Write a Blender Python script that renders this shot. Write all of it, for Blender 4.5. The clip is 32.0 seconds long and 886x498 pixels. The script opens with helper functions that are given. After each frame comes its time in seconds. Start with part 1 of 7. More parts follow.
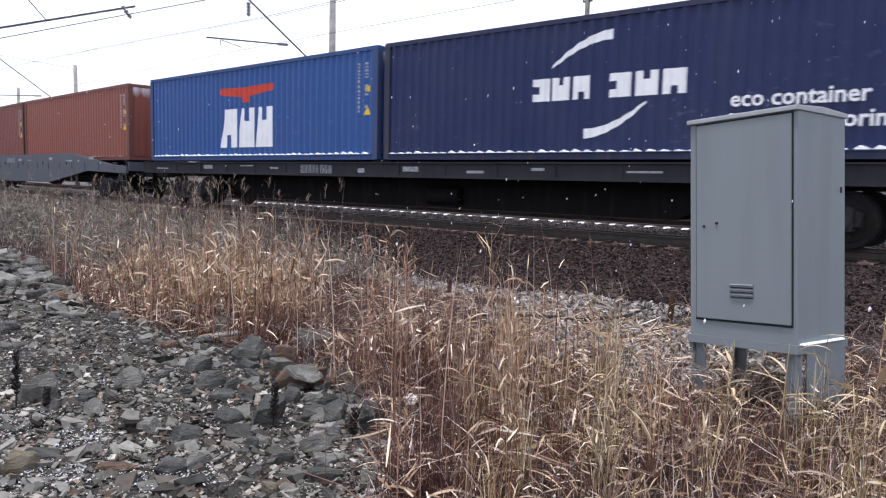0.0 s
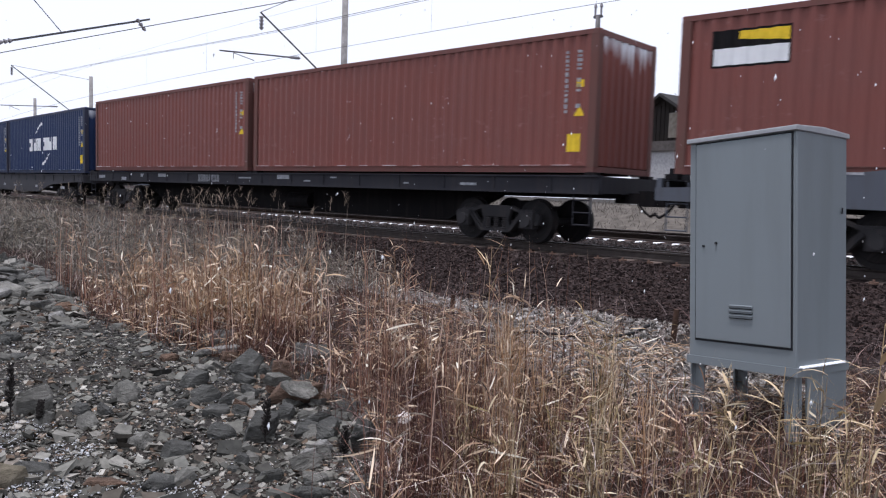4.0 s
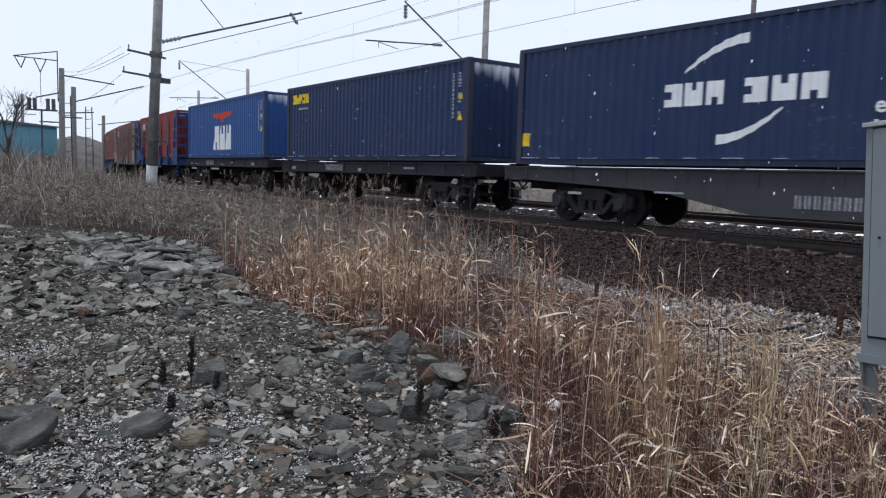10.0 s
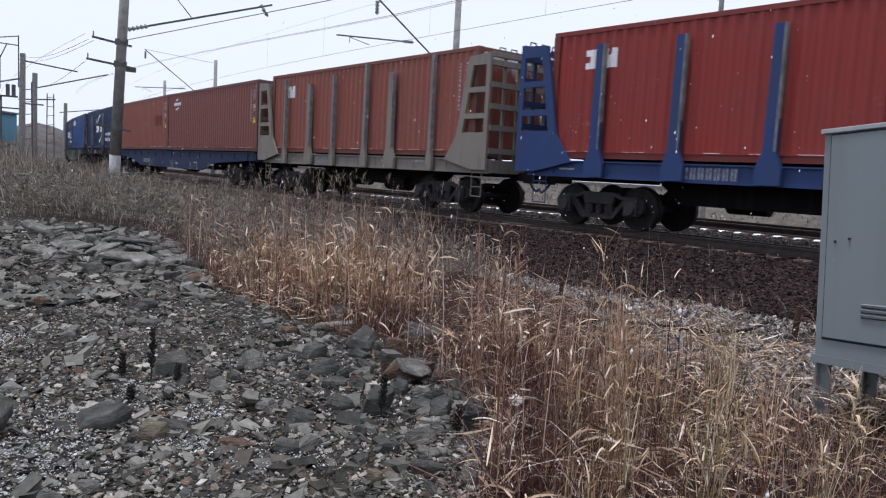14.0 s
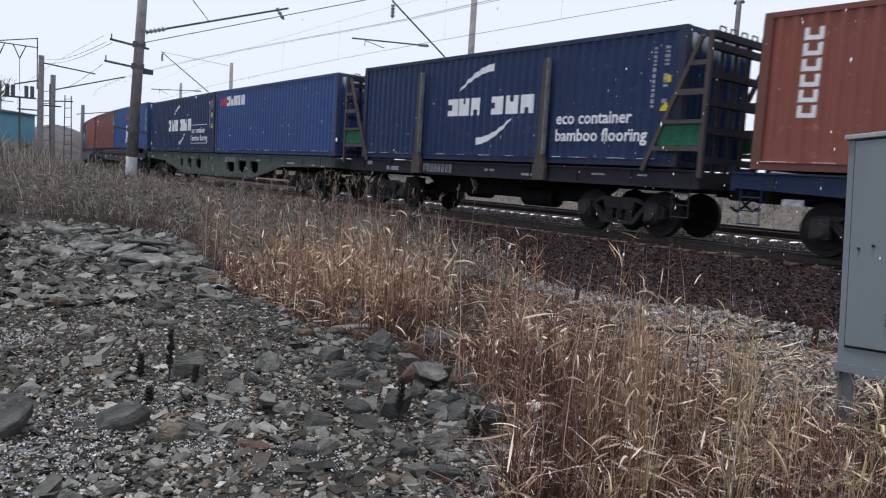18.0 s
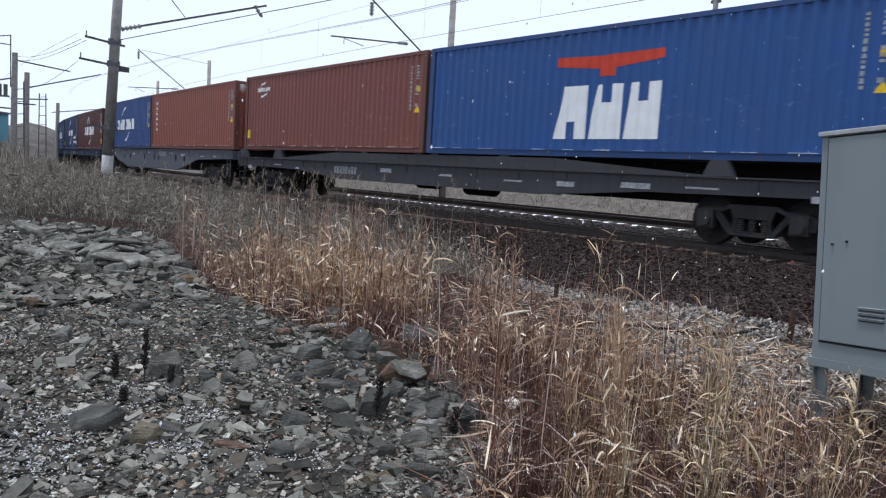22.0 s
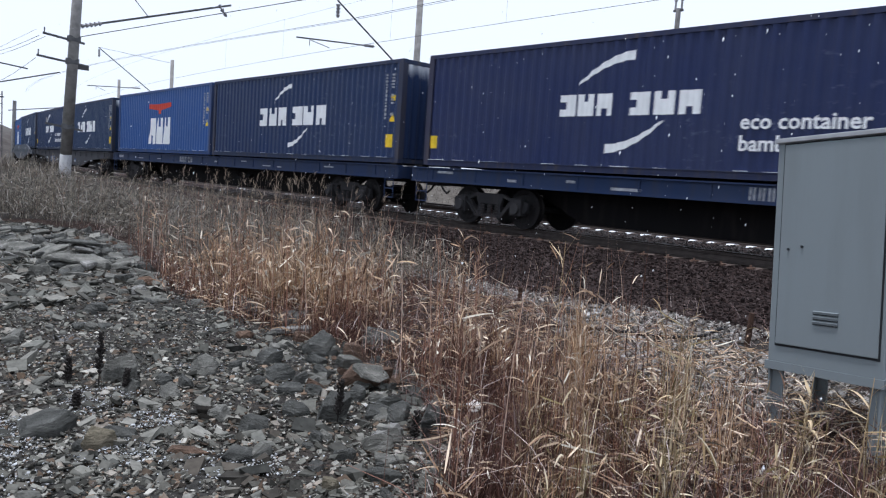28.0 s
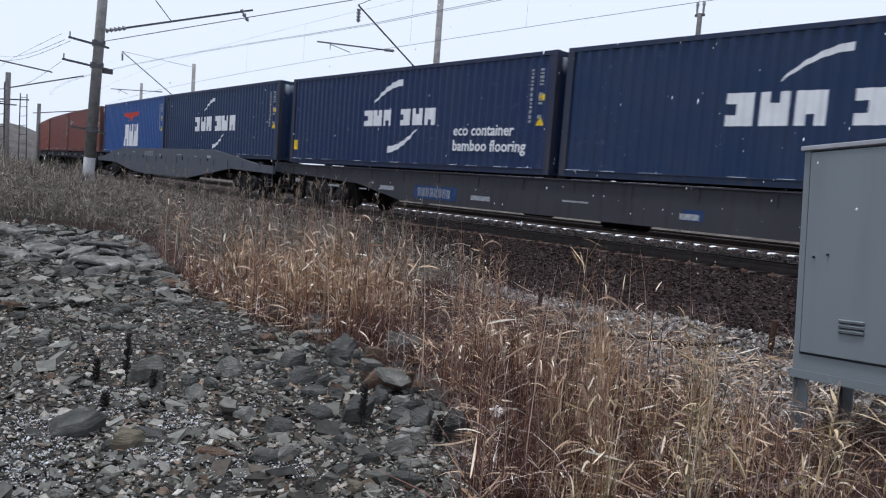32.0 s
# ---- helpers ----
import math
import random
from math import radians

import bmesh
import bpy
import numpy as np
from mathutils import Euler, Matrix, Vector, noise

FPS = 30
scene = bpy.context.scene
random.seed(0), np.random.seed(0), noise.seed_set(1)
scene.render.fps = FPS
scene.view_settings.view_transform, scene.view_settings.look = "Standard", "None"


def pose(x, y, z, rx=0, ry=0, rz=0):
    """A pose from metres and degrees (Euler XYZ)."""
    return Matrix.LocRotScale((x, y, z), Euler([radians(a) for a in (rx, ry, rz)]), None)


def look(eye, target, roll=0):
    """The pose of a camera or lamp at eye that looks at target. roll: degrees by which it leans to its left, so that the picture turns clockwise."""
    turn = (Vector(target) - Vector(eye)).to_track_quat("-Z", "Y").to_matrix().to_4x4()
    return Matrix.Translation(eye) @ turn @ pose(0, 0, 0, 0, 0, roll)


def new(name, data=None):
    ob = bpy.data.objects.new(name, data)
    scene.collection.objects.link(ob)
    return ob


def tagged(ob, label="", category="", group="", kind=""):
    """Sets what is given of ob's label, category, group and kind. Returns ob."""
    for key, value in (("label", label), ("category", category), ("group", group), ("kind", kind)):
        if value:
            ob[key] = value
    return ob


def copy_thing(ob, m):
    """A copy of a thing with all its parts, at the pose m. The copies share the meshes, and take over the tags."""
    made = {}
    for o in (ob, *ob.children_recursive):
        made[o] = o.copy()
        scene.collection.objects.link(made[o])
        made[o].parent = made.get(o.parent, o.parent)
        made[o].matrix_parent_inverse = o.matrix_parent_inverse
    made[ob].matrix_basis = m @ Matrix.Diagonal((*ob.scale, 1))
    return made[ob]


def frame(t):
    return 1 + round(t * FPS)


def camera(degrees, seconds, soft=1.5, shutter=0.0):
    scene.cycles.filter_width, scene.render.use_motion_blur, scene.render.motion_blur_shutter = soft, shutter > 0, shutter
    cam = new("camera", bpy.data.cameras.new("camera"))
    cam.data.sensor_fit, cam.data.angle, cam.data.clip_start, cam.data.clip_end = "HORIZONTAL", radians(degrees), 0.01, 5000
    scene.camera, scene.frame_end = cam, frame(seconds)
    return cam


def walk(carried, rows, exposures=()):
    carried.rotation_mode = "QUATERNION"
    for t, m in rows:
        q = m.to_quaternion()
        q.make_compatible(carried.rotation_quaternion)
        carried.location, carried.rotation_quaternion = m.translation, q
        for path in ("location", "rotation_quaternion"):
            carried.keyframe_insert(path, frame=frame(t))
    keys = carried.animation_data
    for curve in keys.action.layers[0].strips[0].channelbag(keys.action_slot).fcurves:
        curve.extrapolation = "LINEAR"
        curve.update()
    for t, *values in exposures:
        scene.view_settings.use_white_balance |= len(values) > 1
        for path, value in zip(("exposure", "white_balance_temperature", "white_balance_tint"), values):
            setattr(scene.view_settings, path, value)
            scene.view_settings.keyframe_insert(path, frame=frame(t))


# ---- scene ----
cam = camera(61.04, 32.0, soft=1.2, shutter=0.15)
PATH = [
    (0.0, -0.018, -0.001, 1.537, 84.79, -1.26, 39.78),
    (0.5, 0.009, 0.048, 1.546, 84.71, -0.96, 40.04),
    (1.0, 0.008, 0.084, 1.559, 84.50, -1.25, 39.52),
    (1.5, 0.015, 0.097, 1.551, 84.86, -2.32, 39.74),
    (2.0, 0.024, 0.104, 1.560, 85.18, -2.53, 39.77),
    (2.5, 0.039, 0.094, 1.565, 85.88, -2.43, 40.17),
    (3.0, 0.050, 0.096, 1.560, 85.23, -2.30, 39.66),
    (3.5, 0.041, 0.091, 1.561, 85.63, -2.10, 40.14),
    (5.5, 0.051, 0.068, 1.578, 85.64, -1.60, 41.36),
    (6.0, 0.025, 0.077, 1.568, 85.70, -1.69, 41.16),
    (6.5, 0.031, 0.062, 1.568, 85.85, -1.55, 42.02),
    (7.0, 0.017, 0.051, 1.577, 86.12, -1.64, 42.85),
    (7.5, -0.029, 0.006, 1.584, 86.01, -1.83, 46.48),
    (8.0, -0.009, -0.021, 1.600, 85.37, -1.48, 50.88),
    (8.5, 0.017, -0.025, 1.597, 84.69, -1.43, 51.93),
    (9.0, 0.003, -0.033, 1.582, 84.38, -1.89, 51.54),
    (9.5, 0.007, -0.031, 1.590, 84.08, -1.80, 51.29),
    (10.0, 0.013, -0.018, 1.585, 84.29, -1.66, 51.09),
    (10.5, -0.014, 0.000, 1.582, 84.54, -1.84, 50.53),
    (11.0, -0.004, -0.020, 1.577, 84.76, -2.33, 50.39),
    (11.5, 0.020, -0.025, 1.577, 84.63, -3.12, 50.14),
    (12.0, 0.015, -0.018, 1.581, 84.66, -3.23, 50.12),
    (12.5, 0.020, -0.032, 1.575, 84.68, -3.33, 50.46),
    (13.0, 0.013, -0.013, 1.578, 84.86, -3.51, 49.54),
    (13.5, 0.006, -0.017, 1.571, 84.84, -2.80, 49.19),
    (14.0, 0.025, -0.024, 1.566, 84.25, -3.09, 48.70),
    (14.5, 0.001, -0.033, 1.581, 84.50, -2.81, 49.17),
    (16.5, 0.039, -0.047, 1.578, 84.96, -2.75, 49.62),
    (17.0, 0.004, -0.041, 1.579, 84.62, -2.86, 49.62),
    (17.5, -0.035, -0.021, 1.580, 84.74, -3.21, 50.08),
    (18.0, -0.013, -0.043, 1.566, 84.45, -3.44, 49.70),
    (18.5, -0.028, -0.035, 1.567, 84.67, -3.03, 49.87),
    (19.0, -0.018, -0.035, 1.579, 84.74, -3.10, 49.57),
    (19.5, -0.013, -0.028, 1.570, 84.58, -3.28, 49.74),
    (20.0, -0.022, -0.011, 1.576, 84.03, -3.17, 49.32),
    (20.5, -0.016, -0.029, 1.580, 84.28, -3.36, 49.32),
    (21.0, -0.008, -0.035, 1.560, 84.88, -3.54, 48.74),
    (21.5, 0.007, -0.043, 1.565, 84.65, -3.37, 48.68),
    (22.0, -0.012, -0.020, 1.559, 84.42, -3.34, 48.21),
    (22.5, -0.011, -0.010, 1.554, 84.06, -3.24, 47.83),
    (23.0, -0.021, 0.004, 1.555, 83.95, -3.27, 46.92),
    (23.5, -0.017, 0.003, 1.543, 84.15, -3.82, 46.08),
    (24.0, -0.016, 0.011, 1.552, 84.33, -4.06, 45.05),
    (24.5, -0.013, 0.006, 1.554, 84.46, -3.94, 45.39),
    (26.5, -0.008, 0.003, 1.553, 84.82, -3.96, 44.81),
    (27.0, 0.007, -0.016, 1.551, 85.03, -3.92, 45.41),
    (27.5, -0.015, 0.001, 1.551, 84.91, -3.65, 45.80),
    (28.0, -0.011, 0.008, 1.554, 84.85, -3.90, 45.64),
    (28.5, -0.015, -0.011, 1.558, 84.80, -3.75, 46.09),
    (29.0, -0.013, -0.015, 1.560, 85.14, -3.90, 46.54),
    (29.5, -0.015, -0.019, 1.562, 85.25, -3.92, 46.88),
    (30.0, -0.027, -0.022, 1.557, 85.40, -3.87, 47.21),
    (30.5, -0.003, -0.042, 1.554, 85.20, -3.83, 47.38),
    (31.0, -0.043, -0.015, 1.565, 85.05, -4.09, 46.86),
    (31.5, -0.019, -0.026, 1.559, 84.93, -4.25, 47.15),
    (32.0, -0.022, -0.041, 1.563, 85.05, -4.20, 46.99),
]
EXPOSURES = [(0.0, 0.68, 6050, 18), (1.0, 0.7, 6000, 17), (2.0, 0.56, 6080, 18), (3.0, 0.34, 6050, 18), (6.0, 0.34, 6050, 18), (7.0, 0.1, 6000, 14), (8.0, 0.0, 5920, 11), (9.0, 0.04, 5930, 11), (10.0, 0.14, 5900, 12), (12.0, 0.15, 5860, 13), (13.0, 0.1, 5980, 14),
             (14.0, 0.18, 6000, 16), (17.0, 0.14, 6020, 17), (18.0, 0.12, 6020, 14), (20.0, 0.2, 5880, 11), (21.0, 0.24, 5900, 13), (22.0, 0.27, 5860, 11), (23.0, 0.56, 6020, 12), (24.0, 0.62, 6060, 14), (27.0, 0.44, 6020, 13), (28.0, 0.32, 5850, 12), (29.0, 0.3, 5860, 12),
             (30.0, 0.14, 5900, 12), (32.0, 0.12, 5880, 13)]
walk(cam, [(t, pose(x, y, z, rx, ry, rz)) for t, x, y, z, rx, ry, rz in PATH], EXPOSURES)

# ---- the curve of the line: s along the near side of the train, off towards the viewer ----
RC, DC = 400.0, 13.63
RAIL = 0.54


def arc(s, off=0.0, z=0.0):
    a = s / RC
    return Vector(((RC + off) * math.sin(a), DC + RC - (RC + off) * math.cos(a), z))


def arc_pose(s, off=0.0, z=0.0):
    p = arc(s, off, z)
    return pose(p.x, p.y, p.z, 0, 0, math.degrees(s / RC))


def travelled(t):
    q = t / 16
    return 11.561 * t + 7.743 * q ** 2 - 9.194 * q ** 3 + 2.118 * q ** 4


# ---- world and sun ----
world = bpy.data.worlds.new("overcast_sky")
scene.world = world
world.use_nodes = True
wn = world.node_tree
wn.nodes.clear()
w_out = wn.nodes.new("ShaderNodeOutputWorld")
w_bg = wn.nodes.new("ShaderNodeBackground")
w_sky = wn.nodes.new("ShaderNodeTexSky")
w_sky.sky_type, w_sky.sun_disc = "NISHITA", False
w_sky.sun_elevation, w_sky.sun_rotation = radians(79), radians(204)
w_sky.air_density, w_sky.dust_density = 1.0, 6.0
w_mul = wn.nodes.new("ShaderNodeMix")
w_mul.data_type, w_mul.blend_type = "RGBA", "MIX"
w_mul.inputs[0].default_value = 0.93
w_mul.inputs[7].default_value = (8.3, 8.75, 9.3, 1)
wn.links.new(w_sky.outputs[0], w_mul.inputs[6])
wn.links.new(w_mul.outputs[2], w_bg.inputs[0])
w_bg.inputs[1].default_value = 0.1
wn.links.new(w_bg.outputs[0], w_out.inputs[0])
sun = new("sun", bpy.data.lights.new("sun", "SUN"))
sun.data.energy, sun.data.angle, sun.data.color = 2.4, radians(7), (1.0, 0.97, 0.93)
sun.matrix_world = look((0, 0, 50), (4, 9, 0))

# ---- materials ----
def material(name):
    m = bpy.data.materials.new(name)
    m.use_nodes = True
    b = m.node_tree.nodes["Principled BSDF"]
    b.inputs["Specular IOR Level"].default_value = 0.16
    return m, m.node_tree, b


def mixer(nt, fac, a, b, blend="MIX"):
    n = nt.nodes.new("ShaderNodeMix")
    n.data_type, n.blend_type = "RGBA", blend
    for sock, v in ((n.inputs[0], fac), (n.inputs[6], a), (n.inputs[7], b)):
        if isinstance(v, bpy.types.NodeSocket):
            nt.links.new(v, sock)
        elif isinstance(v, (int, float)):
            sock.default_value = v
        else:
            sock.default_value = (*v, 1)
    return n.outputs[2]


def noise_tex(nt, scale, detail=4.0, coord="Object", stretch=(1, 1, 1), rough=0.55):
    tc = nt.nodes.new("ShaderNodeTexCoord")
    mp = nt.nodes.new("ShaderNodeMapping")
    mp.inputs["Scale"].default_value = stretch
    nz = nt.nodes.new("ShaderNodeTexNoise")
    nz.inputs["Scale"].default_value, nz.inputs["Detail"].default_value, nz.inputs["Roughness"].default_value = scale, detail, rough
    nt.links.new(tc.outputs[coord], mp.inputs[0])
    nt.links.new(mp.outputs[0], nz.inputs["Vector"])
    return nz.outputs[0]


def ramp(nt, fac, lo, hi):
    n = nt.nodes.new("ShaderNodeMapRange")
    n.inputs[1].default_value, n.inputs[2].default_value = lo, hi
    nt.links.new(fac, n.inputs[0])
    return n.outputs[0]


def bump(nt, b, height, strength=0.3, distance=0.01):
    n = nt.nodes.new("ShaderNodeBump")
    n.inputs["Strength"].default_value, n.inputs["Distance"].default_value = strength, distance
    nt.links.new(height, n.inputs["Height"])
    nt.links.new(n.outputs[0], b.inputs["Normal"])


def random_of(nt, island=False):
    if island:
        return nt.nodes.new("ShaderNodeNewGeometry").outputs["Random Per Island"]
    return nt.nodes.new("ShaderNodeObjectInfo").outputs["Random"]


def painted(name, col, dirt=(0.05, 0.045, 0.04), amount=0.35, rough=0.5, metal=0.0, streak=True, scale=2.0, scuff=0.0):
    """Weathered paint: patches of dirt, fine vertical run-off streaks and slight fading."""
    m, nt, b = material(name)
    big = ramp(nt, noise_tex(nt, scale * 0.35, 5), 0.35, 0.75)
    fade = mixer(nt, big, col, tuple(min(1, c * 0.85 + (0.015 if max(col) > 0.015 else 0.001)) for c in col))
    fine = ramp(nt, noise_tex(nt, scale * 3, 6, stretch=(1, 1, 0.12) if streak else (1, 1, 1)), 0.5, 0.78)
    mul = nt.nodes.new("ShaderNodeMath")
    mul.operation = "MULTIPLY"
    mul.inputs[1].default_value = amount
    nt.links.new(fine, mul.inputs[0])
    out = mixer(nt, mul.outputs[0], fade, dirt)
    if scuff:
        worn = nt.nodes.new("ShaderNodeMath")
        worn.operation = "MULTIPLY"
        nt.links.new(ramp(nt, noise_tex(nt, 7, 9, rough=0.65, stretch=(0.6, 1, 1)), 0.6, 0.68), worn.inputs[0])
        nt.links.new(ramp(nt, noise_tex(nt, 0.45, 3), 0.5, 0.68), worn.inputs[1])
        part_worn = nt.nodes.new("ShaderNodeMath")
        part_worn.operation = "MULTIPLY"
        part_worn.inputs[1].default_value = scuff
        nt.links.new(worn.outputs[0], part_worn.inputs[0])
        out = mixer(nt, part_worn.outputs[0], out, tuple(min(1, c * 1.2 + 0.16) for c in col))
    nt.links.new(out, b.inputs["Base Color"])
    b.inputs["Roughness"].default_value, b.inputs["Metallic"].default_value = rough, metal
    bump(nt, b, noise_tex(nt, scale * 14, 3), 0.08, 0.004)
    return m


def snowy(name, col, line=0.5):
    """Paint with wind-blown snow stuck to its upper part in ragged runs."""
    m, nt, b = material(name)
    tc = nt.nodes.new("ShaderNodeTexCoord")
    sep = nt.nodes.new("ShaderNodeSeparateXYZ")
    nt.links.new(tc.outputs["Object"], sep.inputs[0])
    up = ramp(nt, sep.outputs[2], 1.2, 2.9)
    n = noise_tex(nt, 3.0, 6, stretch=(1, 1, 0.16))
    add = nt.nodes.new("ShaderNodeMath")
    add.operation = "ADD"
    nt.links.new(up, add.inputs[0])
    nt.links.new(n, add.inputs[1])
    nt.links.new(mixer(nt, ramp(nt, add.outputs[0], 1.16, 1.5), col, (0.75, 0.78, 0.82)), b.inputs["Base Color"])
    b.inputs["Roughness"].default_value = 0.6
    return m


def plain(name, col, rough=0.6, metal=0.0, var=0.25, scale=6.0, bumpy=0.0):
    m, nt, b = material(name)
    f = ramp(nt, noise_tex(nt, scale, 6), 0.3, 0.7)
    nt.links.new(mixer(nt, f, tuple(c * (1 - var) for c in col), tuple(min(1, c * (1 + var)) for c in col)), b.inputs["Base Color"])
    b.inputs["Roughness"].default_value, b.inputs["Metallic"].default_value = rough, metal
    if bumpy:
        bump(nt, b, noise_tex(nt, scale * 5, 5), 0.5, bumpy)
    return m


def islands(name, cols, rough=0.8, grain=0.0, scale=20.0, leaf=0.0):
    """One colour out of a row of colours for each loose piece of a mesh."""
    m, nt, b = material(name)
    cr = nt.nodes.new("ShaderNodeValToRGB")
    els = cr.color_ramp.elements
    while len(els) < len(cols):
        els.new(0.5)
    for i, c in enumerate(cols):
        els[i].position, els[i].color = i / (len(cols) - 1), (*c, 1)
    nt.links.new(random_of(nt, True), cr.inputs[0])
    out = cr.outputs[0]
    if grain:
        f = ramp(nt, noise_tex(nt, scale, 5), 0.3, 0.7)
        out = mixer(nt, f, out, mixer(nt, 1.0, out, (grain, grain, grain), "MULTIPLY"))
    nt.links.new(out, b.inputs["Base Color"])
    b.inputs["Roughness"].default_value = rough
    if leaf:
        tr, mx = nt.nodes.new("ShaderNodeBsdfTranslucent"), nt.nodes.new("ShaderNodeMixShader")
        mx.inputs[0].default_value = leaf
        nt.links.new(out, tr.inputs[0])
        nt.links.new(b.outputs[0], mx.inputs[1])
        nt.links.new(tr.outputs[0], mx.inputs[2])
        nt.links.new(mx.outputs[0], nt.nodes["Material Output"].inputs[0])
    return m


# Grimy steel kept near black, with the shade under the wagons in its colour.
STEEL_DARK = painted("grimy steel darkened for shade", (0.006, 0.0055, 0.0065), (0.024, 0.019, 0.018), 0.7, 0.8)
WHEEL = painted("oily wheel steel", (0.014, 0.013, 0.014), (0.05, 0.041, 0.037), 0.7, 0.65)
CAST = painted("dusty cast steel", (0.022, 0.021, 0.023), (0.06, 0.052, 0.048), 0.75, 0.8)
RAILTOP = plain("worn rail steel", (0.055, 0.046, 0.042), 0.5, 0.4, 0.3)
RUST = plain("rusty steel", (0.06, 0.036, 0.026), 0.85, 0.0, 0.4, 8)
WHITE = plain("white lettering paint", (0.74, 0.75, 0.76), 0.6, 0, 0.06, 3)
OFFWHITE = plain("worn white stencil paint", (0.3, 0.31, 0.33), 0.7, 0, 0.45, 14)
YELLOW = plain("yellow marking", (0.72, 0.5, 0.03), 0.6, 0, 0.15)
REDPAINT = plain("red emblem paint", (0.5, 0.06, 0.035), 0.6, 0, 0.12)
SNOW = plain("snow", (0.8, 0.83, 0.87), 0.9, 0, 0.06, 12, 0.01)
CONCRETE = plain("weathered concrete", (0.26, 0.25, 0.24), 0.9, 0, 0.25, 5, 0.005)
LIME = plain("whitewashed concrete", (0.36, 0.36, 0.365), 0.9, 0, 0.2, 9, 0.004)
WIRE = plain("dark bronze wire", (0.06, 0.06, 0.065), 0.6, 0.3, 0.1)
MAST = plain("grey mast steel", (0.11, 0.11, 0.115), 0.7, 0.2, 0.2)
PORCELAIN = plain("grey glazed insulator", (0.28, 0.27, 0.28), 0.3, 0, 0.2)


# ---- mesh building ----
def bm_new():
    return bmesh.new()


def box(bm, x0, x1, y0, y1, z0, z1):
    m = Matrix.Translation(((x0 + x1) / 2, (y0 + y1) / 2, (z0 + z1) / 2)) @ Matrix.Diagonal((abs(x1 - x0), abs(y1 - y0), abs(z1 - z0), 1))
    return bmesh.ops.create_cube(bm, size=1, matrix=m)["verts"]


def beam(bm, p, q, w, h=None, up=(0, 0, 1)):
    """A straight bar of section w by h from p to q."""
    p, q = Vector(p), Vector(q)
    d = q - p
    z = d.normalized()
    x = Vector(up).cross(z)
    if x.length < 1e-4:
        x = Vector((1, 0, 0))
    x.normalize()
    y = z.cross(x)
    rot = Matrix((x, y, z)).transposed().to_4x4()
    bmesh.ops.create_cube(bm, size=1, matrix=Matrix.Translation((p + q) / 2) @ rot @ Matrix.Diagonal((w, h or w, d.length, 1)))


def rod(bm, p, q, r0, r1=None, seg=10, caps=True):
    p, q = Vector(p), Vector(q)
    d = q - p
    rot = d.to_track_quat("Z", "Y").to_matrix().to_4x4()
    bmesh.ops.create_cone(bm, cap_ends=caps, segments=seg, radius1=r0, radius2=r0 if r1 is None else r1, depth=d.length,
                          matrix=Matrix.Translation((p + q) / 2) @ rot)


def prism(bm, outline, y0, y1):
    """A plate whose outline lies in x and z, from y0 to y1."""
    a = [bm.verts.new((x, y0, z)) for x, z in outline]
    b = [bm.verts.new((x, y1, z)) for x, z in outline]
    n = len(a)
    bm.faces.new(a)
    bm.faces.new(b[::-1])
    for i in range(n):
        bm.faces.new((a[(i + 1) % n], a[i], b[i], b[(i + 1) % n]))
    bmesh.ops.recalc_face_normals(bm, faces=bm.faces)


def mesh_of(name, bm, mat, smooth=False, bevel=0.0):
    if bevel:
        bmesh.ops.bevel(bm, geom=list(bm.edges), offset=bevel, segments=1, affect="EDGES")
    me = bpy.data.meshes.new(name)
    bm.to_mesh(me)
    bm.free()
    me.materials.append(mat)
    if smooth:
        for p in me.polygons:
            p.use_smooth = True
    return me


def part(name, bm, mat, parent, label="", smooth=False, bevel=0.0, at=None):
    ob = new(name, bm if isinstance(bm, bpy.types.Mesh) else mesh_of(name, bm, mat, smooth, bevel))
    ob.parent = parent
    if at is not None:
        ob.matrix_basis = at
    if label:
        tagged(ob, label=label)
    return ob


def thing(name, label, category, group="", kind="", at=None):
    ob = tagged(new(name), label, category, group, kind)
    ob.empty_display_size = 0.3
    if at is not None:
        ob.matrix_basis = at
    return ob


def solid(name, bm, mat, label, category, group="", kind="", smooth=False, bevel=0.0, at=None):
    ob = tagged(new(name, mesh_of(name, bm, mat, smooth, bevel)), label, category, group, kind)
    if at is not None:
        ob.matrix_basis = at
    return ob


def raw_mesh(name, verts, faces, mat, smooth=False):
    me = bpy.data.meshes.new(name)
    me.from_pydata([tuple(v) for v in verts], [], [tuple(f) for f in faces])
    me.materials.append(mat)
    if smooth:
        me.polygons.foreach_set("use_smooth", [True] * len(me.polygons))
    me.update()
    return me

# ---- containers ----
CL, CW, CH = 12.192, 2.438, 2.896
PITCH = 0.2772


def corrugation(x):
    """Depth of the side panel's folds at x, 0 at the outer flats."""
    p = (x / PITCH) % 1.0
    if p < 0.26:
        return 0.0
    if p < 0.5:
        return (p - 0.26) / 0.24 * 0.036
    if p < 0.76:
        return 0.036
    return (1 - p) / 0.24 * 0.036


def fold_points(x0, x1):
    xs = {round(x0, 4), round(x1, 4)}
    k = math.floor(x0 / PITCH)
    while k * PITCH < x1:
        for q in (0.0, 0.26, 0.5, 0.76):
            x = (k + q) * PITCH
            if x0 < x < x1:
                xs.add(round(x, 4))
        k += 1
    return sorted(xs)


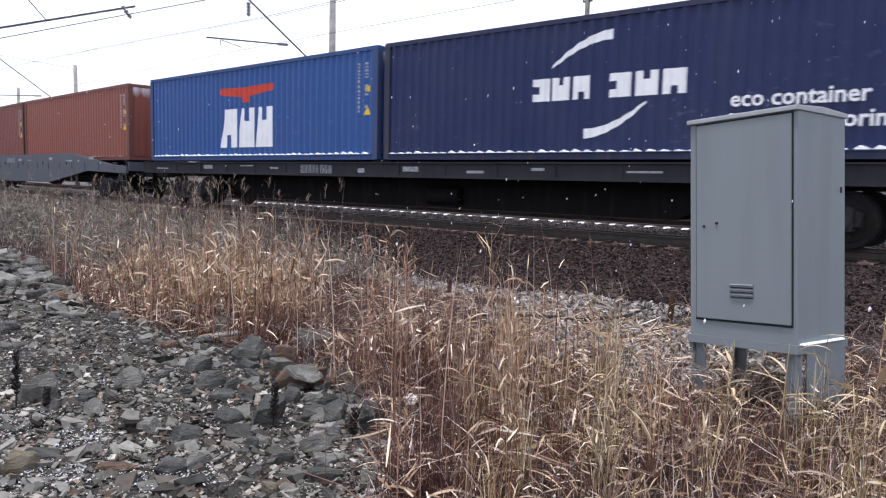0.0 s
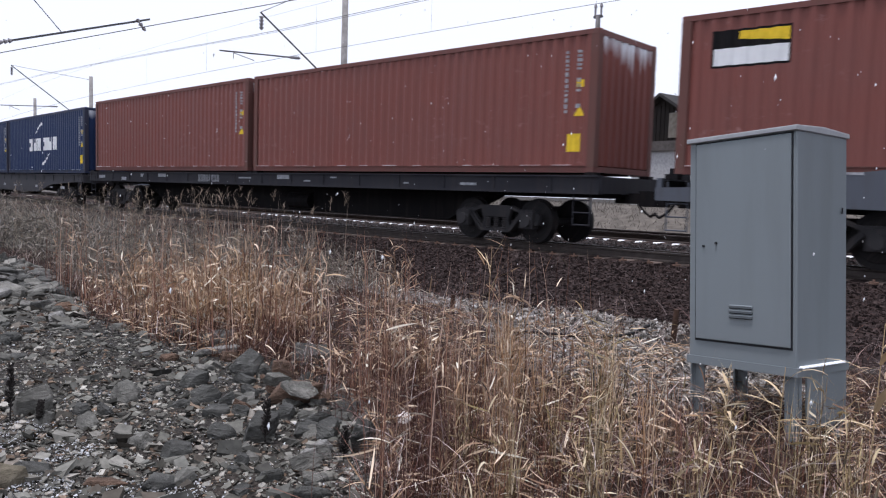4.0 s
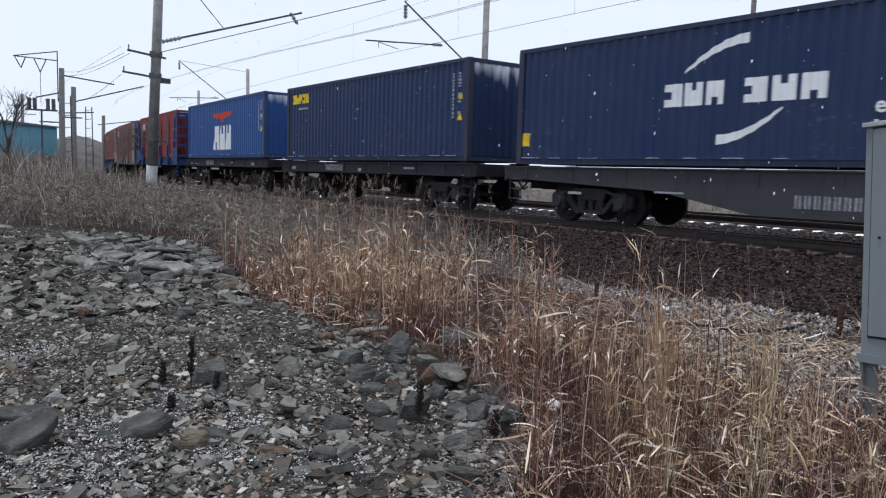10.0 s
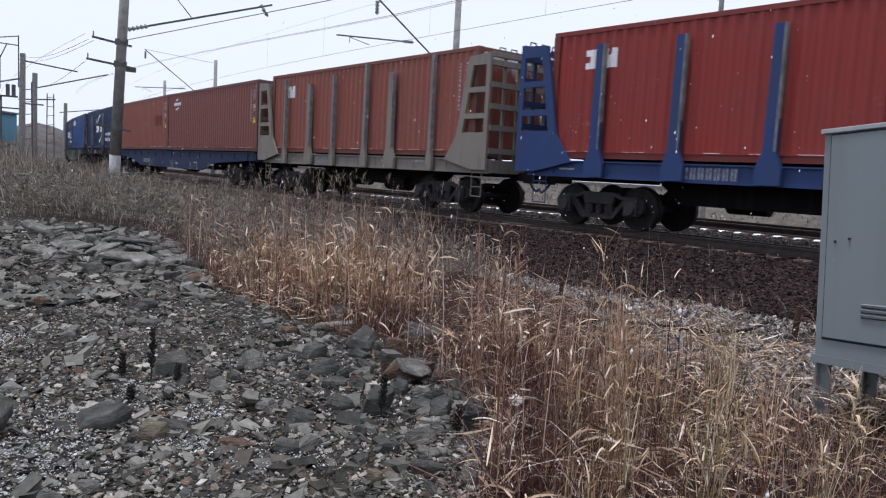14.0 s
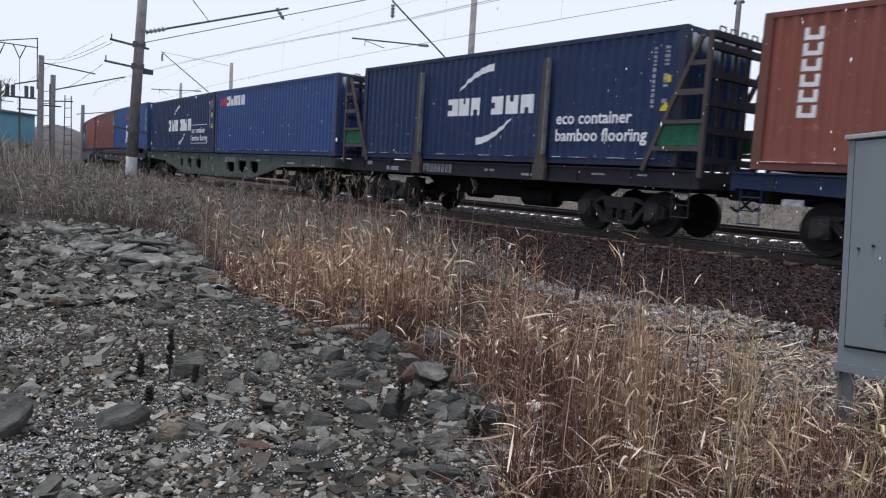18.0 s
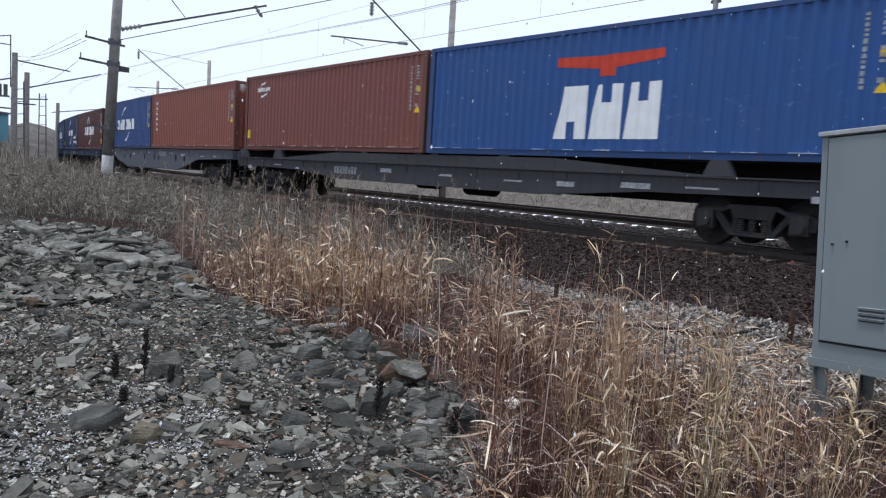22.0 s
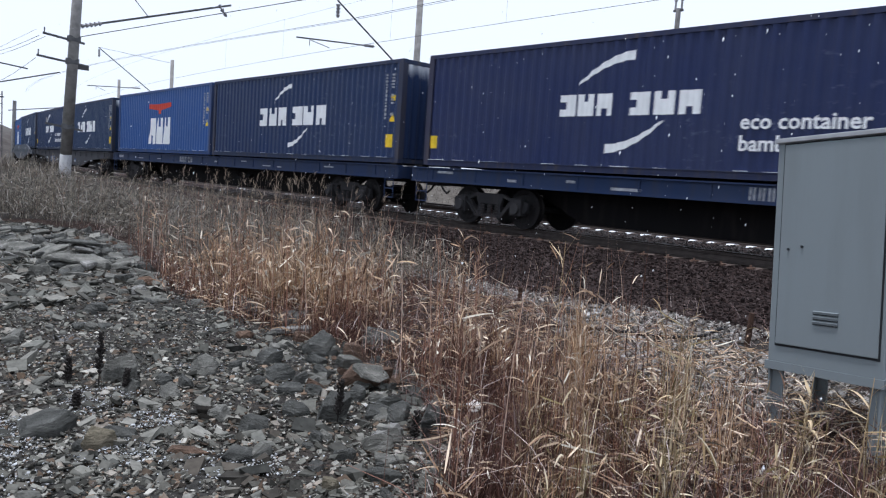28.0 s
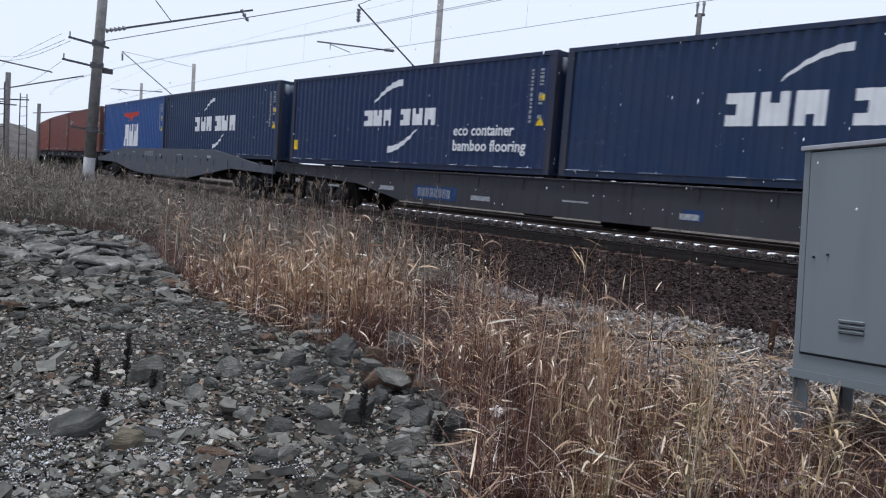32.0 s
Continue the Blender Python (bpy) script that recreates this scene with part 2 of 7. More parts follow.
def sheet(bm, x0, x1, lo, hi, face, inset, cuts=None):
    """A strip of folded sheet metal; lo and hi give its lower and upper edge at x, face turns (x, depth, z) into a place."""
    xs = fold_points(x0, x1)
    a = [bm.verts.new(face(x, corrugation(x) + inset, lo(x))) for x in xs]
    b = [bm.verts.new(face(x, corrugation(x) + inset, hi(x))) for x in xs]
    for i in range(len(xs) - 1):
        bm.faces.new((a[i], a[i + 1], b[i + 1], b[i]))


def near(x, d, z):
    return (x - CL / 2, -CW / 2 + 0.012 + d, z)


def far(x, d, z):
    return (CL / 2 - x, CW / 2 - 0.012 - d, z)


def lead(x, d, z):
    return (CL / 2 - 0.012 - d, x - CW / 2, z)


def flat_of(v):
    return lambda x: v


MESHES = {}


def cached(key, build, mat):
    if key not in MESHES:
        bm = bm_new()
        build(bm)
        MESHES[key] = mesh_of(key[0], bm, mat)
    return MESHES[key]


def side_near(bm):
    sheet(bm, 0.09, CL - 0.09, flat_of(0.15), flat_of(CH - 0.1), near, 0)


def side_far(bm):
    sheet(bm, 0.09, CL - 0.09, flat_of(0.15), flat_of(CH - 0.1), far, 0)


def end_lead(bm):
    sheet(bm, 0.1, CW - 0.1, flat_of(0.15), flat_of(CH - 0.1), lead, 0)


def roof(bm):
    n = 58
    for i in range(n):
        x0 = -CL / 2 + 0.1 + i * (CL - 0.2) / n
        w = (CL - 0.2) / n
        for u0, u1, z0, z1 in ((0, 0.5, CH - 0.03, CH - 0.03), (0.5, 0.6, CH - 0.03, CH - 0.045), (0.6, 0.9, CH - 0.045, CH - 0.045), (0.9, 1, CH - 0.045, CH - 0.03)):
            v = [bm.verts.new(p) for p in ((x0 + u0 * w, -1.16, z0), (x0 + u1 * w, -1.16, z1), (x0 + u1 * w, 1.16, z1), (x0 + u0 * w, 1.16, z0))]
            bm.faces.new(v)


def post(bm):
    box(bm, -0.09, 0.09, -0.09, 0.09, 0.11, CH - 0.11)


def top_rail(bm):
    box(bm, -CL / 2 + 0.17, CL / 2 - 0.17, -0.04, 0.04, -0.05, 0.05)


def bottom_rail(bm):
    box(bm, -CL / 2 + 0.17, CL / 2 - 0.17, -0.03, 0.03, 0.0, 0.13)
    box(bm, -CL / 2 + 0.17, CL / 2 - 0.17, -0.055, -0.02, 0.13, 0.15)


def snow_line(bm):
    rng = random.Random(2)
    x = 0.2
    while x < CL - 0.3:
        w = rng.uniform(0.08, 0.5)
        h = rng.uniform(0.003, 0.009)
        box(bm, x - CL / 2, min(x + w, CL - 0.2) - CL / 2, -0.054, -0.02, 0.15, 0.15 + h)
        x += w + rng.choice((0.05, 0.3, 0.6, 1.4))


def snow_drifts(bm):
    """Small wedges of snow in the folds above the bottom rail."""
    rng = random.Random(4)
    n = int((CL - 0.5) / PITCH)
    for k in range(n):
        x0 = -CL / 2 + 0.22 + k * PITCH
        w, h = PITCH * rng.uniform(0.75, 1.0), rng.uniform(0.03, 0.075)
        v = [bm.verts.new(q) for q in ((x0, -0.056, 0.15), (x0 + w, -0.056, 0.15), (x0 + w * 0.35, -0.056, 0.15 + h * 0.8), (x0, 0.0, 0.15), (x0 + w, 0.0, 0.15), (x0 + w * 0.35, -0.01, 0.15 + h))]
        for f in ((0, 1, 2), (0, 2, 5, 3), (1, 4, 5, 2), (3, 5, 4)):
            bm.faces.new([v[i] for i in f])


def cross_rail(bm):
    box(bm, -0.06, 0.06, -CW / 2 + 0.17, CW / 2 - 0.17, -0.06, 0.06)


def casting(bm):
    box(bm, -0.089, 0.089, -0.081, 0.081, -0.059, 0.059)
    bmesh.ops.bevel(bm, geom=list(bm.edges), offset=0.012, segments=1, affect="EDGES")


def floor_plate(bm):
    box(bm, -CL / 2 + 0.1, CL / 2 - 0.1, -1.1, 1.1, 0.05, 0.14)


def door_leaf(bm):
    box(bm, -0.025, 0.025, -0.52, 0.52, 0.17, CH - 0.14)
    for z in (0.55, 1.1, 1.65, 2.2):
        box(bm, -0.045, -0.02, -0.48, 0.48, z - 0.12, z + 0.12)


def lock_rod(bm):
    rod(bm, (0, 0, 0.12), (0, 0, CH - 0.12), 0.022, seg=8)
    for z in (0.35, 1.0, 2.2, 2.7):
        box(bm, -0.03, 0.03, -0.05, 0.05, z - 0.04, z + 0.04)
    box(bm, -0.03, 0.0, 0, 0.4, 1.05, 1.1)


def block(bm, a, b, z0, z1, lean=0.0, lift=-0.004, notch=0):
    """A plain block with a notch in one edge, in place of a letter."""
    c, d = a + (b - a) * 0.36, a + (b - a) * 0.66
    m0, m1 = z0 + (z1 - z0) * 0.33, z0 + (z1 - z0) * 0.67
    if lean:
        a0 = a
        sheet(bm, a0, a0 + lean, flat_of(z0), lambda x: z0 + (z1 - z0) * max(0.03, (x - a0) / lean), near, lift)
        a = a + lean
        c = max(c, a + 0.12)
    if notch == 0:
        sheet(bm, a, c, flat_of(z0), flat_of(z1), near, lift)
        sheet(bm, d, b, flat_of(z0), flat_of(z1), near, lift)
        sheet(bm, c, d, flat_of(m0), flat_of(z1), near, lift)
    elif notch == 1:
        sheet(bm, a, c, flat_of(z0), flat_of(m0), near, lift)
        sheet(bm, a, c, flat_of(m1), flat_of(z1), near, lift)
        sheet(bm, c, b, flat_of(z0), flat_of(z1), near, lift)
    else:
        sheet(bm, a, c, flat_of(z0), flat_of(z1), near, lift)
        sheet(bm, d, b, flat_of(z0), flat_of(z1), near, lift)
        sheet(bm, c, d, flat_of(z0), flat_of(m1), near, lift)


def bars(bm, x0, x1, z0, z1, count, gap=0.16, lift=-0.004):
    """A row of plain blocks in place of an emblem's letters."""
    w = (x1 - x0) / count
    for i in range(count):
        block(bm, x0 + i * w, x0 + (i + 1) * w - gap * w, z0, z1, 0.0, lift, (1, 2, 0)[i % 3])


def bar_parts(x0, x1, z0, z1, count, gap=0.16):
    w = (x1 - x0) / count
    return [("emblem_block", (lambda bm, i=i: block(bm, x0 + i * w, x0 + (i + 1) * w - gap * w, z0, z1, 0.0, -0.004, (1, 2, 0)[i % 3])), WHITE) for i in range(count)]


def swoosh(bm, x0, z0, x1, z1, fat, tip):
    """A curved stroke that is thin at its tip (0: at x0, 1: at x1)."""
    def mid(x):
        u = (x - x0) / (x1 - x0)
        return z0 + (z1 - z0) * (1 - (1 - u) ** 1.9 if tip == 0 else u ** 1.9)

    def half(x):
        u = (x - x0) / (x1 - x0)
        return fat * (u if tip == 0 else 1 - u) ** 0.55 + 0.015
    sheet(bm, x0, x1, lambda x: mid(x) - half(x), lambda x: mid(x) + half(x), near, -0.004)


def swoosh_parts(*strokes):
    return [("emblem_stroke", (lambda bm, k=k: swoosh(bm, *k)), WHITE) for k in strokes]


LINER_SMALL = bar_parts(4.5, 5.95, 1.22, 1.69, 3) + bar_parts(6.3, 7.98, 1.22, 1.69, 3) + swoosh_parts((4.95, 1.9, 6.35, 2.46, 0.085, 0), (5.75, 0.52, 7.1, 1.1, 0.085, 1))
LINER_LARGE = bar_parts(3.92, 5.85, 1.11, 1.73, 3) + bar_parts(6.2, 8.42, 1.11, 1.73, 3) + swoosh_parts((4.9, 1.92, 6.1, 2.44, 0.06, 0), (5.95, 0.45, 7.15, 1.0, 0.065, 1))


def liner_tiny(bm):
    bars(bm, 1.0, 2.15, 2.25, 2.4, 6, gap=0.2)
    swoosh(bm, 1.25, 2.45, 1.75, 2.58, 0.025, 0)
    swoosh(bm, 1.4, 2.06, 1.95, 2.2, 0.025, 1)


EAGLE = [("emblem_block", (lambda bm, k=k: block(bm, k[0], k[1], 0.4, 1.6, k[2], -0.004, k[3])), WHITE) for k in ((4.73, 5.66, 0.24, 0), (5.74, 6.62, 0.2, 2), (6.72, 7.58, 0.1, 2))]


def eagle_wing(bm):
    sheet(bm, 4.72, 6.15, lambda x: 2.06 - 0.13 * (x - 4.72) / 1.43, lambda x: 2.27 - 0.03 * (x - 4.72), near, -0.004)
    sheet(bm, 6.15, 7.6, lambda x: 1.93 + 0.14 * (x - 6.15) / 1.45, lambda x: 2.24 + 0.02 * (x - 6.15), near, -0.004)
    sheet(bm, 5.95, 6.4, flat_of(1.78), flat_of(2.0), near, -0.005)


def code_marks(bm):
    """Columns of small unreadable marks by the leading corner post."""
    rng = random.Random(4)
    z = 2.5
    while z > 1.2:
        h = rng.uniform(0.04, 0.1)
        sheet(bm, 11.42, 11.48, flat_of(z - h), flat_of(z), near, -0.004)
        if z > 2.2 or rng.random() < 0.45:
            sheet(bm, 11.7, 11.79, flat_of(z - h), flat_of(z), near, -0.004)
        z -= h + 0.035


def warning_mark(bm):
    sheet(bm, 11.66, 11.78, flat_of(1.16), lambda x: 1.16 + 0.2 * (x - 11.66) / 0.12, near, -0.004)
    sheet(bm, 11.78, 11.9, flat_of(1.16), lambda x: 1.36 - 0.2 * (x - 11.78) / 0.12, near, -0.004)


def upper_mark(bm):
    sheet(bm, 11.7, 11.86, flat_of(1.75), flat_of(1.9), near, -0.004)


def yellow_plate(bm):
    sheet(bm, 0.14, 0.44, flat_of(0.45), flat_of(0.78), near, -0.004)


def yellow_plate_lead(bm):
    sheet(bm, 11.5, 11.82, flat_of(0.43), flat_of(0.8), near, -0.004)


LESSOR_SMALL = [("lessor_mark", b_, YELLOW) for _, b_, _ in bar_parts(0.53, 2.02, 2.22, 2.58, 5, 0.14)] + [("lessor_underline", (lambda bm: sheet(bm, 1.0, 1.9, flat_of(1.98), flat_of(2.06), near, -0.004)), OFFWHITE)]
LESSOR_LARGE = [("lessor_mark", b_, WHITE) for _, b_, _ in bar_parts(1.42, 3.58, 2.14, 2.57, 5, 0.14)] + [("lessor_mark", b_, REDPAINT) for _, b_, _ in bar_parts(0.52, 1.34, 2.2, 2.5, 2, 0.1)]
LESSOR_PAIR = [("lessor_mark", b_, WHITE) for _, b_, _ in bar_parts(0.95, 1.9, 2.0, 2.42, 2, 0.2)]


def column_block(bm, i):
    z = 2.55 - i * 0.275
    sheet(bm, 0.76, 0.86, flat_of(z - 0.22), flat_of(z), near, -0.004)
    sheet(bm, 0.86, 1.12, flat_of(z - 0.22), flat_of(z - 0.14), near, -0.004)
    sheet(bm, 1.02, 1.12, flat_of(z - 0.14), flat_of(z), near, -0.004)


LESSOR_COLUMN = [("lessor_mark", (lambda bm, i=i: column_block(bm, i)), WHITE) for i in range(6)]


def beacon_sign(bm):
    sheet(bm, 0.62, 1.9, flat_of(1.94), flat_of(2.24), near, -0.004)


def beacon_flag(bm):
    sheet(bm, 1.05, 1.9, lambda x: 2.3 + 0.1 * (1.9 - x), flat_of(2.52), near, -0.004)


def beacon_back(bm):
    sheet(bm, 0.58, 1.94, flat_of(1.9), flat_of(2.56), near, -0.002)


def repair_patch(bm):
    sheet(bm, 9.5, 11.0, flat_of(1.3), flat_of(1.86), near, -0.003)


def text_frame(bm):
    for a, b, c, d in ((8.3, 11.06, 0.43, 0.46), (8.3, 11.06, 1.36, 1.39), (8.3, 8.34, 0.46, 1.36), (11.02, 11.06, 0.46, 1.36)):
        sheet(bm, a, b, flat_of(c), flat_of(d), near, -0.004)


def words(body, size, mat):
    key = ("words", body, mat.name)
    if key not in MESHES:
        cu = bpy.data.curves.new("words", "FONT")
        cu.body, cu.size, cu.extrude, cu.offset = body, size, 0.002, size * 0.018
        cu.resolution_u = 2
        ob = bpy.data.objects.new("words", cu)
        scene.collection.objects.link(ob)
        bpy.context.view_layer.update()
        me = bpy.data.meshes.new_from_object(ob.evaluated_get(bpy.context.evaluated_depsgraph_get()))
        bpy.data.objects.remove(ob)
        bpy.data.curves.remove(cu)
        me.materials.clear()
        me.materials.append(mat)
        MESHES[key] = me
    return MESHES[key]


PAINT = {
    "navy": (0.0165, 0.032, 0.088), "violet": (0.017, 0.026, 0.082), "teal": (0.018, 0.037, 0.09), "blue": (0.029, 0.082, 0.25),
    "lake": (0.032, 0.068, 0.2), "brown": (0.19, 0.066, 0.054), "rust": (0.235, 0.078, 0.057), "red": (0.25, 0.038, 0.033), "maroon": (0.085, 0.026, 0.026)}
PAINTS = {k: painted(k + " container paint", c, tuple(min(1, v * 0.55 + 0.02) for v in c), 0.4, 0.42, scuff=0.55) for k, c in PAINT.items()}
SNOWY = {k: snowy(k + " paint with blown snow", c) for k, c in PAINT.items()}
FRAMES = {k: painted(k + " frame paint", tuple(v * 0.75 + 0.012 for v in c), (0.1, 0.075, 0.06), 0.7, 0.6) for k, c in PAINT.items()}
POSTS = {k: painted(k + " corner paint", tuple(v * 0.55 + d for v, d in zip(c, (0.026, 0.022, 0.019))), (0.1, 0.075, 0.06), 0.7, 0.65) for k, c in PAINT.items()}
PATCH = painted("brown repair paint", (0.16, 0.035, 0.026), (0.05, 0.03, 0.02), 0.2)
COLOUR_WORDS = {"navy": "dark navy", "violet": "deep violet-blue", "teal": "dull grey-blue", "blue": "bright blue", "lake": "mid blue", "brown": "brick-brown", "rust": "orange-brown", "red": "red", "maroon": "dark maroon"}


def container(colour, marks, label):
    """A forty-foot box: folded sides, corner posts, castings, rails, doors at its trailing end, snow blown on its leading end."""
    c = thing("shipping_container", label, "shipping container", "containers on the freight train")
    P, F = PAINTS[colour], FRAMES[colour]
    part("side_panel", cached(("side_panel", colour), side_near, P), P, c)
    part("side_panel", cached(("side_panel_far", colour), side_far, P), P, c)
    part("end_panel", cached(("end_panel", colour), end_lead, SNOWY[colour]), P, c, "folded end wall dusted with blown snow")
    part("roof_panel", cached(("roof_panel", colour), roof, F), F, c)
    part("floor_panel", cached(("floor_panel", "all"), floor_plate, STEEL_DARK), F, c)
    for sx in (-1, 1):
        for sy in (-1, 1):
            part("corner_post", cached(("corner_post", colour), post, POSTS[colour]), POSTS[colour], c, at=pose(sx * (CL / 2 - 0.09), sy * (CW / 2 - 0.09), 0))
            for z in (0.059, CH - 0.059):
                part("corner_casting", cached(("corner_casting", colour), casting, F), F, c, at=pose(sx * (CL / 2 - 0.089), sy * (CW / 2 - 0.081), z))
        for z in (0.07, CH - 0.07):
            part("end_rail", cached(("end_rail", colour), cross_rail, F), F, c, at=pose(sx * (CL / 2 - 0.07), 0, z))
    for sy in (-1, 1):
        part("top_rail", cached(("top_rail", colour), top_rail, F), F, c, at=pose(0, sy * (CW / 2 - 0.045), CH - 0.055))
        r = part("bottom_rail", cached(("bottom_rail", colour), bottom_rail, F), F, c, at=pose(0, sy * (CW / 2 - 0.035), 0, 0, 0, 0 if sy < 0 else 180))
        if sy < 0:
            line = ("snow_ridge", snow_drifts) if "drift" in marks else ("snow_line", snow_line)
            tagged(part(line[0], cached((line[0], "all"), line[1], SNOW), SNOW, r, "thin line of snow"), kind="stuff")
    for sy in (-0.53, 0.53):
        d = part("door", cached(("door", colour), door_leaf, P), P, c, at=pose(-CL / 2 + 0.06, sy, 0))
        for k in (-0.25, 0.25):
            part("lock_rod", cached(("lock_rod", colour), lock_rod, MAST), MAST, d, at=pose(-0.06, k, 0))
    table = {
        "small": LINER_SMALL, "large": LINER_LARGE, "tiny": (("emblem", liner_tiny, WHITE),),
        "eagle": EAGLE + [("wing_emblem", eagle_wing, REDPAINT)],
        "lessor_yellow": LESSOR_SMALL, "lessor": LESSOR_LARGE,
        "column": LESSOR_COLUMN, "beacon": (("sign_ground", beacon_back, STEEL_DARK), ("sign_block", beacon_sign, WHITE), ("sign_flag", beacon_flag, YELLOW)),
        "pair": LESSOR_PAIR, "patch": (("repair_patch", repair_patch, PATCH),), "frame": (("text_frame", text_frame, WHITE),),
        "codes": (("code_mark", code_marks, OFFWHITE), ("warning_mark", warning_mark, YELLOW), ("yellow_mark", upper_mark, YELLOW)),
        "plate": (("yellow_plate", yellow_plate, YELLOW),), "plate_lead": (("yellow_plate", yellow_plate_lead, YELLOW),)}
    for m in marks:
        for i, (nm, build, mat) in enumerate(table.get(m, ())):
            o = part(nm, cached((nm, m, i), build, mat), mat, c)
            if nm == "code_mark" or m == "tiny":
                tagged(o, kind="stuff")
        if m in ("eco", "eco_box"):
            x, s = (8.72, 0.4) if m == "eco" else (8.5, 0.4)
            for txt, z in (("eco container", 0.93 if m == "eco" else 0.97), ("bamboo flooring", 0.53 if m == "eco" else 0.58)):
                xw = x
                for word in txt.split():
                    me = words(word, s, WHITE)
                    part("lettering", me, WHITE, c, "white word " + word, at=pose(xw - CL / 2, -CW / 2 + 0.007, z, 90, 0, 0))
                    xw += max(v.co.x for v in me.vertices) + 0.3 * s
    return c


# ---- wagons ----
def wheelset(bm):
    rod(bm, (0, -0.95, 0), (0, 0.95, 0), 0.08, seg=10)
    for sy in (-1, 1):
        y = sy * 0.76
        rod(bm, (0, y - 0.065, 0), (0, y + 0.065, 0), 0.475, seg=28)
        rod(bm, (0, y - sy * 0.07, 0), (0, y - sy * 0.1, 0), 0.505, seg=28)
        rod(bm, (0, y + sy * 0.06, 0), (0, y + sy * 0.075, 0), 0.39, 0.36, seg=24)
        rod(bm, (0, y, 0), (0, y + sy * 0.13, 0), 0.13, seg=16)
        for k in range(5):
            a = k * math.tau / 5
            beam(bm, (0.2 * math.cos(a), y + sy * 0.078, 0.2 * math.sin(a)), (0.31 * math.cos(a), y + sy * 0.078, 0.31 * math.sin(a)), 0.05, 0.02, (0, 1, 0))


def side_frame(bm):
    out = [(-1.2, 0.42), (-1.22, 0.62), (-1.0, 0.72), (-0.62, 0.72), (-0.45, 0.8), (0.45, 0.8), (0.62, 0.72), (1.0, 0.72), (1.22, 0.62), (1.2, 0.42), (0.98, 0.42), (0.95, 0.56), (0.72, 0.58), (0.42, 0.24), (-0.42, 0.24), (-0.72, 0.58), (-0.95, 0.56), (-0.98, 0.42)]
    left = [(-0.66, 0.64), (-0.44, 0.72), (-0.36, 0.5), (-0.4, 0.34)]
    hole_plate(bm, out, [left, [(-x, z) for x, z in left[::-1]], [(-0.3, 0.3), (0.3, 0.3), (0.3, 0.54), (-0.3, 0.54)]], -0.05, 0.05)
    for a, b in zip(out[9:17], out[10:18]):
        beam(bm, (a[0], 0, a[1]), (b[0], 0, b[1]), 0.06, 0.17, (0, 1, 0))


def axle_box(bm):
    box(bm, -0.17, 0.17, -0.14, 0.1, -0.16, 0.2)
    rod(bm, (0, -0.13, 0), (0, -0.2, 0), 0.13, seg=14)


def spring(bm):
    """A ribbed coil, turned as one surface."""
    n, rings = 10, []
    for k in range(13):
        r = 0.085 if k % 2 else 0.066
        rings.append([bm.verts.new((r * math.cos(i * math.tau / n), r * math.sin(i * math.tau / n), k * 0.021)) for i in range(n)])
    for a, b in zip(rings, rings[1:]):
        for i in range(n):
            bm.faces.new((a[i], a[(i + 1) % n], b[(i + 1) % n], b[i]))


def bolster(bm):
    box(bm, -0.2, 0.2, -1.0, 1.0, 0.52, 0.74)
    box(bm, -0.12, 0.12, -0.3, 0.3, 0.74, 0.92)


def brake_beam(bm):
    beam(bm, (0, -0.8, 0.5), (0, 0.8, 0.5), 0.07, 0.1)
    for sy in (-0.76, 0.76):
        box(bm, -0.06, 0.06, sy - 0.06, sy + 0.06, 0.32, 0.62)


def coupler(bm):
    box(bm, -0.45, 0.2, -0.1, 0.1, -0.11, 0.11)
    box(bm, 0.15, 0.42, -0.17, 0.15, -0.16, 0.16)
    box(bm, 0.42, 0.55, -0.17, -0.02, -0.15, 0.15)


def cross_member(bm):
    box(bm, -0.06, 0.06, -1.1, 1.1, -0.18, 0)


def brake_hose(bm):
    p = [(0.0, 0.32, 0.0), (0.14, 0.34, -0.18), (0.3, 0.33, -0.28), (0.44, 0.3, -0.2)]
    for a, b in zip(p, p[1:]):
        rod(bm, a, b, 0.028, seg=7)


def brake_rig(bm):
    """Cylinder, tank and pull rods under the floor."""
    rod(bm, (-2.2, 0.35, -0.1), (-1.3, 0.35, -0.1), 0.2, seg=14)
    rod(bm, (0.9, -0.3, -0.12), (2.0, -0.3, -0.12), 0.24, seg=14)
    rod(bm, (-1.3, 0.35, -0.1), (4.0, 0.1, -0.16), 0.02, seg=6)


def bogie(w, x):
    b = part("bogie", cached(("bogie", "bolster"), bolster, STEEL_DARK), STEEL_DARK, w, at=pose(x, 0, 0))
    for sy in (-1, 1):
        part("side_frame", cached(("side_frame", "all"), side_frame, CAST), CAST, b, at=pose(0, sy * 1.02, 0))
        for sx in (-0.925, 0.925):
            part("axle_box", cached(("axle_box", "all"), axle_box, CAST), CAST, b, at=pose(sx, sy * 1.02, 0.475, 0, 0, 0 if sy < 0 else 180))
        for k in (-0.24, 0, 0.24):
            part("spring", cached(("spring", "all"), spring, CAST), CAST, b, at=pose(k, sy * 1.02, 0.27))
    for sx in (-0.925, 0.925):
        part("wheelset", cached(("wheelset", "all"), wheelset, WHEEL), WHEEL, b, "grimy steel wheelset with worn treads", at=pose(sx, 0, 0.475))
        part("brake_beam", cached(("brake_beam", "all"), brake_beam, STEEL_DARK), STEEL_DARK, b, at=pose(sx * 0.45, 0, 0))
    return b


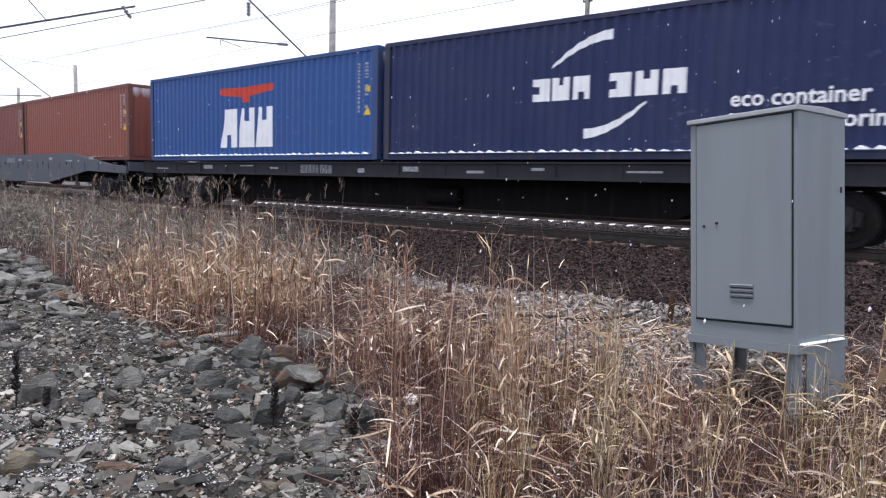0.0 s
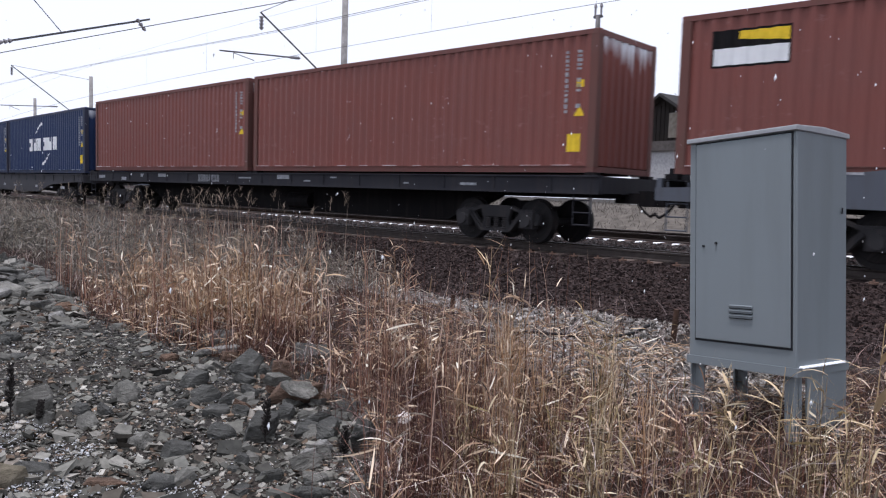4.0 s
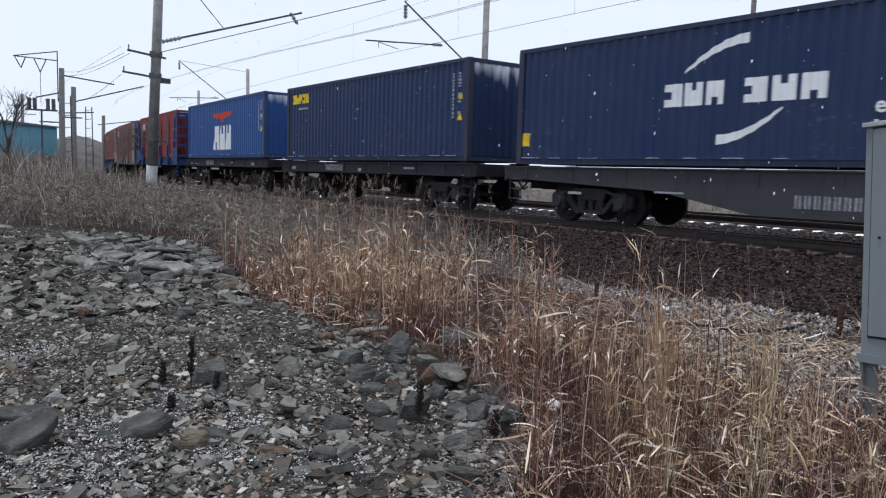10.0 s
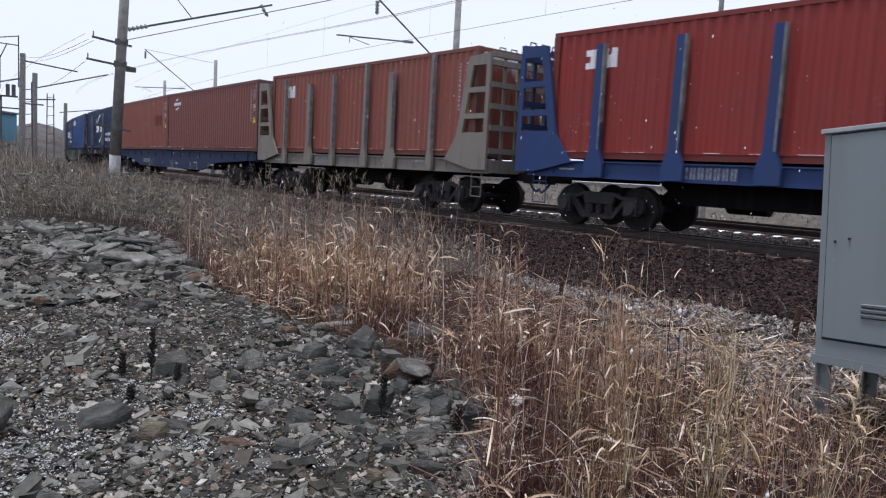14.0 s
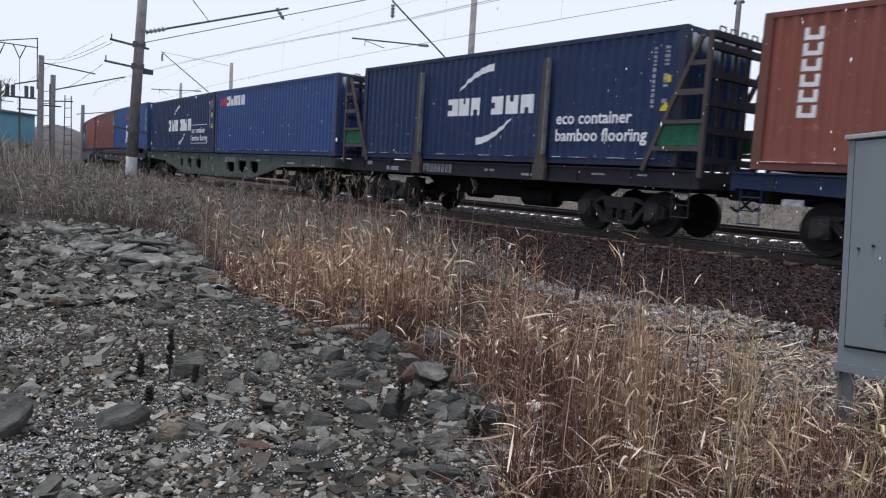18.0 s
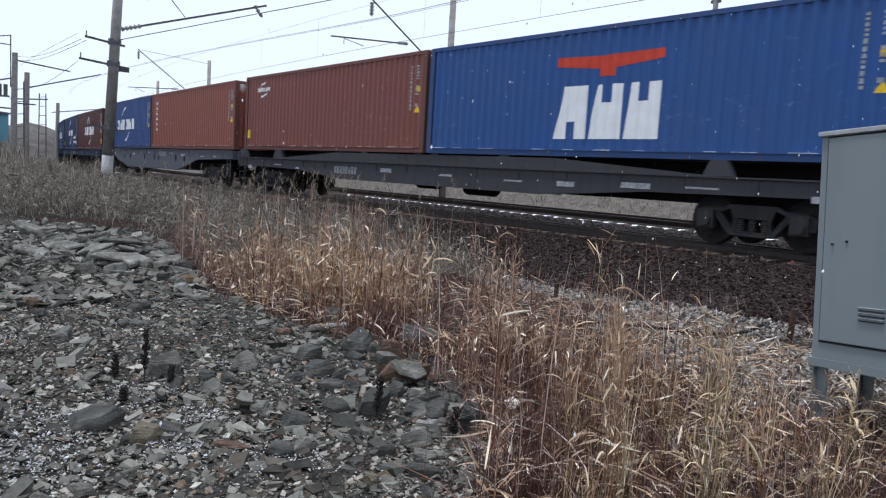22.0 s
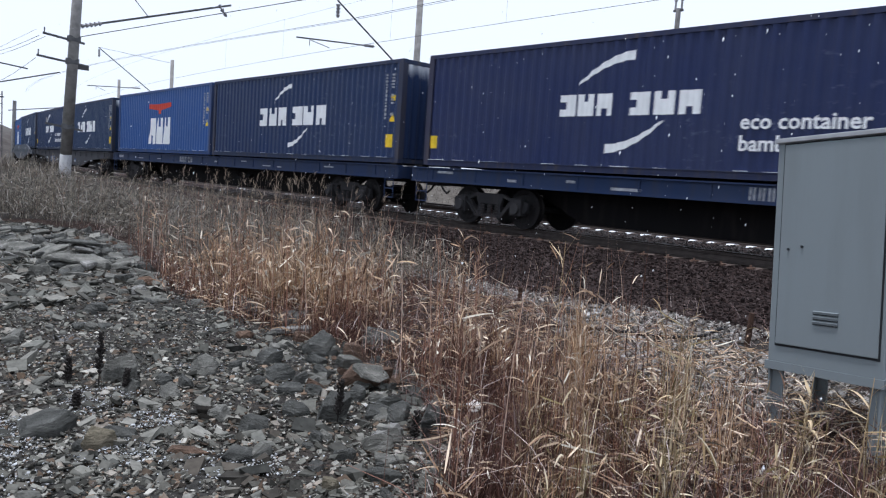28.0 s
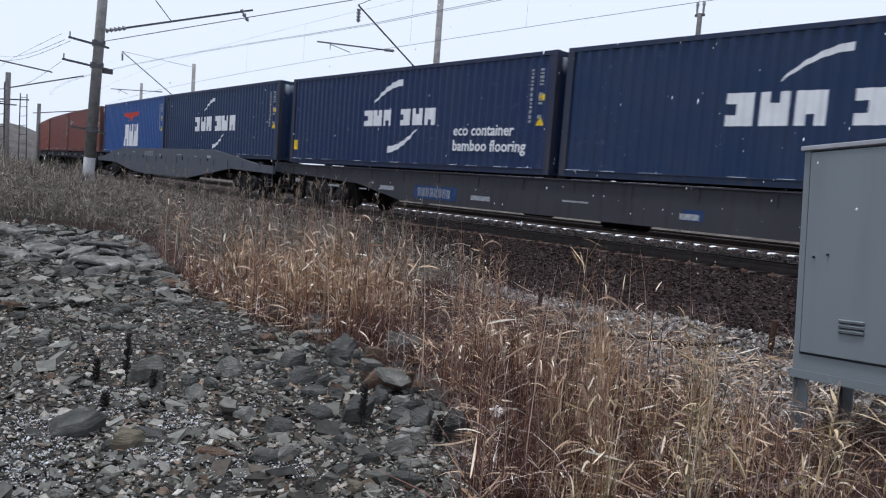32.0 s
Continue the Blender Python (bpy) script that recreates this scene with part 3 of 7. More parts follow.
def hole_plate(bm, outline, holes, y0, y1):
    """A side sill plate with real holes: a flat face cut out, then given thickness."""
    loops = [outline] + holes
    edges = []
    for loop in loops:
        vs = [bm.verts.new((x, y0, z)) for x, z in loop]
        edges += [bm.edges.new((vs[i], vs[(i + 1) % len(vs)])) for i in range(len(vs))]
    bmesh.ops.triangle_fill(bm, use_beauty=True, use_dissolve=False, edges=edges)
    ext = bmesh.ops.extrude_face_region(bm, geom=list(bm.faces))
    bmesh.ops.translate(bm, verts=[v for v in ext["geom"] if isinstance(v, bmesh.types.BMVert)], vec=(0, y1 - y0, 0))
    bmesh.ops.recalc_face_normals(bm, faces=bm.faces)


def oval(x, z, rx, rz, n=12, square=0.0):
    e = 1 - 0.6 * square
    pts = []
    for i in range(n):
        a = i * math.tau / n
        c, s = math.cos(a), math.sin(a)
        pts.append((x + rx * math.copysign(abs(c) ** e, c), z + rz * math.copysign(abs(s) ** e, s)))
    return pts


def sill_outline(kind, h, F):
    if kind == "flat":
        return [(-h, F - 0.08), (h, F - 0.08), (h, F - 0.42), (-h, F - 0.42)]
    if kind == "belly":
        return [(-h, F - 0.08), (h, F - 0.08), (h, F - 0.36), (h - 4.7, F - 0.55), (h - 6.9, F - 0.94), (-h + 6.9, F - 0.94), (-h + 4.7, F - 0.55), (-h, F - 0.36)]
    if kind == "raised":
        return [(-h, F - 0.26), (-h + 1.2, F - 0.23), (-h + 5.4, F + 0.29), (h - 5.9, F + 0.31), (h - 1.4, F - 0.19), (h, F - 0.24),
                (h, F - 0.52), (h - 4.0, F - 0.44), (h - 9.0, F - 1.0), (-h + 9.5, F - 1.02), (-h + 7.5, F - 0.93), (-h + 4.0, F - 0.55), (-h, F - 0.5)]
    if kind == "slim":
        return [(-h, F - 0.32), (-h + 3.4, F - 0.32), (-h + 7.6, F - 0.05), (h - 7.6, F - 0.05), (h - 3.4, F - 0.32), (h, F - 0.32), (h, F - 0.62), (h - 5, F - 0.7), (h - 8, F - 0.92), (-h + 8, F - 0.92), (-h + 5, F - 0.7), (-h, F - 0.62)]
    return [(-h, F - 0.08), (h, F - 0.08), (h, F - 0.4), (h - 4.6, F - 0.5), (h - 7.6, F - 1.06), (-h + 7.3, F - 1.14), (-h + 4.0, F - 0.54), (-h, F - 0.4)]


def wagon(name, kind, length, F, bogie_x, mat, label, holes=(), number=None, patches=()):
    """F: the floor's height over the rail."""
    w = thing(name, label, "freight wagon", "wagons of the freight train")
    h = length / 2
    out = sill_outline(kind, h, F)
    for sy in (-1, 1):
        bm = bm_new()
        if holes:
            hole_plate(bm, out, [list(q) for q in holes], -0.05, 0.05)
        else:
            prism(bm, out, -0.05, 0.05)
        sill = part("side_sill", bm, mat, w, at=pose(0, sy * 1.26 if kind == "raised" else sy * 1.17, 0))
        bm = bm_new()
        z = F - 0.06 if kind not in ("slim",) else F - 0.32
        if kind != "raised":
            box(bm, -h, h, -0.1, 0.1, z - 0.03, z + 0.0)
            zb = F - 0.41 if kind == "flat" else None
            if zb:
                box(bm, -h, h, -0.09, 0.09, zb - 0.03, zb)
        for k in range(int(length / 1.55)):
            x = -h + 0.8 + k * 1.55
            box(bm, x - 0.02, x + 0.02, -0.075, 0.075, F - 0.38 if kind != "slim" else F - 0.6, F - 0.1 if kind != "slim" else F - 0.38)
        part("flange", bm, mat, sill)
    bm = bm_new()
    z1 = F - 0.12 if kind != "slim" else F - 0.36
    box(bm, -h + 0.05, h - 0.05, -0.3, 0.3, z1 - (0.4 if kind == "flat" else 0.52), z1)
    # Deep bellies added so no light shows through beneath the floor.
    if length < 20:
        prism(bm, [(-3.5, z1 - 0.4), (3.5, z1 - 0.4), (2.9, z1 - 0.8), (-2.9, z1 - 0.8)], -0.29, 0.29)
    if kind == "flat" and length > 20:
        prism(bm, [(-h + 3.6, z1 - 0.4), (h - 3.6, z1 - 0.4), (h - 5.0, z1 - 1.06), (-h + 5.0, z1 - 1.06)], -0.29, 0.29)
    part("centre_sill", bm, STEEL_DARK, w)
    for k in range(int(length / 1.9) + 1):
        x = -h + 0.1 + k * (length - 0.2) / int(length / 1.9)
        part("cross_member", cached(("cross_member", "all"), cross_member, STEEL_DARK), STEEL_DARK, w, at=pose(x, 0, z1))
    if kind == "slim":
        # Beam added to close the sky gap under the containers.
        bm = bm_new()
        box(bm, -h + 0.3, h - 0.3, -0.35, 0.35, F - 0.6, F - 0.015)
        part("centre_beam", bm, STEEL_DARK, w)
    if kind == "slim":
        for x in (-h + 0.35, -h + 3.4, -3.2, -0.4, 0.4, 3.2, h - 3.4, h - 0.35):
            for sy in (-1.1, 1.1):
                bm = bm_new()
                prism(bm, [(x - 0.32, F - 0.31), (x + 0.32, F - 0.31), (x + 0.16, F), (x - 0.16, F)], -0.1, 0.1)
                part("container_seat", bm, mat, w, at=pose(0, sy, 0))
    else:
        ends = (-h + 0.25, -0.2, 0.2, h - 0.25) if length > 20 else (-h + 0.6, h - 0.6)
        for x in ends:
            for sy in (-1.1, 1.1):
                bm = bm_new()
                box(bm, x - 0.12, x + 0.12, sy - 0.11, sy + 0.11, F - 0.1, F - 0.002)
                part("twist_lock", bm, STEEL_DARK, w)
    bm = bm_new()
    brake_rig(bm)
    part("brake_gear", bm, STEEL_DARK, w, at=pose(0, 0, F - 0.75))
    for sx in (-1, 1):
        bm = bm_new()
        box(bm, -0.05, 0.05, -1.2, 1.2, F - 0.42, F - 0.08)
        part("buffer_beam", bm, mat, w, at=pose(sx * (h - 0.02), 0, 0))
        part("coupler", cached(("coupler", "all"), coupler, STEEL_DARK), STEEL_DARK, w, at=pose(sx * (h + 0.15), 0, 1.04, 0, 0, 0 if sx > 0 else 180))
        part("brake_hose", cached(("brake_hose", "all"), brake_hose, STEEL_DARK), STEEL_DARK, w, at=pose(sx * (h + 0.02), 0, 0.95, 0, 0, 0 if sx > 0 else 180))
        bm = bm_new()
        for y in (-0.2, 0.2):
            rod(bm, (y, 0, 0.45), (y, 0, F - 0.15), 0.014, seg=6)
        for z in (0.47, 0.72, 0.97):
            rod(bm, (-0.2, 0, z), (0.2, 0, z), 0.014, seg=6)
        part("step_ladder", bm, mat, w, at=pose(sx * (h - 0.4), -1.22, 0))
        bogie(w, sx * bogie_x)
    y = -1.22 - (0.09 if kind == "raised" else 0.0)
    zc = {"flat": F - 0.25, "belly": F - 0.64, "raised": F + 0.03, "slim": F - 0.62, "holes": F - 0.3}[kind]
    if number is not None:
        bm = bm_new()
        for k in range(8):
            x = number + k * 0.175
            box(bm, x, x + 0.035, y - 0.009, y - 0.004, zc - 0.12, zc + 0.12)
            box(bm, x + 0.075, x + 0.11, y - 0.009, y - 0.004, zc - 0.12, zc + 0.12)
        tagged(part("number_mark", bm, OFFWHITE, w), kind="stuff")
    rng = random.Random(round(F * 1000) + len(label))
    x = -h + 1.0
    while x < h - 1.5:
        wd = rng.uniform(0.15, 0.8)
        hh = rng.choice((0.04, 0.06, 0.12))
        if number is None or not number - 1.2 < x < number + 2:
            zz = zc + rng.uniform(-0.08, 0.08)
            bm = bm_new()
            box(bm, x, x + wd, y - 0.006, y - 0.001, zz - hh / 2, zz + hh / 2)
            part("stencil_mark", bm, OFFWHITE, w)
        x += wd + rng.uniform(0.5, 2.8)
    for px, pw, ph, col in patches:
        bm = bm_new()
        box(bm, px, px + pw, y - 0.005, y - 0.0005, zc - ph / 2, zc + ph / 2)
        part("paint_patch", bm, col, w)
    return w


def timber_walls(w, F, mat, stakes, plated):
    """End walls and side stakes of a timber wagon. stakes: (x, top over the floor, half width at its foot)."""
    for sx in (-1, 1):
        x0 = sx * 6.72 - (0.3 if sx < 0 else 0.0)
        X = lambda d: x0 - sx * d
        for sy in (-1, 1):
            bm = bm_new()
            if plated:
                rim = [(X(1.72), F - 0.1), (X(1.25), F + 0.54), (X(0.85), F + 2.6), (X(0), F + 2.66), (X(0), F - 0.35), (X(0.6), F - 0.35)]
                gaps_ = [[(X(1.12 - 0.19 * z0), F + z0), (X(0.14), F + z0), (X(0.14), F + z1), (X(1.12 - 0.19 * z1), F + z1)] for z0, z1 in ((0.62, 0.98), (1.12, 1.66), (1.8, 2.36))]
                hole_plate(bm, rim, gaps_, -0.035, 0.035)
            else:
                beam(bm, (X(1.4), 0, F - 0.1), (X(0.2), 0, F + 2.6), 0.07, 0.09)
                beam(bm, (X(0), 0, F - 0.2), (X(0), 0, F + 2.68), 0.09, 0.09)
            part("end_frame", bm, mat if plated else STAKE_BROWN, w, at=pose(0, sy * 1.31, 0))
            if not plated:
                for z, t in ((0.37, 0.05), (0.91, 0.04), (1.5, 0.06), (2.07, 0.05)):
                    bm = bm_new()
                    xa = X(1.32 - 0.44 * z)
                    box(bm, min(xa, x0), max(xa, x0), sy * 1.31 - 0.05, sy * 1.31 + 0.03, F + z - t, F + z + t)
                    part("end_rung", bm, STAKE_BROWN, w)
                bm = bm_new()
                xa = X(1.05)
                box(bm, min(xa, x0), max(xa, x0), sy * 1.29 - 0.025, sy * 1.29 + 0.005, F + 0.43, F + 0.87)
                part("green_board", bm, TARP_GREEN, w, "green painted board")
        for z in (0.15, 0.75, 1.3, 1.85, 2.4, 2.62):
            bm = bm_new()
            box(bm, x0 - 0.06, x0 + 0.06, -1.27, 1.27, F + z - 0.07, F + z + 0.07)
            part("cross_bar", bm, mat, w)
        for y in (-0.75, -0.25, 0.25, 0.75):
            bm = bm_new()
            box(bm, x0 - 0.1, x0 - 0.061, y - 0.05, y + 0.05, F - 0.1, F + 2.68)
            part("end_post", bm, mat, w)
        for y in (-0.95, -0.55, -0.15, 0.25, 0.65, 1.0):
            bm = bm_new()
            p = [(x0, y - 0.1, F + 2.66), (x0, y - 0.1, F + 2.8), (x0, y + 0.1, F + 2.8), (x0, y + 0.1, F + 2.66)]
            for a, b in zip(p, p[1:]):
                rod(bm, a, b, 0.016, seg=6)
            part("top_loop", bm, MAST, w)
    for x, top, foot in stakes:
        for sy in (-1, 1):
            bm = bm_new()
            n = foot * 0.42
            prism(bm, [(x - foot, F - 0.42), (x + foot, F - 0.42), (x + foot, F - 0.12), (x + n * 1.25, F + 0.2), (x + n, F + top), (x - n, F + top), (x - n * 1.25, F + 0.2), (x - foot, F - 0.12)], -0.05, 0.05)
            stake = part("stake", bm, mat if plated else STAKE_BROWN, w, at=pose(0, sy * 1.33, 0))
            bm = bm_new()
            box(bm, x + n * 0.9, x + n * 0.9 + 0.03, -0.075, 0.05, F + 0.2, F + top)
            part("worn_edge", bm, STAKE_EDGE, stake, "pale worn edge of the stake")


STAKE_BROWN = painted("grimy brown stake steel", (0.075, 0.062, 0.055), (0.03, 0.024, 0.02), 0.5, 0.7)
STAKE_EDGE = plain("bare pale steel edge", (0.2, 0.2, 0.2), 0.7, 0.0, 0.4, 5)
GREY_W = painted("grey-blue wagon paint", (0.085, 0.095, 0.115), (0.06, 0.045, 0.035), 0.55, 0.6)
GREYBROWN_W = painted("grimy grey wagon paint", (0.045, 0.045, 0.052), (0.03, 0.022, 0.02), 0.6, 0.65)
BLACK_W = painted("sooty wagon paint", (0.02, 0.02, 0.026), (0.045, 0.038, 0.036), 0.5, 0.65)
BLUE_W = painted("dark blue wagon paint", (0.013, 0.027, 0.075), (0.04, 0.035, 0.03), 0.5, 0.55)
STAKE_W = painted("blue timber wagon paint", (0.026, 0.052, 0.15), (0.05, 0.04, 0.04), 0.5, 0.55)
BEIGE_W = painted("grey-beige timber wagon paint", (0.21, 0.19, 0.165), (0.06, 0.045, 0.035), 0.5, 0.6)
GREEN_W = painted("grey-green wagon paint", (0.065, 0.085, 0.075), (0.05, 0.04, 0.035), 0.6, 0.6)
TARP_GREEN = plain("green board paint", (0.02, 0.1, 0.06), 0.7)
PATCH_BLUE = plain("blue touch-up paint", (0.022, 0.05, 0.13), 0.6)
MOVERS = []


def ride(ob, u, z):
    """u: where its middle stands along the train, 0 at the clip's start."""
    MOVERS.append((ob, u, z))


def build_train():
    L = CL + 0.0
    flat = "dark flat wagon with a straight side sill"
    rows = [
        # wagon kind, paint, floor over rail, label, containers from its leading end: trailing edge u, colour, marks
        ("flat", BLACK_W, 1.49, "sooty long flat wagon with snow along its sill", [(-13.51, "violet", ("small", "eco", "codes", "drift")), (-25.95, "blue", ("eagle", "codes", "drift"))]),
        ("raised", GREY_W, 1.52, "grey-blue deep-sided wagon with raised fish-belly sides", [(-39.98, "rust", ("codes",)), (-52.5, "brown", ("beacon", "codes"))]),
        ("flat", BLACK_W, 1.54, flat, [(-66.42, "brown", ("codes", "plate_lead")), (-78.95, "brown", ("codes",))]),
        ("belly", GREYBROWN_W, 1.41, "grimy grey wagon with fish-belly side sills", [(-92.45, "navy", ("large", "codes", "plate_lead")), (-105.0, "navy", ("large", "lessor_yellow", "codes"))]),
        ("belly", GREYBROWN_W, 1.36, "grimy grey wagon with fish-belly side sills", [(-118.28, "navy", ("large", "frame", "eco_box", "codes")), (-130.85, "navy", ("small", "eco", "codes", "plate"))]),
        ("short", BLACK_W, 1.43, "short sooty flat wagon", [(-145.12, "navy", ("lessor_yellow", "codes"))]),
        ("short", BLACK_W, 1.54, "short sooty flat wagon", [(-159.85, "blue", ("eagle", "codes"))]),
        ("timber", STAKE_W, 1.54, "blue timber wagon with end walls and stakes", [(-174.8, "red", ("pair",))]),
        ("timber", BEIGE_W, 1.52, "grey-beige timber wagon with end walls and stakes", [(-189.65, "rust", ("pair", "codes"))]),
        ("belly", BLUE_W, 1.5, "dark blue wagon with fish-belly side sills", [(-203.2, "brown", ("tiny", "codes")), (-215.4, "rust", ("column", "patch", "codes"))]),
        ("timber", BLACK_W, 1.5, "sooty timber wagon with end walls and stakes", [(-229.2, "navy", ("small", "eco", "codes"))]),
        ("holes", GREEN_W, 1.5, "grey-green deep-sided wagon with oval holes in its sills", [(-243.2, "lake", ("lessor",)), (-255.6, "navy", ("large", "frame", "eco_box", "codes"))]),
        ("slim", GREYBROWN_W, 1.63, "grey skeleton wagon whose containers stand on seats", [(-269.05, "blue", ("eagle", "codes")), (-281.4, "brown", ("tiny", "codes", "plate"))]),
        ("round", GREY_W, 1.6, "grey fish-belly wagon with round holes in its sills", [(-294.7, "rust", ("column", "codes")), (-307.15, "lake", ("large", "codes"))]),
        ("flat", BLUE_W, 1.42, "dark blue flat wagon with a straight side sill", [(-320.5, "maroon", ("large", "codes", "plate_lead")), (-333.0, "violet", ("small", "eco", "codes", "plate"))]),
        ("flat", BLUE_W, 1.44, "dark blue flat wagon with a straight side sill", [(-346.3, "navy", ("large", "codes", "plate_lead")), (-358.75, "blue", ("eagle", "codes"))]),
        ("belly", GREYBROWN_W, 1.4, "grimy grey wagon with fish-belly side sills", [(-372.2, "teal", ("large", "codes", "plate_lead")), (-384.7, "navy", ("small", "eco", "codes", "plate"))]),
        ("raised", GREY_W, 1.45, "grey-blue deep-sided wagon with raised fish-belly sides", [(-397.9, "teal", ("large", "codes")), (-410.4, "blue", ("eagle", "codes"))]),
        ("flat", BLACK_W, 1.45, flat, [(-423.8, "brown", ("codes",)), (-436.3, "brown", ("codes",))]),
        ("flat", BLACK_W, 1.45, flat, [(-449.7, "rust", ("codes",)), (-462.2, "brown", ("codes",))]),
    ]
    kinds = {}
    word = {"small": "and a white liner emblem", "large": "with a large white liner emblem", "eagle": "with white block emblem and red wing", "tiny": "with a small white emblem",
            "column": "with a white upright column mark", "lessor": "with white and red lessor marks", "beacon": "with a small black-and-yellow sign", "pair": "with two white marks", "lessor_yellow": "with yellow lessor mark"}
    for kind, paint, F, label, loads in rows:
        lead_edge, trail_edge = loads[0][0] + L, loads[-1][0]
        mid = (lead_edge + trail_edge) / 2
        if kind in ("short", "timber"):
            length, bx = 13.35 if kind == "timber" else 13.1, 4.6
            w = wagon("flat_wagon" if kind == "short" else "timber_wagon", "flat", length, F, bx, paint, label, number=-2.6)
            if kind == "timber":
                if paint is BLACK_W:
                    timber_walls(w, F, paint, ((-2.8, 2.5, 0.2), (2.3, 2.5, 0.2)), False)
                elif paint is BEIGE_W:
                    timber_walls(w, F, paint, ((-4.7, 2.66, 0.14), (-2.85, 2.4, 0.26), (-1.17, 2.62, 0.14), (0.85, 2.8, 0.16), (2.3, 2.45, 0.28), (4.32, 2.8, 0.14)), True)
                else:
                    timber_walls(w, F, paint, tuple((x, 2.5, 0.25) for x in (-4.6, -2.6, -0.6, 1.5, 3.9)), True)
        else:
            length, bx = lead_edge - trail_edge + 0.5, 9.85
            h = length / 2
            holes, shape = (), kind
            if kind == "holes":
                shape = "holes"
                holes = [oval(x, F - 0.58, rx, rz, 16, 0.85) for x, rx, rz in ((-5.35, 0.24, 0.2), (-4.0, 0.34, 0.23), (-2.5, 0.42, 0.26), (2.2, 0.53, 0.28), (3.7, 0.5, 0.28), (5.1, 0.46, 0.25))]
            if kind == "round":
                shape = "holes"
                holes = [oval(x, F - 0.5, 0.16, 0.2, 12) for x in (-6.0, -4.6, -1.4, 0.6, 1.5, 4.6, 6.0)]
            if kind == "raised":
                holes = [oval(x, F - 0.13, 0.09, 0.1, 10) for x in (-6.6, -3.2, -0.15, 2.9, 6.1)]
            patches = ((-5.05, 1.75, 0.36, PATCH_BLUE), (3.4, 0.45, 0.22, PATCH_BLUE)) if paint is GREYBROWN_W and F == 1.4 else ()
            w = wagon("container_wagon", shape, length, F, bx, paint, label, holes, {"belly": -4.9, "slim": -4.9, "raised": -2.9, "flat": -3.3}.get(kind, 1.5), patches)
        ride(w, mid, RAIL)
        for edge, colour, marks in loads:
            key = (colour, marks)
            lab = COLOUR_WORDS[colour] + " corrugated steel container " + next((word[m] for m in marks if m in word), "with stencilled codes")
            if "eco" in marks or "eco_box" in marks:
                lab = lab.replace("corrugated ", "") + " and lettering"
            if key not in kinds:
                kinds[key] = container(colour, marks, lab)
                c = kinds[key]
            else:
                c = copy_thing(kinds[key], Matrix())
            ride(c, edge + L / 2, RAIL + F)


def motions():
    times = [0.8 * k for k in range(41)]
    for ob, fall, drift in SNOWFALL:
        walk(ob, [(t, pose(drift[0] * t, drift[1] * t, -fall * t)) for t in (0, 8, 16, 24, 32)])
    for ob, u, z in MOVERS:
        walk(ob, [(t, arc_pose(u + travelled(t), -CW / 2, z)) for t in times])
        sets = [o for o in ob.children_recursive if o.name.startswith("wheelset")]
        if not sets:
            continue
        # the wheels roll while their wagon runs through the view
        seen = [k for k in range(961) if -75 < u + travelled(k / 30) < 22]
        if not seen:
            seen = [0]
        a, b = max(1, seen[0]), min(959, seen[-1])
        for o in sets:
            p = o.location.copy()
            spin = lambda k: pose(p.x, p.y, p.z, 0, math.degrees(travelled(k / 30) / 0.475) % 360, 0)
            ks = sorted({0, 960, *range(a, b + 1)})
            hold = {0: a, 960: b}
            walk(o, [(k / 30, spin(hold.get(k, k))) for k in ks])


build_train()

# ---- ground ----
def edge_y(x):
    """Where the bare shale ends and the dry grass begins."""
    pts = ((-40, -26), (-24, -7), (-18.8, 3.3), (-17.2, 5.0), (-16.0, 5.6), (-14, 5.4), (-10.9, 4.65), (-8.4, 4.0), (-6.7, 3.9), (-5.5, 4.05), (-4.5, 3.95), (-3.5, 3.6), (-2.9, 3.15), (-2.45, 2.7), (-1.5, 1.3), (0, -1.0), (4, -6))
    if x <= pts[0][0]:
        return pts[0][1]
    for (a, b), (c, d) in zip(pts, pts[1:]):
        if x <= c:
            return b + (d - b) * (x - a) / (c - a)
    return pts[-1][1]


def off_of(x, y):
    return RC - math.hypot(x, y - DC - RC)


def ground_z(x, y):
    o = -off_of(x, y)
    d = math.hypot(x, y)
    z = 0.05 * noise.noise((x * 0.35, y * 0.35, 0)) + 0.02 * noise.noise((x * 1.7, y * 1.7, 3))
    if 8 < o < 30:
        z *= 0.3
    z += 0.25 * min(1, max(0, (-x - 12) / 14)) * min(1, max(0, (6 - y) / 3 + 0.6)) if y < 8 else 0
    if d > 60:
        z = z * 60 / d
    return z


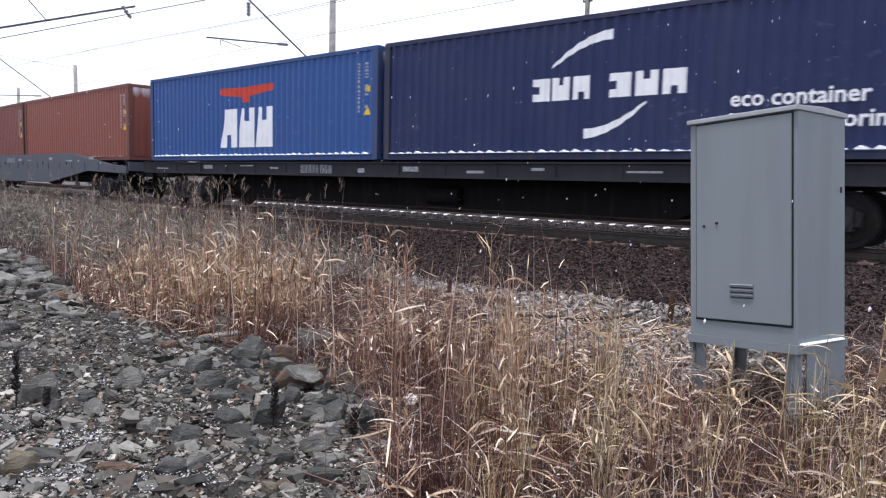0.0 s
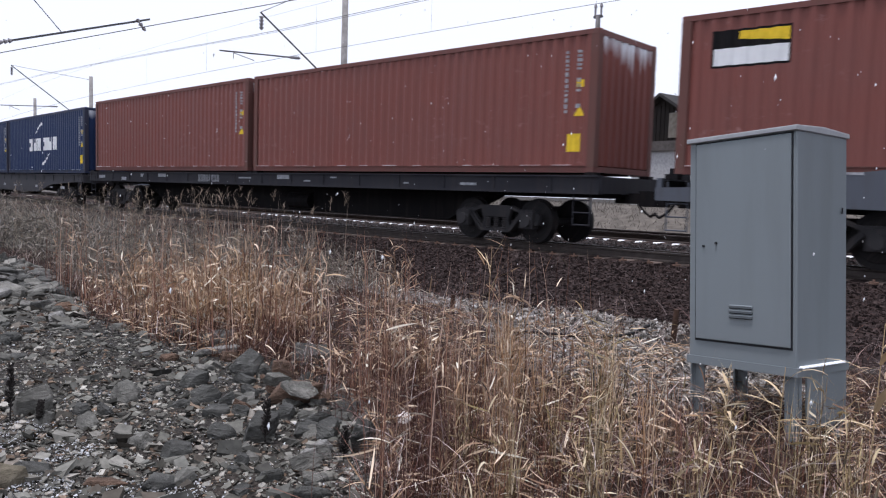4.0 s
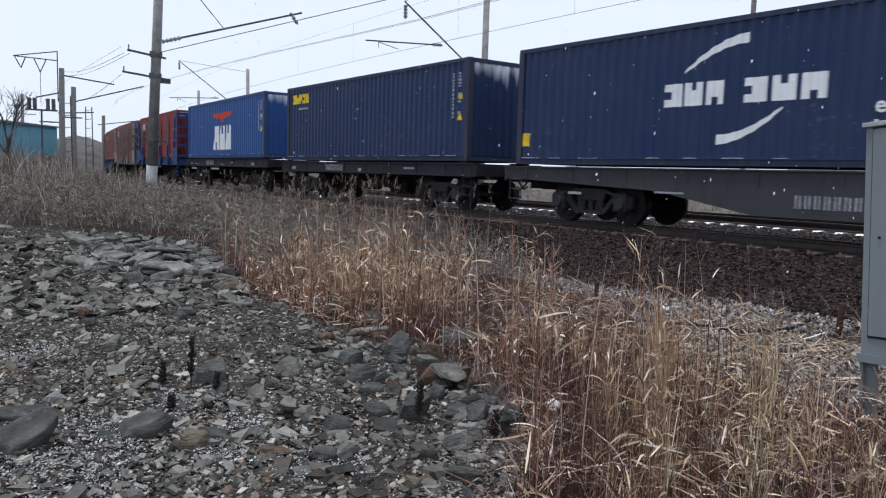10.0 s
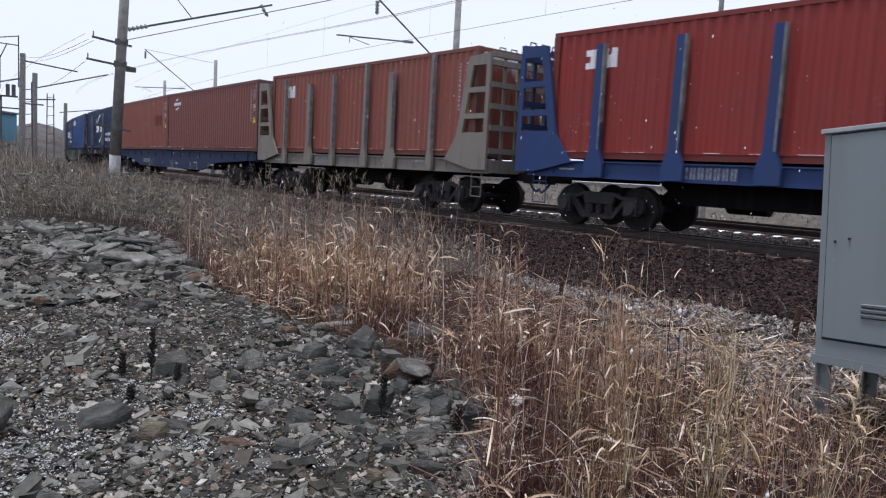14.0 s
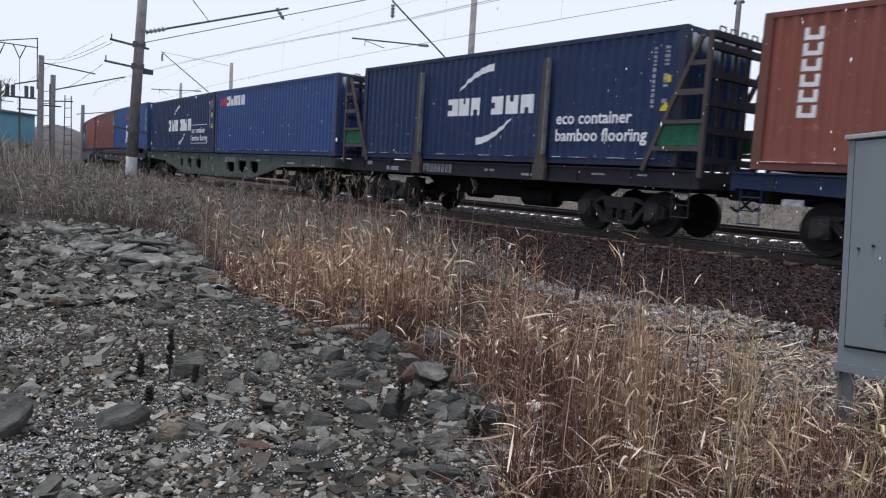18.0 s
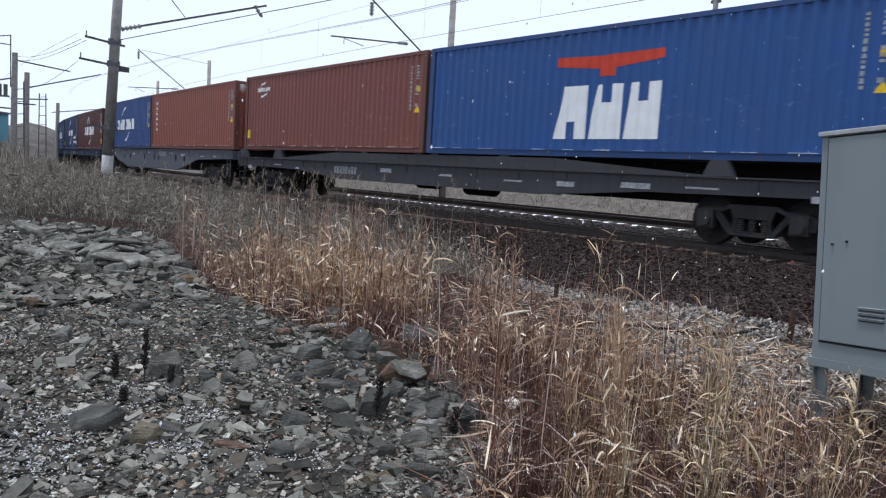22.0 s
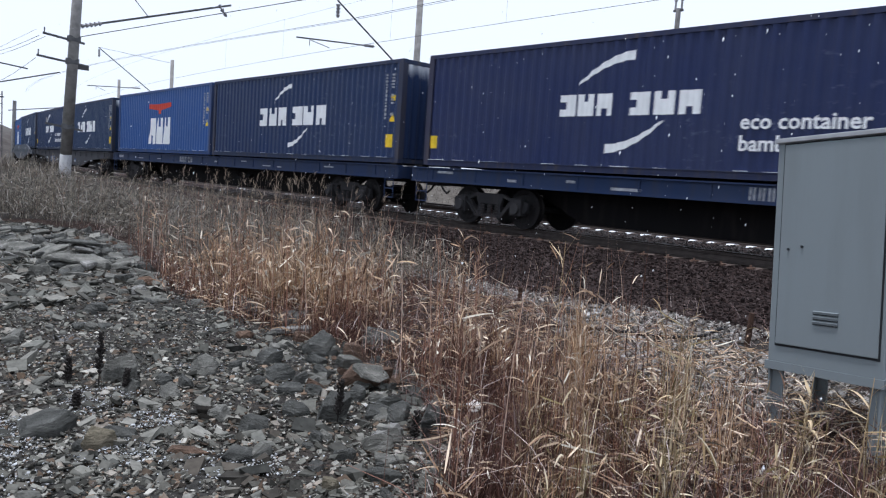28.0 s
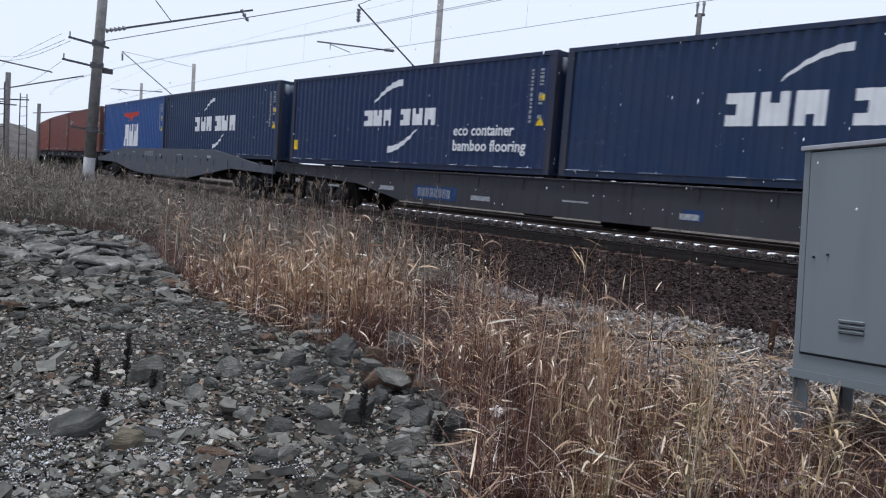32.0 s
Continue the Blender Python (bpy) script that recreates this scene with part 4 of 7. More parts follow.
def build_ground():
    m, nt, b = material("shale dirt")
    big = ramp(nt, noise_tex(nt, 0.7, 5), 0.35, 0.7)
    fine = ramp(nt, noise_tex(nt, 28, 6), 0.3, 0.72)
    # Soil tones pushed near black to paint shaded crevices between the chips.
    c1 = mixer(nt, fine, (0.006, 0.0058, 0.0053), (0.055, 0.053, 0.049))
    c2 = mixer(nt, fine, (0.008, 0.0066, 0.0058), (0.06, 0.049, 0.041))
    frost = ramp(nt, noise_tex(nt, 1.6, 7, rough=0.7), 0.6, 0.72)
    mm = nt.nodes.new("ShaderNodeMath")
    mm.operation = "MULTIPLY"
    nt.links.new(frost, mm.inputs[0])
    nt.links.new(ramp(nt, noise_tex(nt, 45, 4), 0.45, 0.6), mm.inputs[1])
    nt.links.new(mixer(nt, mm.outputs[0], mixer(nt, big, c1, c2), (0.5, 0.51, 0.53)), b.inputs["Base Color"])
    b.inputs["Roughness"].default_value = 0.95
    bump(nt, b, noise_tex(nt, 30, 8), 0.9, 0.03)
    xs = [-1500, -700, -350, -200, -120, -80, -60] + [-50 + 0.5 * i for i in range(121)] + [16, 25, 40, 70, 120, 300, 700, 1500]
    ys = [-1500, -600, -200, -80, -40, -20, -12, -8] + [-6 + 0.4 * i for i in range(80)] + [27, 31, 36, 44, 60, 90, 150, 300, 700, 1500]
    verts = [(x, y, ground_z(x, y)) for y in ys for x in xs]
    n = len(xs)
    faces = [(j * n + i, j * n + i + 1, (j + 1) * n + i + 1, (j + 1) * n + i) for j in range(len(ys) - 1) for i in range(n - 1)]
    tagged(new("ground", raw_mesh("ground", verts, faces, m, True)), "grey shale dirt with thin frost", "ground", kind="structure")


build_ground()


def strip(profile, s0, s1, step):
    """A long form along the line: profile of (off, z)."""
    ss = [s0 + step * i for i in range(int((s1 - s0) / step) + 1)]
    verts = [arc(s, o, z) for s in ss for o, z in profile]
    n = len(profile)
    faces = [(i * n + k, (i + 1) * n + k, (i + 1) * n + k + 1, i * n + k + 1) for i in range(len(ss) - 1) for k in range(n - 1)]
    return verts, faces


BALLAST_TOP = RAIL - 0.2
RAIL_FAR = RAIL + 0.15
m, nt, b = material("brown stained ballast")
vor = nt.nodes.new("ShaderNodeTexVoronoi")
vor.inputs["Scale"].default_value = 17
tcb = nt.nodes.new("ShaderNodeTexCoord")
nt.links.new(tcb.outputs["Object"], vor.inputs["Vector"])
sepc = nt.nodes.new("ShaderNodeSeparateColor")
nt.links.new(vor.outputs["Color"], sepc.inputs[0])
nt.links.new(mixer(nt, sepc.outputs[0], (0.012, 0.008, 0.0075), (0.05, 0.033, 0.03)), b.inputs["Base Color"])
b.inputs["Roughness"].default_value = 0.95
bump(nt, b, vor.outputs["Distance"], 1.0, 0.05)
BALLAST = m
BED = [(5.6, -0.03), (4.3, 0.07), (1.3, BALLAST_TOP - 0.05), (0.4, BALLAST_TOP), (-2.9, BALLAST_TOP + 0.02), (-3.7, BALLAST_TOP + 0.14), (-7.4, BALLAST_TOP + 0.15), (-8.3, BALLAST_TOP + 0.05), (-11.5, 0.0)]


def bed_z(o):
    for (a, za), (c, zc) in zip(BED, BED[1:]):
        if c <= o <= a:
            return za + (zc - za) * (a - o) / (a - c)
    return 0.0


v, f_ = strip(BED, -470, 400, 2.0)
tagged(new("ballast_bed", raw_mesh("ballast_bed", v, f_, BALLAST, True)), "brown-stained crushed stone ballast bed", "ballast", kind="structure")


def rail_profile(o, z):
    return [(o + 0.075, z - 0.18), (o + 0.075, z - 0.165), (o + 0.012, z - 0.14), (o + 0.012, z - 0.05), (o + 0.036, z - 0.035), (o + 0.036, z - 0.004), (o + 0.03, z),
            (o - 0.03, z), (o - 0.036, z - 0.004), (o - 0.036, z - 0.035), (o - 0.012, z - 0.05), (o - 0.012, z - 0.14), (o - 0.075, z - 0.165), (o - 0.075, z - 0.18)]


AXIS_NEAR, AXIS_FAR = -CW / 2, -CW / 2 - 4.1
for axis, z in ((AXIS_NEAR, RAIL), (AXIS_FAR, RAIL_FAR)):
    for g in (-0.76, 0.76):
        cant = 0.07 if g < 0 and z == RAIL else 0.0
        v, f_ = strip(rail_profile(axis + g, z - cant), -470, 400, 2.0)
        tagged(new("rail", raw_mesh("rail", v, f_, RAILTOP)), "worn brown steel rail fixed to concrete sleepers", "rail", "rails of the line", "structure")


CLIPRUST = plain("rusty rail fastening", (0.15, 0.095, 0.072), 0.9, 0.0, 0.4, 20)


def build_sleepers():
    dark = plain("stained concrete sleeper", (0.13, 0.1, 0.086), 0.95, 0, 0.35, 6, 0.004)
    bm = bm_new()
    prism(bm, [(-1.35, -0.08), (1.35, -0.08), (1.35, 0.04), (0.95, 0.05), (0.55, 0.02), (-0.55, 0.02), (-0.95, 0.05), (-1.35, 0.04)], -0.13, 0.13)
    me = mesh_of("sleeper", bm, dark)
    caps = []
    rng = random.Random(8)
    for k in range(5):
        bm = bm_new()
        y0, y1 = -0.095 + rng.uniform(0, 0.025), 0.095 - rng.uniform(0, 0.025)
        back = -1.0 + rng.uniform(-0.08, 0.03)
        rows = [[bm.verts.new((x + rng.uniform(-0.012, 0.012), y, z)) for y in (y0, 0.4 * y0, 0.4 * y1, y1)] for x, z in ((-1.46, -0.06), (-1.39, 0.025), (-1.27, 0.07), (back, 0.064))]
        for a, c in zip(rows, rows[1:]):
            for q in range(3):
                bm.faces.new((a[q + 1], a[q], c[q], c[q + 1]))
        caps.append(mesh_of("snow_cap", bm, SNOW, True))
    clip = bm_new()
    box(clip, -0.07, 0.05, -0.06, 0.06, 0, 0.035)
    rod(clip, (-0.03, 0, 0.03), (-0.03, 0, 0.075), 0.022, seg=6)
    clip = mesh_of("rail_clip", clip, CLIPRUST)
    for axis, z, step, snow in ((AXIS_NEAR, RAIL, 0.55, False), (AXIS_FAR, RAIL_FAR - 0.02, 0.485, True)):
        t = thing("sleeper_row", "concrete sleepers with snow on their ends" if snow else "dark stained concrete sleepers in ballast", "sleepers", "sleepers of the line", "structure")
        k, s = 0, -58.11 if snow else -58.0
        while s < 12:
            o = part("sleeper", me, dark, t, at=arc_pose(s + rng.uniform(-0.02, 0.02), axis, z - 0.225) @ pose(0, 0, 0, 0, 0, 90))
            if snow and (s > -25 or (s > -36 and rng.random() < 0.45)):
                part("snow_cap", caps[k % 5], SNOW, o, "thin snow")
            elif not snow and s > -26:
                part("rail_clip", clip, CLIPRUST, o, at=pose(-1.3, 0, 0.03))
            s += step
            k += 1


build_sleepers()

# ---- stones ----
def flakes(name, places, sizes, flat, mat, label, category, seed):
    """Many small broken stones, each an uneven eight-cornered piece, joined."""
    g = np.random.default_rng(seed)
    n = len(places)
    cube = np.array([(-1, -1, -1), (1, -1, -1), (1, 1, -1), (-1, 1, -1), (-1, -1, 1), (1, -1, 1), (1, 1, 1), (-1, 1, 1)], float)
    v = cube[None] * (1 + g.uniform(-0.45, 0.25, (n, 8, 3)))
    v[:, :, 0] *= g.uniform(0.7, 1.5, (n, 1))
    v[:, :, 2] *= flat * g.uniform(0.5, 1.4, (n, 1))
    v *= np.asarray(sizes)[:, None, None] * 0.5
    a, t, r = g.uniform(0, 6.283, n), g.normal(0, 0.36, n), g.normal(0, 0.36, n)
    x, y, z = v[..., 0].copy(), v[..., 1].copy(), v[..., 2].copy()
    z, x = z + x * np.sin(t)[:, None], x * np.cos(t)[:, None]
    z, y = z + y * np.sin(r)[:, None], y * np.cos(r)[:, None]
    ca, sa = np.cos(a)[:, None], np.sin(a)[:, None]
    v = np.stack((x * ca - y * sa, x * sa + y * ca, z), -1) + np.asarray(places)[:, None, :]
    quad = np.array([(0, 3, 2, 1), (4, 5, 6, 7), (0, 1, 5, 4), (1, 2, 6, 5), (2, 3, 7, 6), (3, 0, 4, 7)])
    f = (quad[None] + 8 * np.arange(n)[:, None, None]).reshape(-1, 4)
    me = raw_mesh(name, v.reshape(-1, 3).tolist(), f.tolist(), mat)
    return tagged(new(name, me), label, category, kind="stuff")


SHALE = islands("broken shale", [(0.0156, 0.0151, 0.0128), (0.183, 0.178, 0.154), (0.0467, 0.0416, 0.0342), (0.295, 0.287, 0.251), (0.0312, 0.0272, 0.0213), (0.107, 0.104, 0.0895), (0.0218, 0.0204, 0.0171), (0.239, 0.167, 0.116), (0.366, 0.348, 0.308), (0.0854, 0.083, 0.0702), (0.107, 0.0726, 0.0507), (0.5, 0.478, 0.424), (0.0748, 0.0726, 0.0624), (0.211, 0.205, 0.177)], 0.9, 0.55, 40)
FLATSTONE = islands("flat shale stone", [(0.0383, 0.0384, 0.0344), (0.185, 0.183, 0.162), (0.0876, 0.0859, 0.0751), (0.277, 0.267, 0.235), (0.023, 0.0223, 0.0198), (0.114, 0.0978, 0.0799), (0.219, 0.214, 0.187), (0.07, 0.068, 0.0591), (0.173, 0.17, 0.151)], 0.88, 0.6, 26)
STONE = islands("brown ballast stone", [(0.008, 0.0054, 0.005), (0.024, 0.0155, 0.0142), (0.042, 0.028, 0.025), (0.014, 0.0095, 0.009), (0.085, 0.064, 0.06), (0.03, 0.019, 0.016)], 0.95, 0.6, 40)
PALE = islands("pale frosted gravel", [(0.12, 0.104, 0.09), (0.22, 0.2, 0.18), (0.3, 0.28, 0.255), (0.16, 0.138, 0.12), (0.4, 0.385, 0.365), (0.07, 0.058, 0.05)], 0.95)


def scatter(n, seed, x0, x1, y0, y1, keep, sink=0.0, near_bias=0.0):
    rng = random.Random(seed)
    out = []
    while len(out) < n:
        x, y = rng.uniform(x0, x1), rng.uniform(y0, y1)
        d = math.hypot(x, y)
        if near_bias and rng.random() > (near_bias / max(d, near_bias)) ** 1.3:
            continue
        if keep(x, y, rng):
            out.append((x, y, ground_z(x, y) + sink))
    return out


def on_shale(x, y, rng):
    return y < edge_y(x) + rng.gauss(0, 0.35)


def chips_here(x, y, rng):
    """Chips lie thicker in some places than in others."""
    if not on_shale(x, y, rng):
        return False
    k = noise.noise((x * 1.1, y * 1.1, 12)) + 0.6 * noise.noise((x * 3.3, y * 3.3, 15))
    return rng.random() < 0.8 + 0.5 * k


p = scatter(84000, 1, -20, 0.5, -1.5, 7.0, chips_here, 0.005, 3.2)
g = np.random.default_rng(5)
flakes("shale_chips", p, np.clip(g.lognormal(-4.2, 0.6, len(p)), 0.007, 0.085), 0.28, SHALE, "grey broken shale chips covering the ground", "gravel", 2)
p = scatter(14000, 12, -26, 9, -14, -1.5, on_shale, 0.006)
flakes("shale_chips_behind", p, np.clip(g.lognormal(-3.6, 0.5, len(p)), 0.015, 0.12), 0.3, SHALE, "grey broken shale chips farther over the ground", "gravel", 9)
p = scatter(1700, 14, -17, 0.5, -1.5, 6.0, lambda x, y, r: y < edge_y(x) + 0.1 and r.random() < 0.45 + noise.noise((x * 0.9, y * 0.9, 18)), 0.012, 4.0)
flakes("flat_stones", p, np.clip(g.lognormal(-3.0, 0.4, len(p)), 0.03, 0.13), 0.34, FLATSTONE, "flat broken pieces of shale lying on the chips", "gravel", 13)
p = scatter(900, 14, -17, -8.2, 1.4, 5.4, lambda x, y, r: y < edge_y(x) - 0.1 and r.random() < 0.55 + noise.noise((x * 0.7, y * 0.7, 23)), 0.01, 9.0)
flakes("shale_flakes", p, np.clip(g.lognormal(-2.3, 0.4, len(p)), 0.05, 0.2), 0.17, FLATSTONE, "thin grey flakes of shale lying over one another", "gravel", 16)
p = scatter(9000, 11, -14, 1.0, -2.0, 6.0, on_shale, -0.002, 3.5)
flakes("fine_gravel", p, np.clip(g.lognormal(-4.1, 0.4, len(p)), 0.006, 0.04), 0.5, SHALE, "fine grey gravel between the chips", "gravel", 3)


def ballast_places(n, seed, s0, s1, o0, o1, lift):
    rng = random.Random(seed)
    out = []
    for _ in range(n):
        o = rng.uniform(o0, o1)
        q = arc(rng.uniform(s0, s1), o)
        out.append((q.x, q.y, bed_z(o) + lift))
    return out


p = ballast_places(34000, 3, -22, 2, 0.2, 5.0, 0.005)
flakes("ballast_stones", p, np.clip(g.lognormal(-3.5, 0.35, len(p)), 0.016, 0.075), 0.75, STONE, "brown-stained ballast stones on the slope", "ballast", 4)
p = ballast_places(9000, 4, -34, 2, -3.86, -2.3, 0.005)
flakes("track_stones", p, np.clip(g.lognormal(-3.2, 0.25, len(p)), 0.025, 0.065), 0.75, islands("grey ballast stone", [(0.04, 0.036, 0.035), (0.085, 0.078, 0.076), (0.13, 0.12, 0.118), (0.025, 0.022, 0.022)], 0.95), "grey ballast stones between the tracks", "ballast", 5)


def pale_zone(x, y, rng):
    o = -off_of(x, y)
    d = RC - math.hypot(x, y - DC - RC)
    toe = DC - 5.2 + 0.5 * (x / 20) ** 2
    if -11 < x < -3.4 and abs(y - toe) < 0.55 + 0.3 * noise.noise((x, y, 5)):
        return True
    wave = 0.4 * noise.noise((x * 1.3, y * 1.3, 1))
    return math.hypot((x + 2.9) / 1.1, y - 6.7) < 1.1 + wave or math.hypot((x + 4.2) / 1.4, y - 7.2) < 0.8 + wave or math.hypot(x + 2.5, y - 5.8) < 0.45 + wave


p = scatter(9500, 6, -11, -1.0, 5.2, 9.3, pale_zone, 0.03)
flakes("pale_gravel", p, np.clip(g.lognormal(-3.95, 0.45, len(p)), 0.01, 0.06), 0.6, PALE, "pale frosted gravel at the foot of the ballast", "gravel", 6)


def frost_zone(x, y, rng):
    if y > edge_y(x) - 0.15:
        return False
    d = min(math.hypot(x - a, y - b) / r for a, b, r in FROST)
    return d + 0.55 * noise.noise((x * 3.1, y * 3.1, 4)) + rng.gauss(0, 0.16) < 0.8 or rng.random() < 0.05


FROST = ((-4.87, 1.8, 0.34), (-4.6, 1.1, 0.42), (-4.05, 0.8, 0.45), (-3.4, 2.0, 0.28), (-3.95, 1.55, 0.28), (-4.3, 1.9, 0.2), (-12.6, 3.6, 0.9), (-14.5, 4.4, 0.9), (-6.9, 1.2, 0.3))


p = scatter(9000, 7, -16, -1, -1.5, 5.5, frost_zone, 0.014, 5.0)
flakes("frost_crumbs", p, np.clip(g.lognormal(-5.0, 0.4, len(p)), 0.004, 0.014), 0.35, islands("frost crumbs", [(0.3, 0.305, 0.31), (0.44, 0.45, 0.46), (0.22, 0.22, 0.225), (0.52, 0.53, 0.55)], 0.9), "crumbs of frost and snow among the shale", "snow", 7)

ROCKMAT = []
for nm, a, c in (("dark shale rock", (0.028, 0.0282, 0.0262), (0.13, 0.13, 0.12)), ("grey shale rock", (0.07, 0.069, 0.062), (0.23, 0.224, 0.2)), ("pale stone", (0.15, 0.147, 0.138), (0.33, 0.32, 0.3)), ("rusty brown stone", (0.06, 0.04, 0.03), (0.19, 0.125, 0.09)), ("tan stone", (0.1, 0.088, 0.06), (0.23, 0.2, 0.15))):
    m, nt, b = material(nm)
    f1 = ramp(nt, noise_tex(nt, 5, 7), 0.3, 0.7)
    f2 = ramp(nt, noise_tex(nt, 16, 6, stretch=(1, 1, 4)), 0.55, 0.75)
    nt.links.new(mixer(nt, f2, mixer(nt, f1, a, c), tuple(min(1, v * 1.35) for v in c)), b.inputs["Base Color"])
    b.inputs["Roughness"].default_value = 0.85
    bump(nt, b, noise_tex(nt, 22, 10, rough=0.7, stretch=(1, 1, 3)), 1.0, 0.035)
    ROCKMAT.append(m)
ROCK_LABEL = ("dark grey broken shale rock lying on gravel", "grey layered shale slab lying on gravel", "pale stone on the shale gravel", "rusty brown stone on the shale gravel", "tan block of stone on the shale gravel")


def slab(x, y, w, d, h, tone, seed, turn=0.0, tip=0.0, roll=0.0, up=0.0):
    """A split block of shale: an uneven outline carried upwards, broken faces, chipped edges. turn is counted from the way up the slope."""
    rng = random.Random(seed)
    bm = bm_new()
    n = rng.choice((4, 5, 5, 6, 7))
    ring = []
    for i in range(n):
        a = (i + rng.uniform(-0.36, 0.36)) * math.tau / n
        k = 0.5 / max(abs(math.cos(a)), abs(math.sin(a))) ** 0.8 * rng.uniform(0.74, 1.14)
        ring.append((k * math.cos(a) * w, k * math.sin(a) * d))
    gx, gy = rng.uniform(-0.7, 0.7), rng.uniform(-0.7, 0.7)
    for z, lo, hi in ((-0.5, 0.85, 1.1), (0.05, 0.95, 1.08), (0.45, 0.55, 1.0)):
        for q in ring:
            k = rng.uniform(lo, hi)
            lift = (gx * q[0] / w + gy * q[1] / d) * (0.8 if z > 0 else 0.2)
            bm.verts.new((q[0] * k, q[1] * k, h * (z + lift + rng.uniform(-0.08, 0.08))))
    hull = bmesh.ops.convex_hull(bm, input=bm.verts)
    bmesh.ops.delete(bm, geom=[e for e in hull["geom_interior"] if isinstance(e, bmesh.types.BMVert)], context="VERTS")
    bmesh.ops.dissolve_limit(bm, angle_limit=0.16, verts=list(bm.verts), edges=list(bm.edges))
    bmesh.ops.bevel(bm, geom=list(bm.edges), offset=0.018 * min(w, d), segments=1, affect="EDGES")
    bmesh.ops.triangulate(bm, faces=list(bm.faces))
    o = Vector((seed * 2.3, seed * 1.1, 0))
    if w > 0.12:
        bmesh.ops.subdivide_edges(bm, edges=[e for e in bm.edges if e.calc_length() > 0.25 * w], cuts=2, use_grid_fill=True)
        for v in bm.verts:
            v.co += Vector((0.5, 0.5, 1)) * (0.05 * h * noise.noise(v.co * (3.5 / w) + o))
    yaw = math.degrees(math.atan2(y, x)) - 90 + turn
    return solid("rock", bm, ROCKMAT[tone], ROCK_LABEL[tone], "rock", "rocks on the shale ground", at=pose(x, y, ground_z(x, y) + h * 0.36 + up, 0, 0, yaw) @ pose(0, 0, 0, tip, roll, 0))


